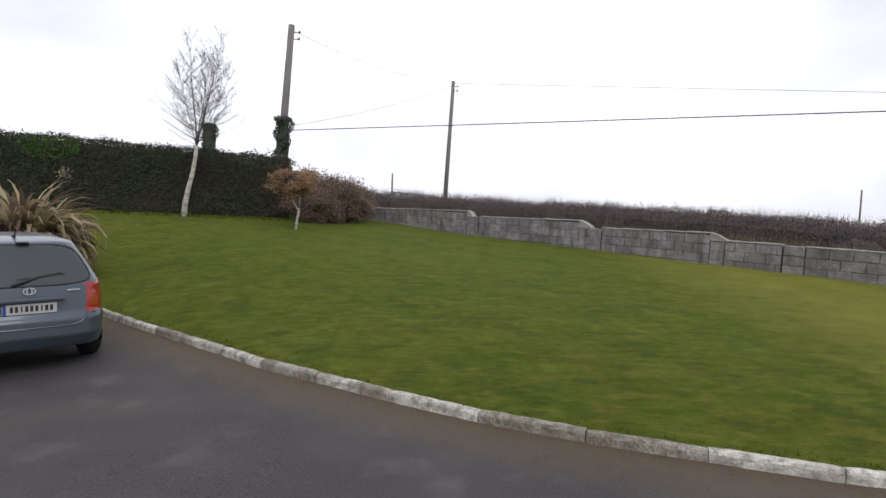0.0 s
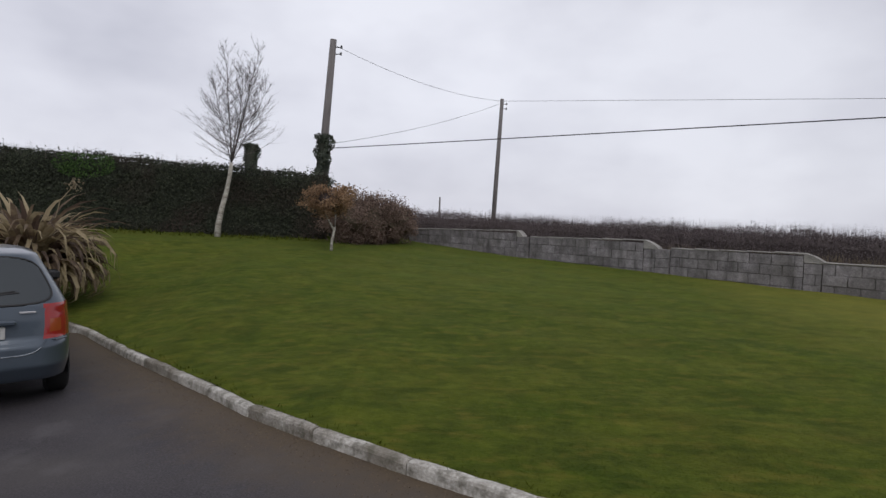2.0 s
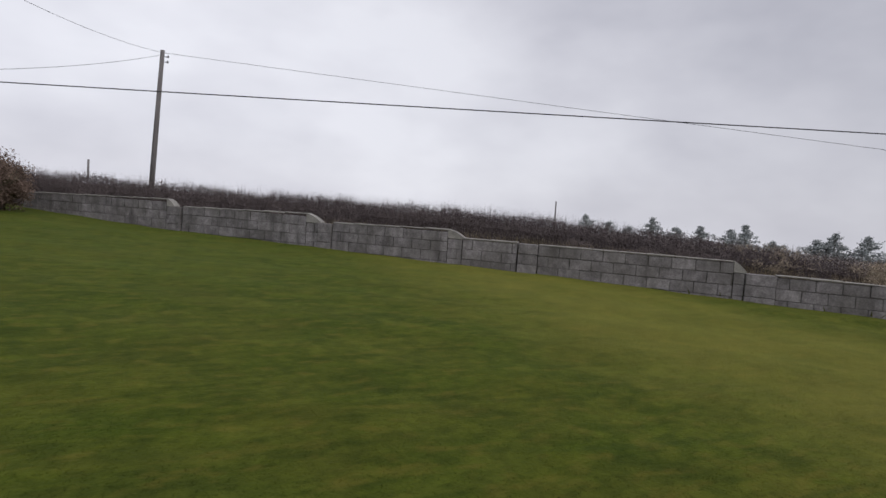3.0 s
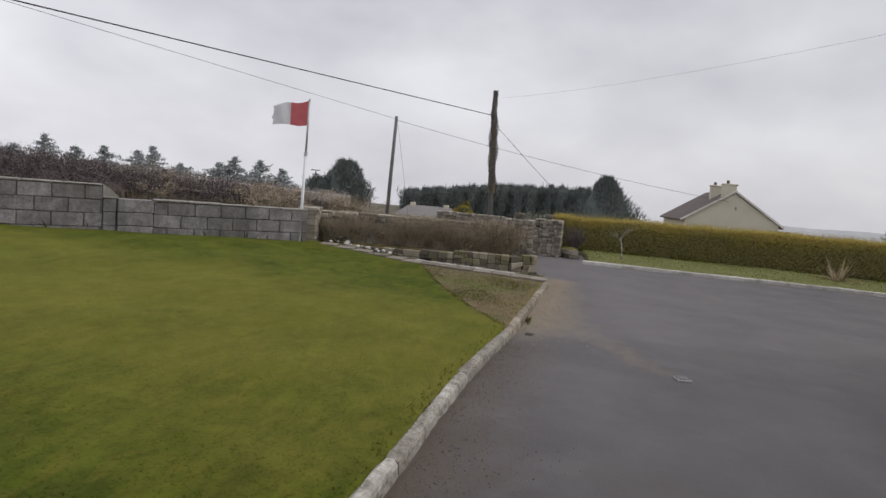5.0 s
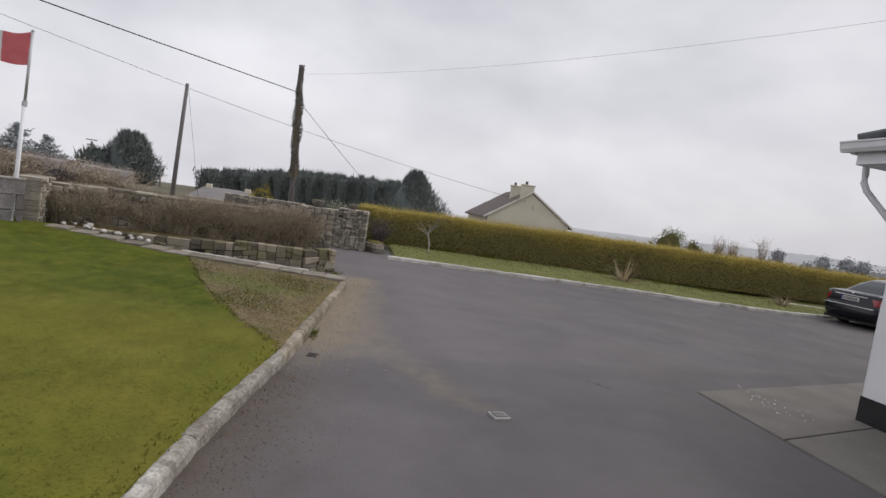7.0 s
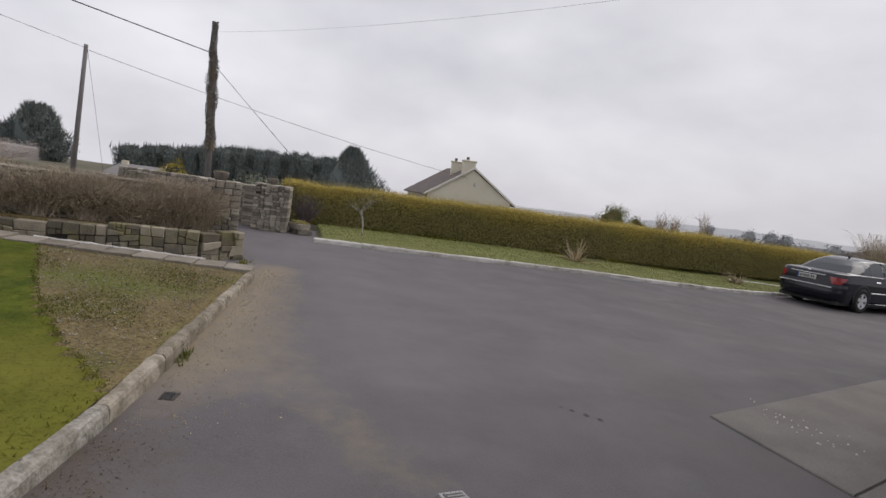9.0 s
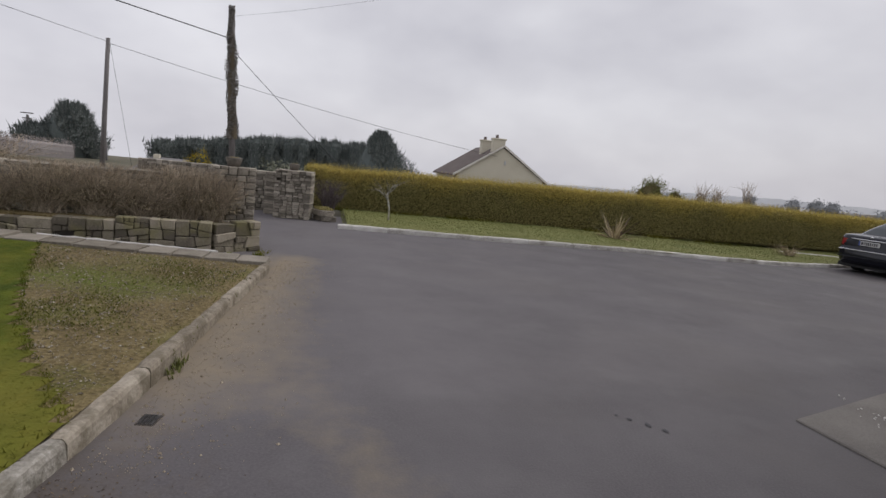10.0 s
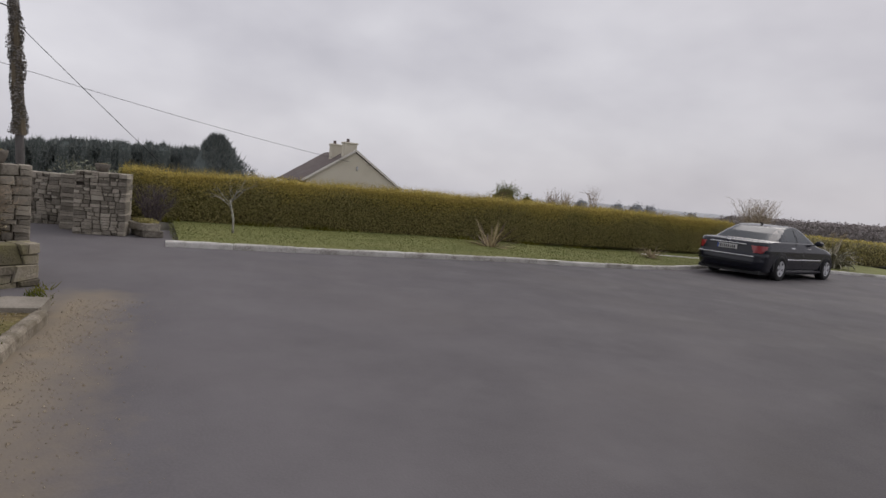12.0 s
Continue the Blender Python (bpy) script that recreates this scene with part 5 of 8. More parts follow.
def saloon():
    car = thing("saloon_car", "shiny black saloon car parked on asphalt beside the verge", "car", (18.78, -10.92, -0.14), radians(-79))
    H = 0.905
    zs = np.r_[np.linspace(0.22, 0.96, 34), 0.985, 1.0, np.linspace(1.02, 1.38, 28), 1.405, 1.425, 1.435]
    levels = []
    for z in zs:
        low = z < 0.995
        half = H * (0.95 + 0.05 * smoothstep(0.2, 0.5, z)) * (1 - 0.035 * smoothstep(0.75, 1.0, z)) if low else 0.83 - 0.25 * ((z - 1.0) / 0.43) ** 1.2
        if z > 1.39:
            half -= 0.16 * ((z - 1.39) / 0.045) ** 2
        rear = np.interp(z, [0.2, 0.3, 0.45, 0.62, 0.66, 0.9, 0.96, 0.985, 1.0, 1.2, 1.34, 1.4, 1.425, 1.435], [0.17, 0.05, 0.0, 0.02, 0.05, 0.07, 0.12, 0.3, 0.72, 1.05, 1.36, 1.6, 1.82, 2.05])
        front = np.interp(z, [0.2, 0.4, 0.6, 0.75, 0.86, 0.93, 0.985, 1.0, 1.34, 1.4, 1.425, 1.435], [4.72, 4.81, 4.8, 4.68, 4.3, 3.75, 3.55, 3.45, 2.88, 2.7, 2.52, 2.35])
        cr = np.interp(z, [0.2, 0.5, 0.95, 1.0, 1.4], [0.35, 0.4, 0.34, 0.3, 0.3])
        levels.append((rear, front, half, cr, 0.6 if low else 0.4, z))

    def classify(c, q):
        x, y, z = c
        if 0.69 < z < 0.875 and x < 0.12 + 1.0 * (z - 0.6) and abs(y) > 0.58 + 0.4 * (0.9 - z):
            return "tail_lamp#" + ("l" if y > 0 else "r")
        if z < 0.64 and x < 0.6:
            return "bumper"
        if 1.02 < z < 1.385 and x < 1.75 and abs(y) < 0.64 - 0.25 * (z - 1.0):
            return "rear_window"
        if 1.02 < z < 1.375 and abs(y) > 0.5:
            for n, (x0, x1) in enumerate(((1.12, 1.44), (1.48, 2.22), (2.28, 3.32))):
                lo = x0 + (0.8 * (z - 1.02) if n == 0 else (0.45 * max(0, z - 1.2)) * (n == 1))
                hi = x1 - (1.5 * (z - 1.02) if n == 2 else 0)
                if lo < x < hi:
                    return "side_window#%d%s" % (n, "l" if y > 0 else "r")
        if 1.02 < z < 1.38 and x > 2.5 and abs(y) < 0.6:
            return "windscreen"
        return "body"
    mats = {"body": BLACK_PAINT, "bumper": BLACK_PAINT, "tail_lamp": DARK_RED_LENS, "rear_window": GLASS, "side_window": GLASS, "windscreen": GLASS}
    car_shell(levels, (56, 18, 72), classify, mats, car, {"tail_lamp": "red wraparound tail lamp"})
    Geo().box((2.4, 0, 0.2), (4.4, 1.6, 0.1)).ob("underbody", PLASTIC, car)
    for x in (1.1, 3.95):
        for y in (-0.825, 0.825):
            wheel(car, x, y, 0.325, 0.22, 5, 0.06)
            wheel_arch(car, x, y, 0.35, 0.9)
    for z, x, w in ((0.885, 0.058, 0.95), (0.6, -0.004, 1.45), (0.42, -0.008, 1.45)):
        g = Geo().box((x, 0, z), (0.03, w, 0.022), 0, 0.007)
        g.ob("chrome_strip", CHROME if z > 0.5 else BLACK_PAINT, car, "bright chrome strip" if z > 0.5 else "")
    g = Geo().box((0.045, 0, 0.79), (0.016, 0.52, 0.115), 0, 0.004)
    plate = g.ob("number_plate", PLATE, car, "white number plate with plain dark bars")
    Geo().box((0.034, 0.24, 0.79), (0.006, 0.035, 0.11)).ob("plate_band", PLATE_BLUE, plate)
    bars(plate, 0.034, -0.215, 0.195, 0.755, 0.825, 8, (0.6, 0.6, 0.35, 0.6), INK)
    Geo().tube([(0.1, 0, 0.945), (0.12, 0, 0.965)], [0.035, 0.03], 14).ob("badge", CHROME, car, "plain round chrome badge")
    for sy in (-1, 1):
        m = Geo().box((3.02, sy * 1.0, 1.03), (0.13, 0.2, 0.14), 0, 0.04)
        m.box((3.06, sy * 0.9, 0.99), (0.06, 0.1, 0.04), 0, 0.01)
        m.ob("door_mirror", BLACK_PAINT, car)
        for x in (1.75, 2.72):
            Geo().box((x, sy * 0.885, 0.86), (0.21, 0.03, 0.035), 0, 0.01).ob("door_handle", CHROME, car, "chrome door handle")
        Geo().box((2.5, sy * 0.905, 0.56), (2.05, 0.02, 0.03), 0, 0.006).ob("side_moulding", CHROME, car, "thin chrome side strip")
        Geo().box((2.5, sy * 0.885, 0.24), (2.3, 0.05, 0.09), 0, 0.02).ob("sill", BLACK_PAINT, car)
    Geo().tube([(1.75, 0.0, 1.43), (1.62, 0.0, 1.47)], [0.03, 0.008], 6).ob("aerial", PLASTIC, car)
    return car

# ---------------------------------------------------------------- plants


def bumpy(n_u, n_v, point):
    """A closed bumpy sheet over two parameters in 0..1."""
    g = Geo()
    v = [point(i / (n_u - 1), j / (n_v - 1)) for i in range(n_u) for j in range(n_v)]
    f = [(i * n_v + j, (i + 1) * n_v + j, (i + 1) * n_v + j + 1, i * n_v + j + 1) for i in range(n_u - 1) for j in range(n_v - 1)]
    return g.add(v, f)


def hedge(name, label, line, tops, bases, depth, leaf, leaf_top, core_mat, count, size, top_share=0.22, ragged=0.12, twigs=0, twig_mat=None, patch=None, patch_mat=None):
    """A clipped hedge along a plan line, set back behind it by its depth on the left-hand side. tops and bases: heights at the points."""
    h = thing(name, label, "hedge")
    line = np.asarray(line, float)
    s = np.r_[0, np.cumsum(np.linalg.norm(np.diff(line, axis=0), axis=1))]

    def at(t):
        p = np.stack([np.interp(t, s, line[:, k]) for k in (0, 1)], -1)
        i = np.clip(np.searchsorted(s, t, side="right") - 1, 0, len(line) - 2)
        d = (line[i + 1] - line[i]) / np.linalg.norm(line[i + 1] - line[i], axis=-1, keepdims=True)
        return p, d, np.interp(t, s, tops), np.interp(t, s, bases)
    nu = max(8, int(s[-1] / 0.35))
    prof = [(0.06, 0.0), (0.0, 0.12), (0.02, 0.5), (0.05, 0.86), (0.16, 0.97), (0.5, 1.0), (0.84, 0.97), (0.95, 0.86), (1.0, 0.5), (1.0, 0.0)]
    verts, faces = [], []
    for i in range(nu + 1):
        p, d, zt, zb = at(np.array(s[-1] * i / nu))
        q = np.array((-d[1], d[0]))
        for j, (u, w) in enumerate(prof):
            wob = 0.09 * noise.noise((i * 0.35, j * 1.7, len(name)))
            pt = p + q * (u * depth * 0.86 + 0.07 * depth + wob)
            verts.append((pt[0], pt[1], zb - 0.05 + (zt - zb - 0.04) * w + 0.05 * noise.noise((i * 0.5, j * 1.1, 3.0))))
    k = len(prof)
    faces = [(i * k + j, i * k + j + 1, (i + 1) * k + j + 1, (i + 1) * k + j) for i in range(nu) for j in range(k - 1)]
    faces += [tuple(range(k)), tuple(range(nu * k + k - 1, nu * k - 1, -1))]
    # solid core, coloured for the shade between the leaves
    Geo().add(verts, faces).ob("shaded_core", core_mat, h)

    def scatter(n, top):
        t = rng.uniform(0, s[-1], n)
        p, d, zt, zb = at(t)
        q = np.stack([-d[:, 1], d[:, 0]], 1)
        if top:
            u = rng.uniform(0, 1, n) * depth
            z = zt - 0.07 + rng.normal(0, ragged * 0.35, n) + ragged * (0.4 + 0.6 * np.sin(t * 2.9 + 1.7 * np.sin(t * 1.3))) * 0.5
            nrm = np.tile((0, 0, 1.0), (n, 1))
        else:
            u = np.abs(rng.normal(0, 0.05, n)) + 0.1 * (0.5 + 0.5 * np.sin(t * 3.7 + 2 * np.sin(t * 1.1))) * depth * 0.3
            z = zb + (zt - zb) * rng.uniform(0.0, 1.0, n) ** 0.85
            u = u - 0.05 + 0.22 * np.clip((z - zb) / (zt - zb) - 0.82, 0, 1) * depth
            nrm = np.concatenate([-q, np.full((n, 1), 0.35)], 1)
        c = np.concatenate([p + q * u[:, None], z[:, None]], 1)
        return leaf_quads(c, nrm, size, size * 0.6)
    def end_leaves(t, n, way):
        p, d, zt, zb = at(np.full(n, t))
        q = np.stack([-d[:, 1], d[:, 0]], 1)
        c = np.concatenate([p + q * (rng.uniform(0.03, 0.97, n) * depth)[:, None] + d * (way * rng.uniform(0.0, 0.06, n))[:, None], (zb + (zt - zb) * rng.uniform(0, 1, n))[:, None]], 1)
        return leaf_quads(c, np.concatenate([d * way, np.full((n, 1), 0.3)], 1), size, size * 0.6)
    n_end = int(count * depth / s[-1] * 0.6) + 50
    n_top = int(count * top_share)
    body = scatter(count - n_top, False)
    if patch is not None:
        m = body.mean(1)
        sel = patch(m)
        Geo().quads(body[~sel]).ob("foliage", leaf, h)
        Geo().quads(body[sel]).ob("bright_growth", patch_mat or BRIGHT_LEAF, h)
    else:
        Geo().quads(body).ob("foliage", leaf, h)
    Geo().quads(np.concatenate([end_leaves(0.0, n_end, -1.0), end_leaves(s[-1], n_end, 1.0)])).ob("end_growth", leaf, h)
    Geo().quads(scatter(n_top, True)).ob("top_growth", leaf_top, h)
    if twigs:
        t = rng.uniform(0, s[-1], twigs)
        p, d, zt, zb = at(t)
        q = np.stack([-d[:, 1], d[:, 0]], 1)
        u = rng.uniform(0, 1, twigs) * depth
        a = np.concatenate([p + q * u[:, None], (zt - 0.25)[:, None]], 1)
        b = a + np.stack([rng.normal(0, 0.07, twigs), rng.normal(0, 0.07, twigs), rng.uniform(0.2, 0.25 + ragged * 1.8, twigs)], 1)
        Geo().tris(sticks(a, b, 0.006)).ob("new_growth", twig_mat, h)
    return h


def branching(g, start, direction, length, radius, depth, spread, shrink, r, gravity=0.0, kids=(2, 3), wander=0.12, ends=None, sides=5):
    """Grows a limb with its branches into g; the last twigs' tips go into ends."""
    p, d = Vector(start), Vector(direction).normalized()
    pts, radii = [p.copy()], [radius]
    n = 4 if depth > 1 else 2
    for i in range(n):
        d = (d + Vector((r.normal(0, wander), r.normal(0, wander), r.normal(0, wander) + gravity))).normalized()
        p = p + d * length / n
        pts.append(p.copy())
        radii.append(radius * (1 - 0.45 * (i + 1) / n))
    g.tube(pts, radii, sides if depth > 1 else 3, False)
    if depth == 0:
        if ends is not None:
            ends.append((tuple(p), tuple(d)))
        return
    for i in range(r.integers(kids[0], kids[1] + 1)):
        at = pts[r.integers(max(1, n - 2), n + 1)] if i else pts[-1]
        ax = Vector((r.normal(), r.normal(), r.normal())).normalized()
        nd = (Matrix.Rotation(r.uniform(0.4, 1.0) * spread * (0.4 if i == 0 else 1), 3, ax) @ d).normalized()
        branching(g, at, nd, length * shrink * r.uniform(0.8, 1.15), radii[-1] * 0.85, depth - 1, spread, shrink, r, gravity, kids, wander, ends, sides)


def birch_tree(at):
    tr = thing("birch_tree", "bare silver birch with white bark and fine twigs", "tree", at)
    r = np.random.default_rng(21)
    trunk = Geo()
    # a trunk that leans, then bends upright and forks
    pts = [(0, 0, -0.1), (0.03, 0, 0.45), (0.12, 0.02, 0.95), (0.25, 0.02, 1.45), (0.33, 0.03, 1.95), (0.36, 0.05, 2.35)]
    trunk.tube(pts, [0.105, 0.09, 0.08, 0.07, 0.062, 0.055], 9)
    trunk.ob("trunk", BIRCH, tr, "white peeling bark", True)
    top = Vector(pts[-1])
    branches, twigs = Geo(), Geo()

    def shoot(start, d, length, radius, rise, n):
        """One fine shoot that curves upwards; returns its points."""
        p, d, q = Vector(start), Vector(d).normalized(), [Vector(start)]
        for i in range(n):
            d = (d + Vector((r.normal(0, 0.05), r.normal(0, 0.05), rise))).normalized()
            p = p + d * length / n
            q.append(p.copy())
        branches.tube(q, [radius * (1 - 0.75 * i / n) for i in range(n + 1)], 4, False)
        return q
    for dx, dy, ln, rad in ((-0.08, 0.05, 3.55, 0.034), (0.3, -0.05, 3.65, 0.036), (0.12, 0.22, 3.2, 0.026), (0.2, -0.2, 2.9, 0.022), (-0.3, 0.0, 2.6, 0.018), (0.5, 0.06, 2.5, 0.018)):
        d, p = Vector((dx, dy, 1)).normalized(), top.copy()
        q = [p.copy()]
        for i in range(12):
            d = (d + Vector((r.normal(0, 0.03), r.normal(0, 0.03), 0.035))).normalized()
            p = p + d * ln / 12
            q.append(p.copy())
        limb = Geo().tube(q, [rad * 0.85 * (1 - 0.075 * i) for i in range(13)], 7)
        limb.ob("limb", TWIG, tr, "", True)
        for k in range(40):
            f = r.uniform(0.0, 0.97) ** 0.85
            i = min(11, int(f * 12))
            base = q[i].lerp(q[i + 1], f * 12 - i)
            a = r.uniform(0, 2 * math.pi)
            length = (1.55 - 1.1 * f) * r.uniform(0.6, 1.1)
            sh = shoot(base, (math.cos(a), math.sin(a), 0.2 + 1.05 * f), length, 0.0075 * (1 - 0.5 * f), 0.085, 5)
            for m in range(12):
                g = r.uniform(0.2, 1.0)
                i2 = min(4, int(g * 5))
                b2 = sh[i2].lerp(sh[i2 + 1], g * 5 - i2)
                along = (sh[i2 + 1] - sh[i2]).normalized()
                d2 = (along + Vector((r.normal(0, 0.55), r.normal(0, 0.55), r.normal(0.12, 0.4)))).normalized()
                e2 = b2 + d2 * length * r.uniform(0.18, 0.42)
                twigs.tris(sticks([tuple(b2)], [tuple(e2)], 0.0042))
    branches.ob("branch_growth", TWIG, tr)
    twigs.ob("twig_growth", TWIG, tr)
    return tr


def leafy_crown(tr, centre, radii, count, size, leaf, core_mat, flat_top=0.0, gaps=0.25, name="crown", seed=3, core=0.72, loose=0.13):
    """A crown of clumps of leaves with gaps, about an uneven dark inside."""
    r = np.random.default_rng(seed)
    c, rad = np.asarray(centre, float), np.asarray(radii, float)
    clumps = []
    for _ in range(90):
        d = r.normal(0, 1, 3)
        d /= np.linalg.norm(d)
        if flat_top and d[2] > flat_top:
            d[2] = flat_top
        clumps.append(c + d * rad * r.uniform(0.45, 0.98))
    clumps = np.array(clumps)
    keep = clumps[r.random(len(clumps)) > gaps]
    pick = keep[r.integers(0, len(keep), count)]
    pos = pick + r.normal(0, loose, (count, 3)) * rad
    nrm = (pos - c) / rad
    nrm /= np.linalg.norm(nrm, axis=1, keepdims=True) + 1e-9
    Geo().quads(leaf_quads(pos, nrm, size, size * 0.55)).ob(name, leaf, tr)
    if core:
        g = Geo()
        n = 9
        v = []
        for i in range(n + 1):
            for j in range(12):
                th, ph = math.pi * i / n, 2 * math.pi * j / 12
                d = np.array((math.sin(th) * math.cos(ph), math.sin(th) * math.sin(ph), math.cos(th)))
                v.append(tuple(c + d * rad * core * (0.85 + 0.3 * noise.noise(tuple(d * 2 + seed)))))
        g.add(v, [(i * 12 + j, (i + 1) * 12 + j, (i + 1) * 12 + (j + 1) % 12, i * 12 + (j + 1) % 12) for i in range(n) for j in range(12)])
        # the core's colour stands for shade among the leaves
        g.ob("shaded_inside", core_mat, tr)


def bronze_tree(at):
    tr = thing("bronze_leaved_tree", "small round-headed tree with bronze leaves on a pale forked stem", "tree", at)
    g = Geo()
    g.tube([(0.0, 0, -0.05), (0.02, 0, 0.3), (0.08, 0, 0.62), (0.1, 0, 0.95), (0.06, 0, 1.35)], [0.045, 0.038, 0.034, 0.028, 0.02], 7)
    g.tube([(0.07, 0, 0.6), (-0.08, 0.02, 0.85), (-0.24, 0.03, 1.15), (-0.3, 0.05, 1.45)], [0.03, 0.026, 0.02, 0.014], 6)
    r = np.random.default_rng(5)
    for k in range(14):
        a = r.uniform(0, 6.28)
        g.tube([(0.0, 0, 1.15), (math.cos(a) * 0.4 - 0.08, math.sin(a) * 0.4, 1.45 + r.uniform(-0.15, 0.25))], [0.014, 0.005], 4)
    g.ob("trunk", BIRCH, tr, "pale grey bark", True)
    leafy_crown(tr, (-0.08, 0, 1.45), (0.82, 0.75, 0.52), 5200, 0.075, BRONZE_LEAF, TWIG_CORE, 0.62, 0.2, "crown", 9, 0.55)
    return tr


def bush(name, label, at, radii, count, size, leaf, core_mat, seed=3, twigs=0, twig_mat=None, gaps=0.15, category="bush", core=0.78):
    b = thing(name, label, category, at)
    leafy_crown(b, (0, 0, radii[2] * 0.82), radii, count, size, leaf, core_mat, 0.0, gaps, "foliage", seed, core)
    if twigs:
        n = twigs
        a = rng.uniform(0, 2 * math.pi, n)
        st = np.stack([rng.normal(0, radii[0] * 0.15, n), rng.normal(0, radii[1] * 0.15, n), np.full(n, -0.02)], 1)
        tip = np.stack([np.cos(a) * radii[0], np.sin(a) * radii[1], np.zeros(n)], 1) * rng.uniform(0.2, 1.05, (n, 1))
        tip[:, 2] = radii[2] * rng.uniform(1.1, 2.05, n) * (1 - 0.25 * (np.hypot(tip[:, 0] / radii[0], tip[:, 1] / radii[1])) ** 2)
        Geo().tris(sticks(st, tip, 0.007)).ob("twig_growth", twig_mat, b)
    return b


def twiggy_shrub(name, label, at, radii, stems, mat, seed, category="shrub", levels=3, w=0.011):
    """A leafless shrub of many fine forking stems."""
    b = thing(name, label, category, at)
    r = np.random.default_rng(seed)
    n = stems
    a = r.uniform(0, 2 * math.pi, n)
    st = np.stack([r.normal(0, 0.16, n) * radii[0], r.normal(0, 0.16, n) * radii[1], np.full(n, -0.02)], 1)
    out = r.uniform(0.05, 1.0, n) ** 0.6
    tip = np.stack([np.cos(a) * out * radii[0], np.sin(a) * out * radii[1], radii[2] * r.uniform(0.55, 1.0, n)], 1)
    g = Geo()
    for lv in range(levels):
        g.tris(sticks(st, tip, w))
        k = 3
        f = r.uniform(0.35, 0.95, (len(st), k, 1))
        ns = (st[:, None] + (tip - st)[:, None] * f).reshape(-1, 3)
        ln = np.linalg.norm(tip - st, axis=1)[:, None, None] * 0.45
        nd = (tip - st)[:, None] / (np.linalg.norm(tip - st, axis=1)[:, None, None] + 1e-9) + r.normal(0, 0.5, (len(st), k, 3)) + np.array((0, 0, 0.25))
        st, tip = ns, ns + (nd / np.linalg.norm(nd, axis=2, keepdims=True) * ln).reshape(-1, 3)
        tip[:, 2] = np.minimum(tip[:, 2], radii[2] * 1.12)
        w *= 0.6
    g.ob("twig_growth", mat, b)
    return b


def strap(g, base, a, length, lift, width, droop, r):
    """One long strap leaf that arches over and hangs."""
    d = np.array((math.cos(a), math.sin(a), 0))
    side = np.array((-math.sin(a), math.cos(a), 0))
    v, k = [], 7
    p, ang = np.asarray(base, float), lift
    for i in range(k + 1):
        t = i / k
        w = width * (0.55 + 0.9 * t - 1.45 * t * t) + 0.002
        twist = r * t
        sd = side * math.cos(twist) + np.array((0, 0, 1)) * math.sin(twist)
        v += [tuple(p - sd * w), tuple(p + np.array((0, 0, -w * 0.35))), tuple(p + sd * w)]
        p = p + (d * math.cos(ang) + np.array((0, 0, 1)) * math.sin(ang)) * length / k
        ang -= droop * (0.3 + 1.5 * t) / k * 2
    f = [(i * 3 + j, (i + 1) * 3 + j, (i + 1) * 3 + j + 1, i * 3 + j + 1) for i in range(k) for j in range(2)]
    g.add(v, f)


def flax(name, label, at, radius, height, leaves, seed, width=0.035, droop=1.0, heads=0, mat=None, low=0.0):
    b = thing(name, label, "plant", at)
    r = np.random.default_rng(seed)
    for n in range(leaves):
        g = Geo()
        a = r.uniform(0, 2 * math.pi)
        rad = radius * 0.35 * r.random() ** 0.5
        hang = r.random() < 0.5
        lift = (r.uniform(0.75, 1.2) if hang else r.uniform(1.2, 1.62)) - low * r.random()
        strap(g, (math.cos(a) * rad, math.sin(a) * rad, -0.02), a + r.normal(0, 0.3), height * (r.uniform(0.5, 0.8) if hang else r.uniform(0.6, 1.12)), lift, width * r.uniform(0.7, 1.2), droop * (r.uniform(1.0, 1.7) if hang else r.uniform(0.5, 1.7)), r.normal(0, 0.5))
        g.ob("leaf", mat or FLAX_LEAF, b)
    for n in range(heads):
        a = r.uniform(0, 2 * math.pi)
        x, y = math.cos(a) * radius * 0.5, math.sin(a) * radius * 0.5
        g = Geo().tube([(x * 0.3, y * 0.3, 0.2), (x * 0.8, y * 0.8, height * 0.78), (x * 1.2, y * 1.2, height * 0.94)], [0.012, 0.01, 0.007], 5)
        q = np.array((x * 1.2, y * 1.2, height * 0.93)) + r.normal(0, 0.06, (60, 3))
        g.quads(leaf_quads(q, r.normal(0, 1, (60, 3)), 0.07, 0.03))
        g.ob("seed_head", STRAW, b, "dry grey seed head")
    return b


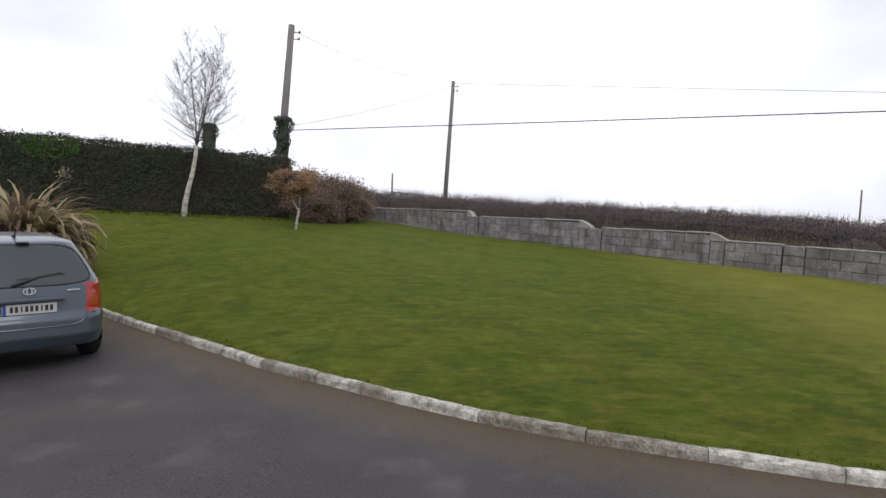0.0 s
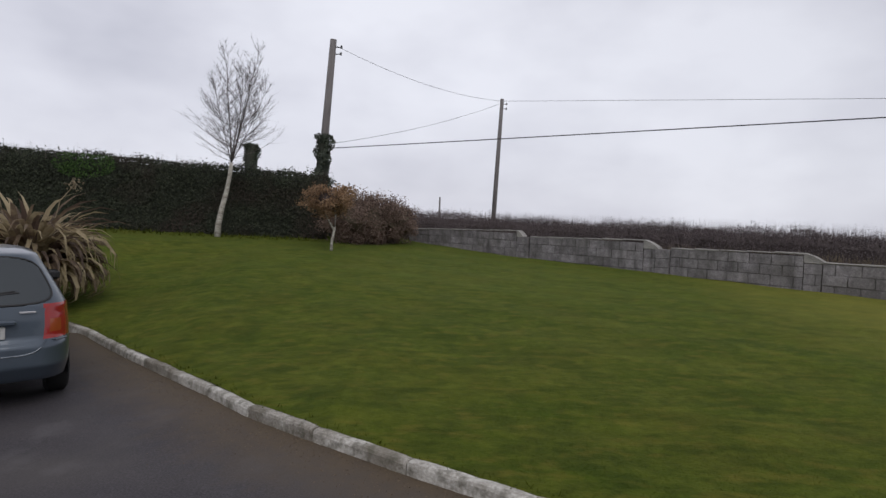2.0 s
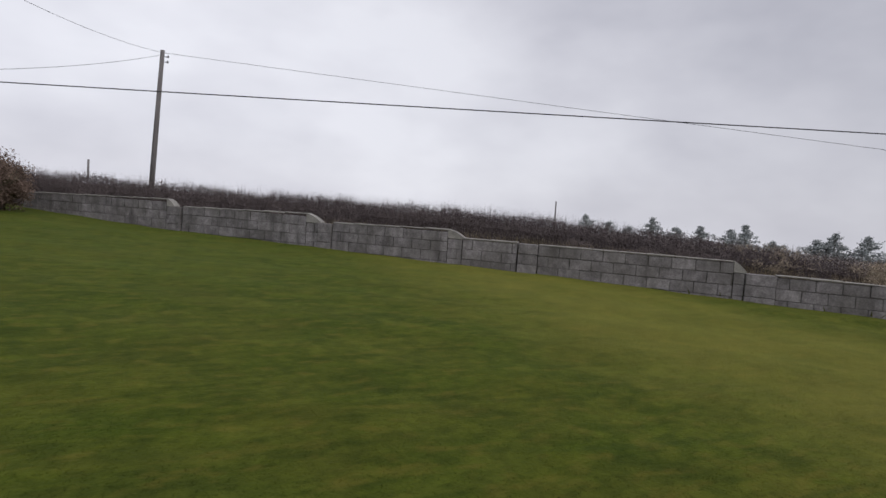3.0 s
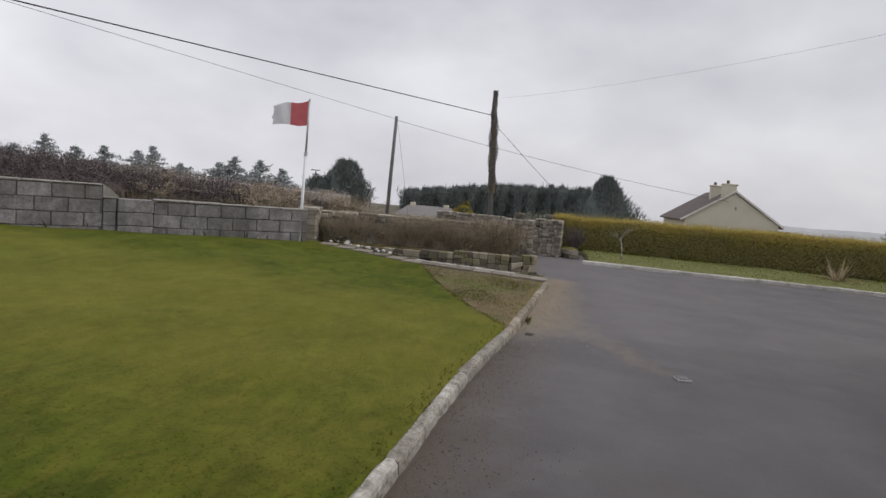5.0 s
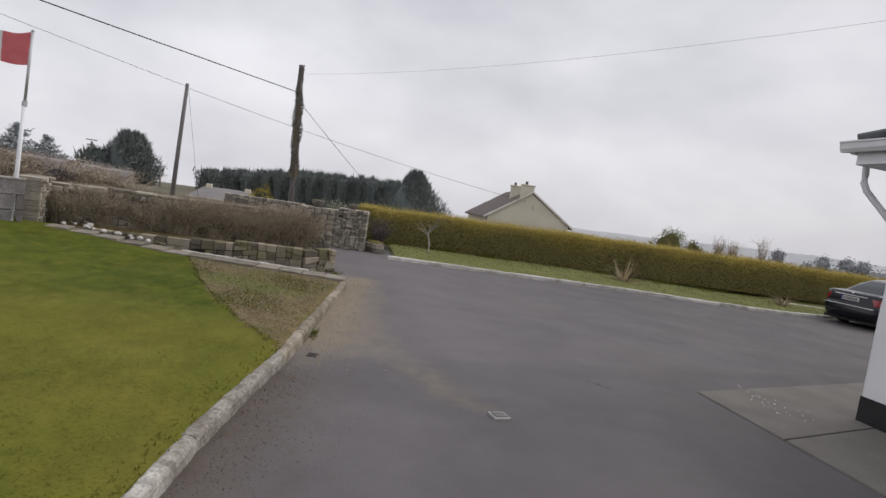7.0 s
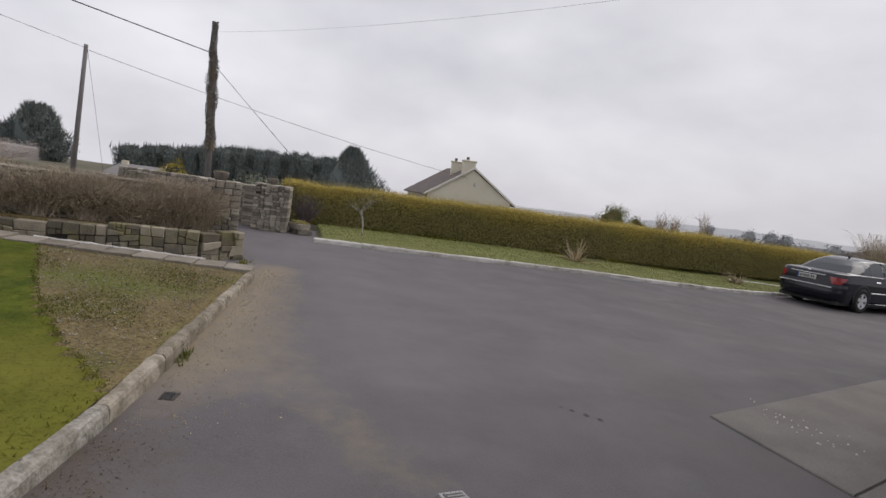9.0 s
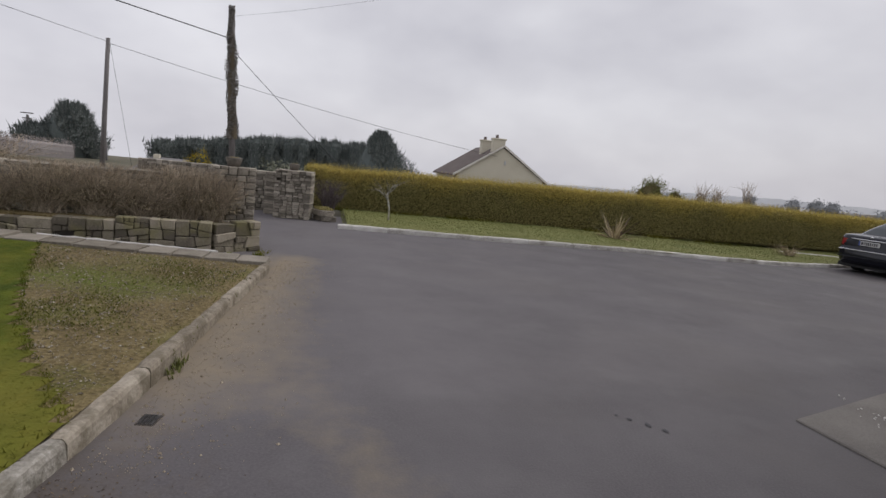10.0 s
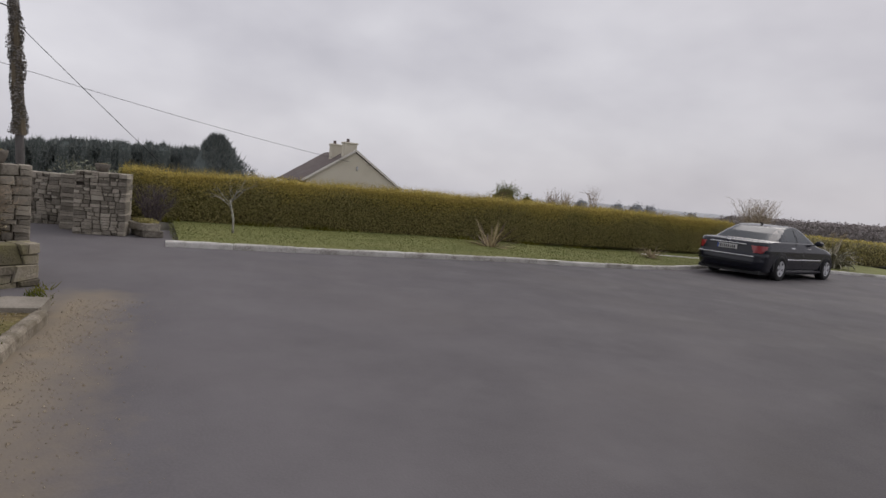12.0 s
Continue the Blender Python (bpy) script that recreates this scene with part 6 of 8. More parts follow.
def conifer(name, label, at, height, radius, count, shape, seed, size=0.5, trunk=0.1):
    """shape: 'dome', 'belt', 'cone' or 'pine'. Tufts of needles set in layered boughs round a trunk."""
    tr = thing(name, label, "tree", at)
    r = np.random.default_rng(seed)
    Geo().tube([(0, 0, -0.5), (0, 0, height * 0.5), (0, 0, height * 0.97)], [height * 0.03, height * 0.02, 0.02], 6).ob("trunk", BARK, tr)

    def girth(t):
        if shape == "dome":
            return np.where(t < 0.3, 0.75 + 0.8 * t, np.sqrt(np.clip(1 - ((t - 0.35) / 0.66) ** 2, 0, 1)))
        if shape == "belt":
            return np.where(t < 0.88, 1.0, np.clip((1.01 - t) / 0.13, 0, 1))
        if shape == "cone":
            return np.clip(1.02 - t, 0, 1) ** 0.68 * (0.8 + 0.2 * np.clip(t * 6, 0, 1))
        return np.clip(1.03 - t, 0, 1) ** 0.95 * (0.55 + 0.45 * np.abs(np.sin(t * 15 + seed)))
    t = r.uniform(trunk, 1.0, count)
    a = r.uniform(0, 2 * math.pi, count)
    lump = 0.84 + 0.2 * np.sin(a * 2 + seed + t * 5) + 0.12 * np.sin(a * 5 + t * 13 + seed) + 0.08 * np.sin(a * 9 - t * 23)
    rad = girth(t) * radius * lump * r.uniform(0.62, 1.04, count)
    if shape == "pine":
        rad = rad * np.where(r.random(count) < 0.25, 0.5, 1.0)
    c = np.stack([np.cos(a) * rad, np.sin(a) * rad, t * height], 1)
    nrm = np.stack([np.cos(a), np.sin(a), np.full(count, 0.5)], 1)
    k = count // 2
    pick = r.permutation(count)[:k]
    spike = c[pick] + np.stack([np.cos(a[pick]) * 0.5, np.sin(a[pick]) * 0.5, np.full(k, 1.0)], 1) * (size * r.uniform(0.7, 1.7, k))[:, None]
    crown = Geo().quads(leaf_quads(c, nrm, size * 0.8, size * 0.4, 0.6)).tris(sticks(c[pick], spike, size * 0.13))
    if shape == "belt":
        q = np.stack([r.normal(0, radius * 0.42, 9), r.normal(0, radius * 0.42, 9), np.full(9, height * 0.9)], 1)
        crown.tris(sticks(q, q + np.stack([r.normal(0, 0.06, 9), r.normal(0, 0.06, 9), height * 0.1 + r.uniform(-0.1, 0.75, 9)], 1), 0.13))
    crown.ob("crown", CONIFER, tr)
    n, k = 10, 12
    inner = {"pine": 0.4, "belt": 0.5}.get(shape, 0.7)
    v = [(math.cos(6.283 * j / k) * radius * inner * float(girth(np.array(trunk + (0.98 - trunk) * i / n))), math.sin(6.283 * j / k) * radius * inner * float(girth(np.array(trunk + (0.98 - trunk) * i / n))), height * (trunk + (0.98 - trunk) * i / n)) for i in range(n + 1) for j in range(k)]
    # solid core, its darker colour standing for shade among the boughs
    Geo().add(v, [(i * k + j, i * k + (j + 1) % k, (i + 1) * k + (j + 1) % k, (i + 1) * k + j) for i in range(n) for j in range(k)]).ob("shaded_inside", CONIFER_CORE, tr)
    return tr


def ragged_pine(name, label, at, height, radius, seed):
    """A wind-blown pine: tiers of spreading boughs hung with needle tufts."""
    tr = thing(name, label, "tree", at)
    r = np.random.default_rng(seed)
    Geo().tube([(0, 0, -0.5), (0.1, 0, height * 0.5), (0, 0, height * 0.98)], [height * 0.03, height * 0.02, 0.02], 6).ob("trunk", BARK, tr)
    boughs, tufts = Geo(), []
    lean = r.uniform(0, 6.28)
    for tier in np.linspace(0.16, 0.97, 10):
        for k in range(6):
            a = r.uniform(0, 2 * math.pi)
            ln = radius * (1.04 - tier) ** 0.95 * r.uniform(0.55, 1.12) * (1 + 0.25 * math.cos(a - lean))
            z = height * (tier + r.normal(0, 0.02))
            tip = np.array((math.cos(a) * ln, math.sin(a) * ln, z + ln * r.uniform(-0.05, 0.25)))
            boughs.tube([(0, 0, z), tuple(tip)], [0.05, 0.015], 4, False)
            n = int(16 + 22 * ln)
            f = r.uniform(0.15, 1.05, n)[:, None]
            tufts.append(np.array((0, 0, z)) * (1 - f) + tip * f + r.normal(0, 0.16, (n, 3)) * np.array((1, 1, 0.7)))
    tufts.append(np.stack([r.normal(0, 0.1, 30), r.normal(0, 0.1, 30), height * r.uniform(0.9, 1.03, 30)], 1))
    c = np.concatenate(tufts)
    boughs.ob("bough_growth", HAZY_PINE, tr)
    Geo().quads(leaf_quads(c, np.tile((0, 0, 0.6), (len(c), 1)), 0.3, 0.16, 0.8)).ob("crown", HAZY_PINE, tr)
    return tr


def ivy_sleeve(g, base, top, r0, r1, count, size, r):
    """Ivy leaves round a pole, thick and uneven."""
    base, top = np.asarray(base, float), np.asarray(top, float)
    t = r.uniform(0, 1, count)
    a = r.uniform(0, 2 * math.pi, count)
    rad = (r0 + (r1 - r0) * t) * (0.75 + 0.35 * np.sin(t * 23 + a) * 0.5 + 0.25 * np.sin(t * 9 - a * 2)) * r.uniform(0.7, 1.1, count)
    c = base + (top - base) * t[:, None] + np.stack([np.cos(a) * rad, np.sin(a) * rad, np.zeros(count)], 1)
    nrm = np.stack([np.cos(a), np.sin(a), np.full(count, 0.3)], 1)
    g.quads(leaf_quads(c, nrm, size, size * 0.8, 0.5))


def utility_pole(name, label, base, top, radius, ivy=None, fittings=True):
    p = thing(name, label, "pole", base)
    d = np.asarray(top, float) - np.asarray(base, float)
    Geo().tube([(0, 0, -0.4), tuple(d * 0.5), tuple(d)], [radius * 1.15, radius, radius * 0.8], 12).ob("shaft", POLE_WOOD, p, "", True)
    if fittings:
        for n, z in enumerate((0.3, 0.55)):
            q = d * (1 - z / np.linalg.norm(d))
            g = Geo().tube([tuple(q), tuple(q + np.array((radius * 2.2, 0, 0.02)))], 0.018, 6)
            g.tube([tuple(q + np.array((radius * 2.2, 0, -0.02))), tuple(q + np.array((radius * 2.2, 0, 0.09)))], [0.04, 0.028], 8)
            g.ob("insulator", PLASTIC, p)
    if ivy:
        z0, z1, r0, r1, count, size, mat = ivy
        g = Geo()
        ln = np.linalg.norm(d)
        ivy_sleeve(g, d * z0 / ln, d * z1 / ln, r0, r1, count, size, np.random.default_rng(int(z1 * 10)))
        g.ob("ivy", mat, p, "thick ivy growth")
        c = Geo().tube([tuple(d * z0 / ln), tuple(d * (z0 + z1) / 2 / ln), tuple(d * z1 * 0.99 / ln)], [r0 * 0.62, (r0 + r1) * 0.31, r1 * 0.5], 10)
        # core coloured as the shade under the ivy
        c.ob("ivy_core", HEDGE_CORE if mat == IVY_LEAF else SHRUB_CORE, p)
    return p


def wire(label, a, b, sag, radius=0.012):
    a, b = Vector(a), Vector(b)
    g = Geo()
    pts = [tuple(a.lerp(b, t) - Vector((0, 0, sag * 4 * t * (1 - t)))) for t in np.linspace(0, 1, 25)]
    g.tube(pts, radius, 5, False)
    o = g.ob("overhead_wire", CABLE)
    return tagged(o, label, "wire")


def flagpole(at, top):
    f = thing("flagpole", "white metal flagpole flying a red and white flag on the lawn", "flagpole", at)
    d = np.asarray(top, float) - np.asarray(at, float)
    lower = Geo().tube([(0, 0, -0.2), tuple(d * 0.62)], [0.03, 0.028], 10)
    lower.ob("lower_pole", UPVC, f, "", True)
    Geo().tube([tuple(d * 0.62), tuple(d)], [0.021, 0.018], 10).ob("upper_pole", GALV, f, "", True)
    Geo().tube([tuple(d * 0.61), tuple(d * 0.635)], 0.036, 10).ob("collar", GALV, f)
    Geo().tube([tuple(d), tuple(d * 1.008)], [0.026, 0.012], 8).ob("finial", GALV, f)
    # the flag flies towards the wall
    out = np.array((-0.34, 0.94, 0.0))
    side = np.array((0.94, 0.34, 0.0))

    def cloth(u0, u1, ragged):
        n, m = 14, 12
        v = []
        for i in range(n + 1):
            u = u0 + (u1 - u0) * i / n
            for j in range(m + 1):
                w = j / m
                p = d * 0.995 + out * (0.02 + 0.68 * u) + side * (0.05 * math.sin(u * 9 + w * 2) * (0.3 + u)) - np.array((0, 0, 0.48 * w * (1 - 0.22 * u) + 0.16 * u + 0.02 * math.sin(u * 7)))
                if ragged and i == n:
                    p = p - out * 0.05 * abs(math.sin(j * 2.7)) - np.array((0, 0, 0.02 * math.sin(j * 4)))
                v.append(tuple(p))
        k = m + 1
        front = [(i * k + j, (i + 1) * k + j, (i + 1) * k + j + 1, i * k + j + 1) for i in range(n) for j in range(m)]
        return Geo().add(v, front)
    cloth(0.0, 0.48, False).ob("red_half", FLAG_RED, f, "faded red half of the flag", True)
    cloth(0.48, 1.0, True).ob("white_half", FLAG_WHITE, f, "frayed white half of the flag", True)
    return f


def gable_house():
    """The neighbour's bungalow, gable end towards the drive."""
    h = thing("neighbour_house", "cream bungalow gable with two chimneys beyond the hedge", "house", (44.2, -8.7, 0), 0.0)
    h.matrix_world = Matrix.Translation((44.2, -8.7, -1.36)) @ Matrix.Rotation(radians(-1), 4, "Z")
    # local x runs along the ridge, local y across the gable
    W, eave, apex, L = 2.9, 2.62, 4.5, 8.0
    g = Geo()
    v = [(x, y, z) for x in (0.0, L) for y, z in ((-W, -1), (W, -1), (W, eave), (0, apex), (-W, eave))]
    g.add(v, [(0, 1, 2, 3, 4), (9, 8, 7, 6, 5), (1, 6, 7, 2), (0, 4, 9, 5)])
    g.ob("wall", CREAM, h)
    for s in (-1, 1):
        r = Geo()
        a, b = np.array((0, s * (W + 0.3), eave - 0.2)), np.array((0, 0, apex + 0.06))
        v = [(x, *(p[1:])) for x in (-0.12, L + 0.12) for p in (a, b)]
        v += [(x, y, z + 0.1) for x, y, z in v]
        r.add(v, [(0, 1, 3, 2), (4, 6, 7, 5), (0, 4, 5, 1), (2, 3, 7, 6), (0, 2, 6, 4), (1, 5, 7, 3)])
        r.ob("roof", SLATE, h)
        bge = Geo()
        v = [(-0.16, *a[1:]), (-0.16, *b[1:]), (-0.16, b[1], b[2] + 0.14), (-0.16, a[1], a[2] + 0.14)]
        v += [(-0.12, y, z) for _, y, z in v]
        bge.add(v, [(0, 1, 2, 3), (7, 6, 5, 4), (0, 4, 5, 1), (2, 6, 7, 3), (1, 5, 6, 2), (0, 3, 7, 4)])
        bge.ob("barge_board", BARGE, h)
    for x, y, w, top in ((0.45, 0.28, 0.8, 5.02), (2.6, 0.55, 0.75, 4.95)):
        c = Geo().box((x, y, (apex - 0.6 + top) / 2), (0.6, w, top - apex + 0.6), 0, 0.02)
        c.box((x, y, top + 0.03), (0.7, w + 0.12, 0.1), 0, 0.02)
        ch = c.ob("chimney", CREAM, h)
        Geo().tube([(x, y + 0.12, top + 0.05), (x, y + 0.12, top + 0.3)], [0.11, 0.09], 8).ob("chimney_pot", SLATE, ch)
    lean = Geo().box((2.0, -W - 1.1, 0.55), (5.0, 2.0, 3.1), 0)
    lean.ob("annexe_wall", CREAM, h)
    Geo().box((2.0, -W - 1.15, 2.16), (5.3, 2.4, 0.12), 0, 0.03).ob("annexe_roof", SLATE, h)
    Geo().box((-0.05, -0.18, 3.55), (0.1, 0.1, 0.25), 0, 0.02).ob("cable_bracket", GALV, h)
    return h


def far_bungalow():
    h = thing("far_bungalow", "grey-roofed bungalow with two white chimneys far off", "house", (63, 15.2, -3.3))
    Geo().box((0, 0, 0.9), (7, 5.2, 2.6)).ob("wall", CREAM, h)
    g = Geo()
    g.add([(-3.6, -2.9, 2.1), (3.6, -2.9, 2.1), (3.6, 2.9, 2.1), (-3.6, 2.9, 2.1), (0, -2.2, 3.15), (0, 2.2, 3.15)], [(0, 3, 5, 4), (1, 4, 5, 2), (0, 4, 1), (2, 5, 3), (0, 1, 2, 3)])
    # roof borrows the far wood's colour, which has haze in it
    g.ob("roof", WOODLAND, h, "grey slate roof paled by haze")
    for y in (-1.75, 1.75):
        Geo().box((-0.2, y, 3.1), (0.5, 0.5, 0.6), 0, 0.03).ob("chimney", CREAM, h)
    return h

# ---------------------------------------------------------------- buildings, cars and poles in place
house()
footpath()
hatchback()
saloon()
gable_house()
far_bungalow()
utility_pole("utility_pole", "tall brown utility pole wrapped in ivy behind the hedge", (-6.15, 25.3, 0.9), (-5.55, 24.6, 8.38), 0.15, (1.2, 4.0, 0.42, 0.34, 3600, 0.1, IVY_LEAF))
utility_pole("utility_pole", "slim grey utility pole standing in the field", (1.3, 35.8, 0.6), (1.5, 35.3, 8.62), 0.12)
utility_pole("utility_pole", "slim grey utility pole with stay wire beyond the wall", (36.05, 12.45, -1.0), (35.8, 12.25, 5.55), 0.105)
utility_pole("utility_pole", "tall utility pole covered in dry ivy stems beside the gate", (28.1, 5.6, -0.6), (27.5, 5.9, 5.88), 0.1, (2.3, 6.55, 0.25, 0.13, 5200, 0.06, DRY_IVY), False)
utility_pole("utility_pole", "distant thin utility pole", (-2.6, 61.2, 0.0), (-2.65, 61.4, 4.2), 0.1, None, False)
utility_pole("utility_pole", "distant thin utility pole", (46.9, 61.5, -1.0), (46.8, 61.5, 4.75), 0.1, None, False)
far_pole = utility_pole("utility_pole", "distant utility pole with crossarms beside the round tree", (83.9, 36.2, -2.5), (84.0, 36.3, 2.6), 0.16, None, False)
Geo().box((0, 0.1, 5.3), (0.12, 1.3, 0.12)).box((0, 0.1, 4.7), (0.12, 1.0, 0.12)).ob("crossarm", POLE_WOOD, far_pole)
utility_pole("utility_pole", "distant thin utility pole", (84.5, 28.0, -2.5), (84.5, 28.1, 0.4), 0.12, None, False)
stump = thing("ivy_stump", "cut tree stump smothered in dark ivy behind the hedge", "tree stump", (-10.0, 28.7, 0.9))
g = Geo()
ivy_sleeve(g, (0, 0, 0.6), (0, 0, 3.95), 0.38, 0.34, 3200, 0.11, np.random.default_rng(4))
g.ob("ivy", IVY_LEAF, stump)
Geo().tube([(0, 0, -0.1), (0, 0, 3.9)], [0.3, 0.26], 10).ob("trunk", HEDGE_CORE, stump)
wire("black overhead cable between the ivy-clad poles", (-5.9, 25.1, 4.35), (27.6, 5.95, 4.92), 0.02, 0.016)
wire("thin overhead wire between the poles", (-5.57, 24.62, 8.2), (1.5, 35.3, 8.5), 0.4, 0.008)
wire("thin overhead wire between the poles", (-5.85, 25.0, 4.5), (1.5, 35.3, 8.4), 0.25, 0.008)
wire("thin overhead wire between the poles", (1.5, 35.3, 8.5), (35.8, 12.25, 5.4), 0.02, 0.009)
wire("thin overhead wire to the neighbouring house", (35.8, 12.25, 5.35), (44.1, -8.3, 2.55), 0.25, 0.01)
wire("stay wire from the pole to the ground", (27.6, 5.85, 4.6), (28.6, 1.9, 1.0), 0.02, 0.009)
wire("stay wire hanging beside the pole", (35.8, 12.15, 5.2), (35.7, 11.0, -0.4), 0.0, 0.007)
wire("service cable from the pole to the house", (27.5, 5.85, 5.6), tuple(plan(1.1, 6.6)) + (6.3,), 0.45, 0.0025)
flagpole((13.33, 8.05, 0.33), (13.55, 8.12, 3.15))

# ---------------------------------------------------------------- hedges, trees and shrubs
hedge("tall_hedge", "tall dark evergreen hedge along the lawn", [(-30, 16.4), (-16.6, 19.3), (-5.0, 21.75)], [3.95, 3.52, 3.08], [0.95, 1.0, 0.88], 1.3, DARK_LEAF, DARK_LEAF, HEDGE_CORE, 90000, 0.075, 0.2, 0.2, 900, BROWN_TWIG,
      lambda m: ((np.hypot((m[:, 0] + 12.2) / 0.9, (m[:, 2] - 3.05) / 0.45) < 1) | (m[:, 0] > 99)) & (rng.random(len(m)) < 0.8))
bush("beech_bush", "clipped copper beech bush with brown winter leaves", (-3.75, 21.3, 0.9), (1.2, 1.0, 0.95), 20000, 0.075, BEECH_LEAF, SHRUB_CORE, 6, 300, BROWN_TWIG, 0.0, "bush", 0.8)
bush("beech_bush", "copper beech bush with russet winter leaves beside the wall", (-2.75, 21.9, 0.9), (0.8, 0.9, 0.88), 13000, 0.075, BEECH_LEAF, SHRUB_CORE, 8, 200, BROWN_TWIG, 0.0, "bush", 0.8)
bush("ivy_bush", "dark ivy bush at the foot of the pole", (-5.6, 23.4, 0.8), (1.2, 1.2, 1.35), 4500, 0.12, IVY_LEAF, HEDGE_CORE, 16)
birch_tree((-7.95, 20.15, 0.9))
bronze_tree((-4.05, 18.45, 0.75))
flax("flax_plant", "large striped flax clump with arching bronze leaves by the kerb", (-7.95, 12.1, 0.3), 1.15, 1.92, 800, 31, 0.078, 1.5, 2)
flax("spiky_plant", "small bronze spiky plant on the verge before the hedge", (20.8, -5.1, 0.06), 0.4, 0.8, 80, 41, 0.026, 0.15, 0, FLAX_LEAF, 1.4)
flax("spiky_plant", "small pale spiky plant on the verge before the hedge", (21.1, -10.75, 0.0), 0.35, 0.5, 50, 42, 0.024, 0.3, 0, STRAW, 1.0)
flax("flax_plant", "greyish flax clump beyond the parked saloon", (21.3, -19.6, -0.1), 0.75, 1.3, 170, 43, 0.035, 1.0, 2, GREY_FLAX)
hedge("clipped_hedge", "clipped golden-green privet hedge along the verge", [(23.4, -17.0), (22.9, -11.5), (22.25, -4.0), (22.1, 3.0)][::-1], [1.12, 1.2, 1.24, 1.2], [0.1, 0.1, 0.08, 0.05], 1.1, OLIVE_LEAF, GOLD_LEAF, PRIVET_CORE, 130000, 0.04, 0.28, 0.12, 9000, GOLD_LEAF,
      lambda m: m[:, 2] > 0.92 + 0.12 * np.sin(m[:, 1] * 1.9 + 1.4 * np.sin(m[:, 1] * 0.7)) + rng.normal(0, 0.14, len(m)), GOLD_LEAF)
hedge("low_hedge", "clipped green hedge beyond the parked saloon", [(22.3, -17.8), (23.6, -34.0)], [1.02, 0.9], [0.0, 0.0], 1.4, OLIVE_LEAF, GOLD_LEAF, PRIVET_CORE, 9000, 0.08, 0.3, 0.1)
sapling = thing("bare_sapling", "small bare pale-stemmed tree on the verge", "tree", (20.35, 0.98, 0.1))
g = Geo()
g.tube([(0, 0, -0.05), (0.02, 0.0, 0.25), (0.0, 0.06, 0.5), (0.0, 0.08, 0.62)], [0.026, 0.022, 0.019, 0.017], 7)
sap_rng = np.random.default_rng(15)
for k in range(8):
    a = k * 0.8
    branching(g, (0, 0.07, 0.45 + 0.025 * k), (0.25 * math.cos(a), 0.9 * math.sin(a), 0.75), 0.29, 0.009, 2, 0.8, 0.65, sap_rng, 0.0, (2, 2), 0.15)
g.ob("trunk", BIRCH, sapling, "pale bark", True)
for n, (x, y, rx, ry, h, stems) in enumerate([(14.3, 7.8, 0.28, 0.4, 0.6, 100), (14.5, 7.35, 0.3, 0.55, 0.68, 120), (14.66, 6.7, 0.3, 0.6, 0.7, 130), (14.76, 6.1, 0.32, 0.6, 0.74, 140), (14.86, 5.5, 0.34, 0.65, 0.74, 150), (14.93, 4.95, 0.34, 0.6, 0.8, 150), (15.02, 4.45, 0.3, 0.5, 0.8, 140), (15.1, 4.05, 0.26, 0.4, 0.76, 110)]):
    b = twiggy_shrub("bare_shrub", "brown twiggy shrub with withered leaves before the stone wall", (x + 0.1, y, 0.33), (rx * 0.8, ry, h * (0.76 + 0.16 * math.sin(n * 2.2))), int(stems * 2.2), DRY_TWIG, 50 + n, "shrub", 3, 0.0055)
    leafy_crown(b, (0, 0, h * (0.36 + 0.08 * math.sin(n * 2.2))), (rx * 0.8, ry * 0.95, h * 0.42), 3000, 0.024, SHRUB_LEAF, SHRUB_CORE, 0.0, 0.3, "withered_leaves", 30 + n, 0.5, 0.14)
bush("silver_shrub", "pale green shrub behind the gate wall", (23.0, 3.6, 0.1), (0.8, 0.8, 0.62), 2600, 0.07, SILVER_LEAF, HEDGE_CORE, 19)
bush("gorse_bush", "bright yellow gorse bush beyond the wall", (29.4, 7.0, 0.1), (0.5, 0.5, 0.6), 3200, 0.05, GORSE, HEDGE_CORE, 23, 0, None, 0.0)
twiggy_shrub("bare_shrub", "bare shrub beside the gate pier", (20.5, 2.4, 0.05), (0.35, 0.35, 0.75), 60, BROWN_TWIG, 71)
twiggy_shrub("bare_bush", "large bare many-stemmed bush beyond the hedge", (27.2, -23.25, 0.2), (0.85, 0.85, 2.0), 130, DRY_TWIG, 72, "bush")
bush("round_bush", "round dark green bush beyond the hedge", (38.4, -16.1, 0.0), (1.1, 1.1, 1.2), 6000, 0.09, VERGE, PRIVET_CORE, 24)
bush("round_bush", "small dark green bush beyond the hedge", (37.7, -17.4, 0.0), (0.6, 0.6, 0.95), 3000, 0.09, VERGE, PRIVET_CORE, 25)
for n, (x, y, h) in enumerate([(37, -18.5, 1.8), (36.5, -19.0, 1.7), (36, -20.7, 2.0), (37.5, -18.9, 1.6), (37.0, -19.6, 1.6)]):
    twiggy_shrub("bare_sapling", "thin leafless sapling beyond the hedge", (x, y, 0.3), (0.4, 0.4, h), 22, DRY_TWIG, 80 + n, "tree", 2, 0.02)

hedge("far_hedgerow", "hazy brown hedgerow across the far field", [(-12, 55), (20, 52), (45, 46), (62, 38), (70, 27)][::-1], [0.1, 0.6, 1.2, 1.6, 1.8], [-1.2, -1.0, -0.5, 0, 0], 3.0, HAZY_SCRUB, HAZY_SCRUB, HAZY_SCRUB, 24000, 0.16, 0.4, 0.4)

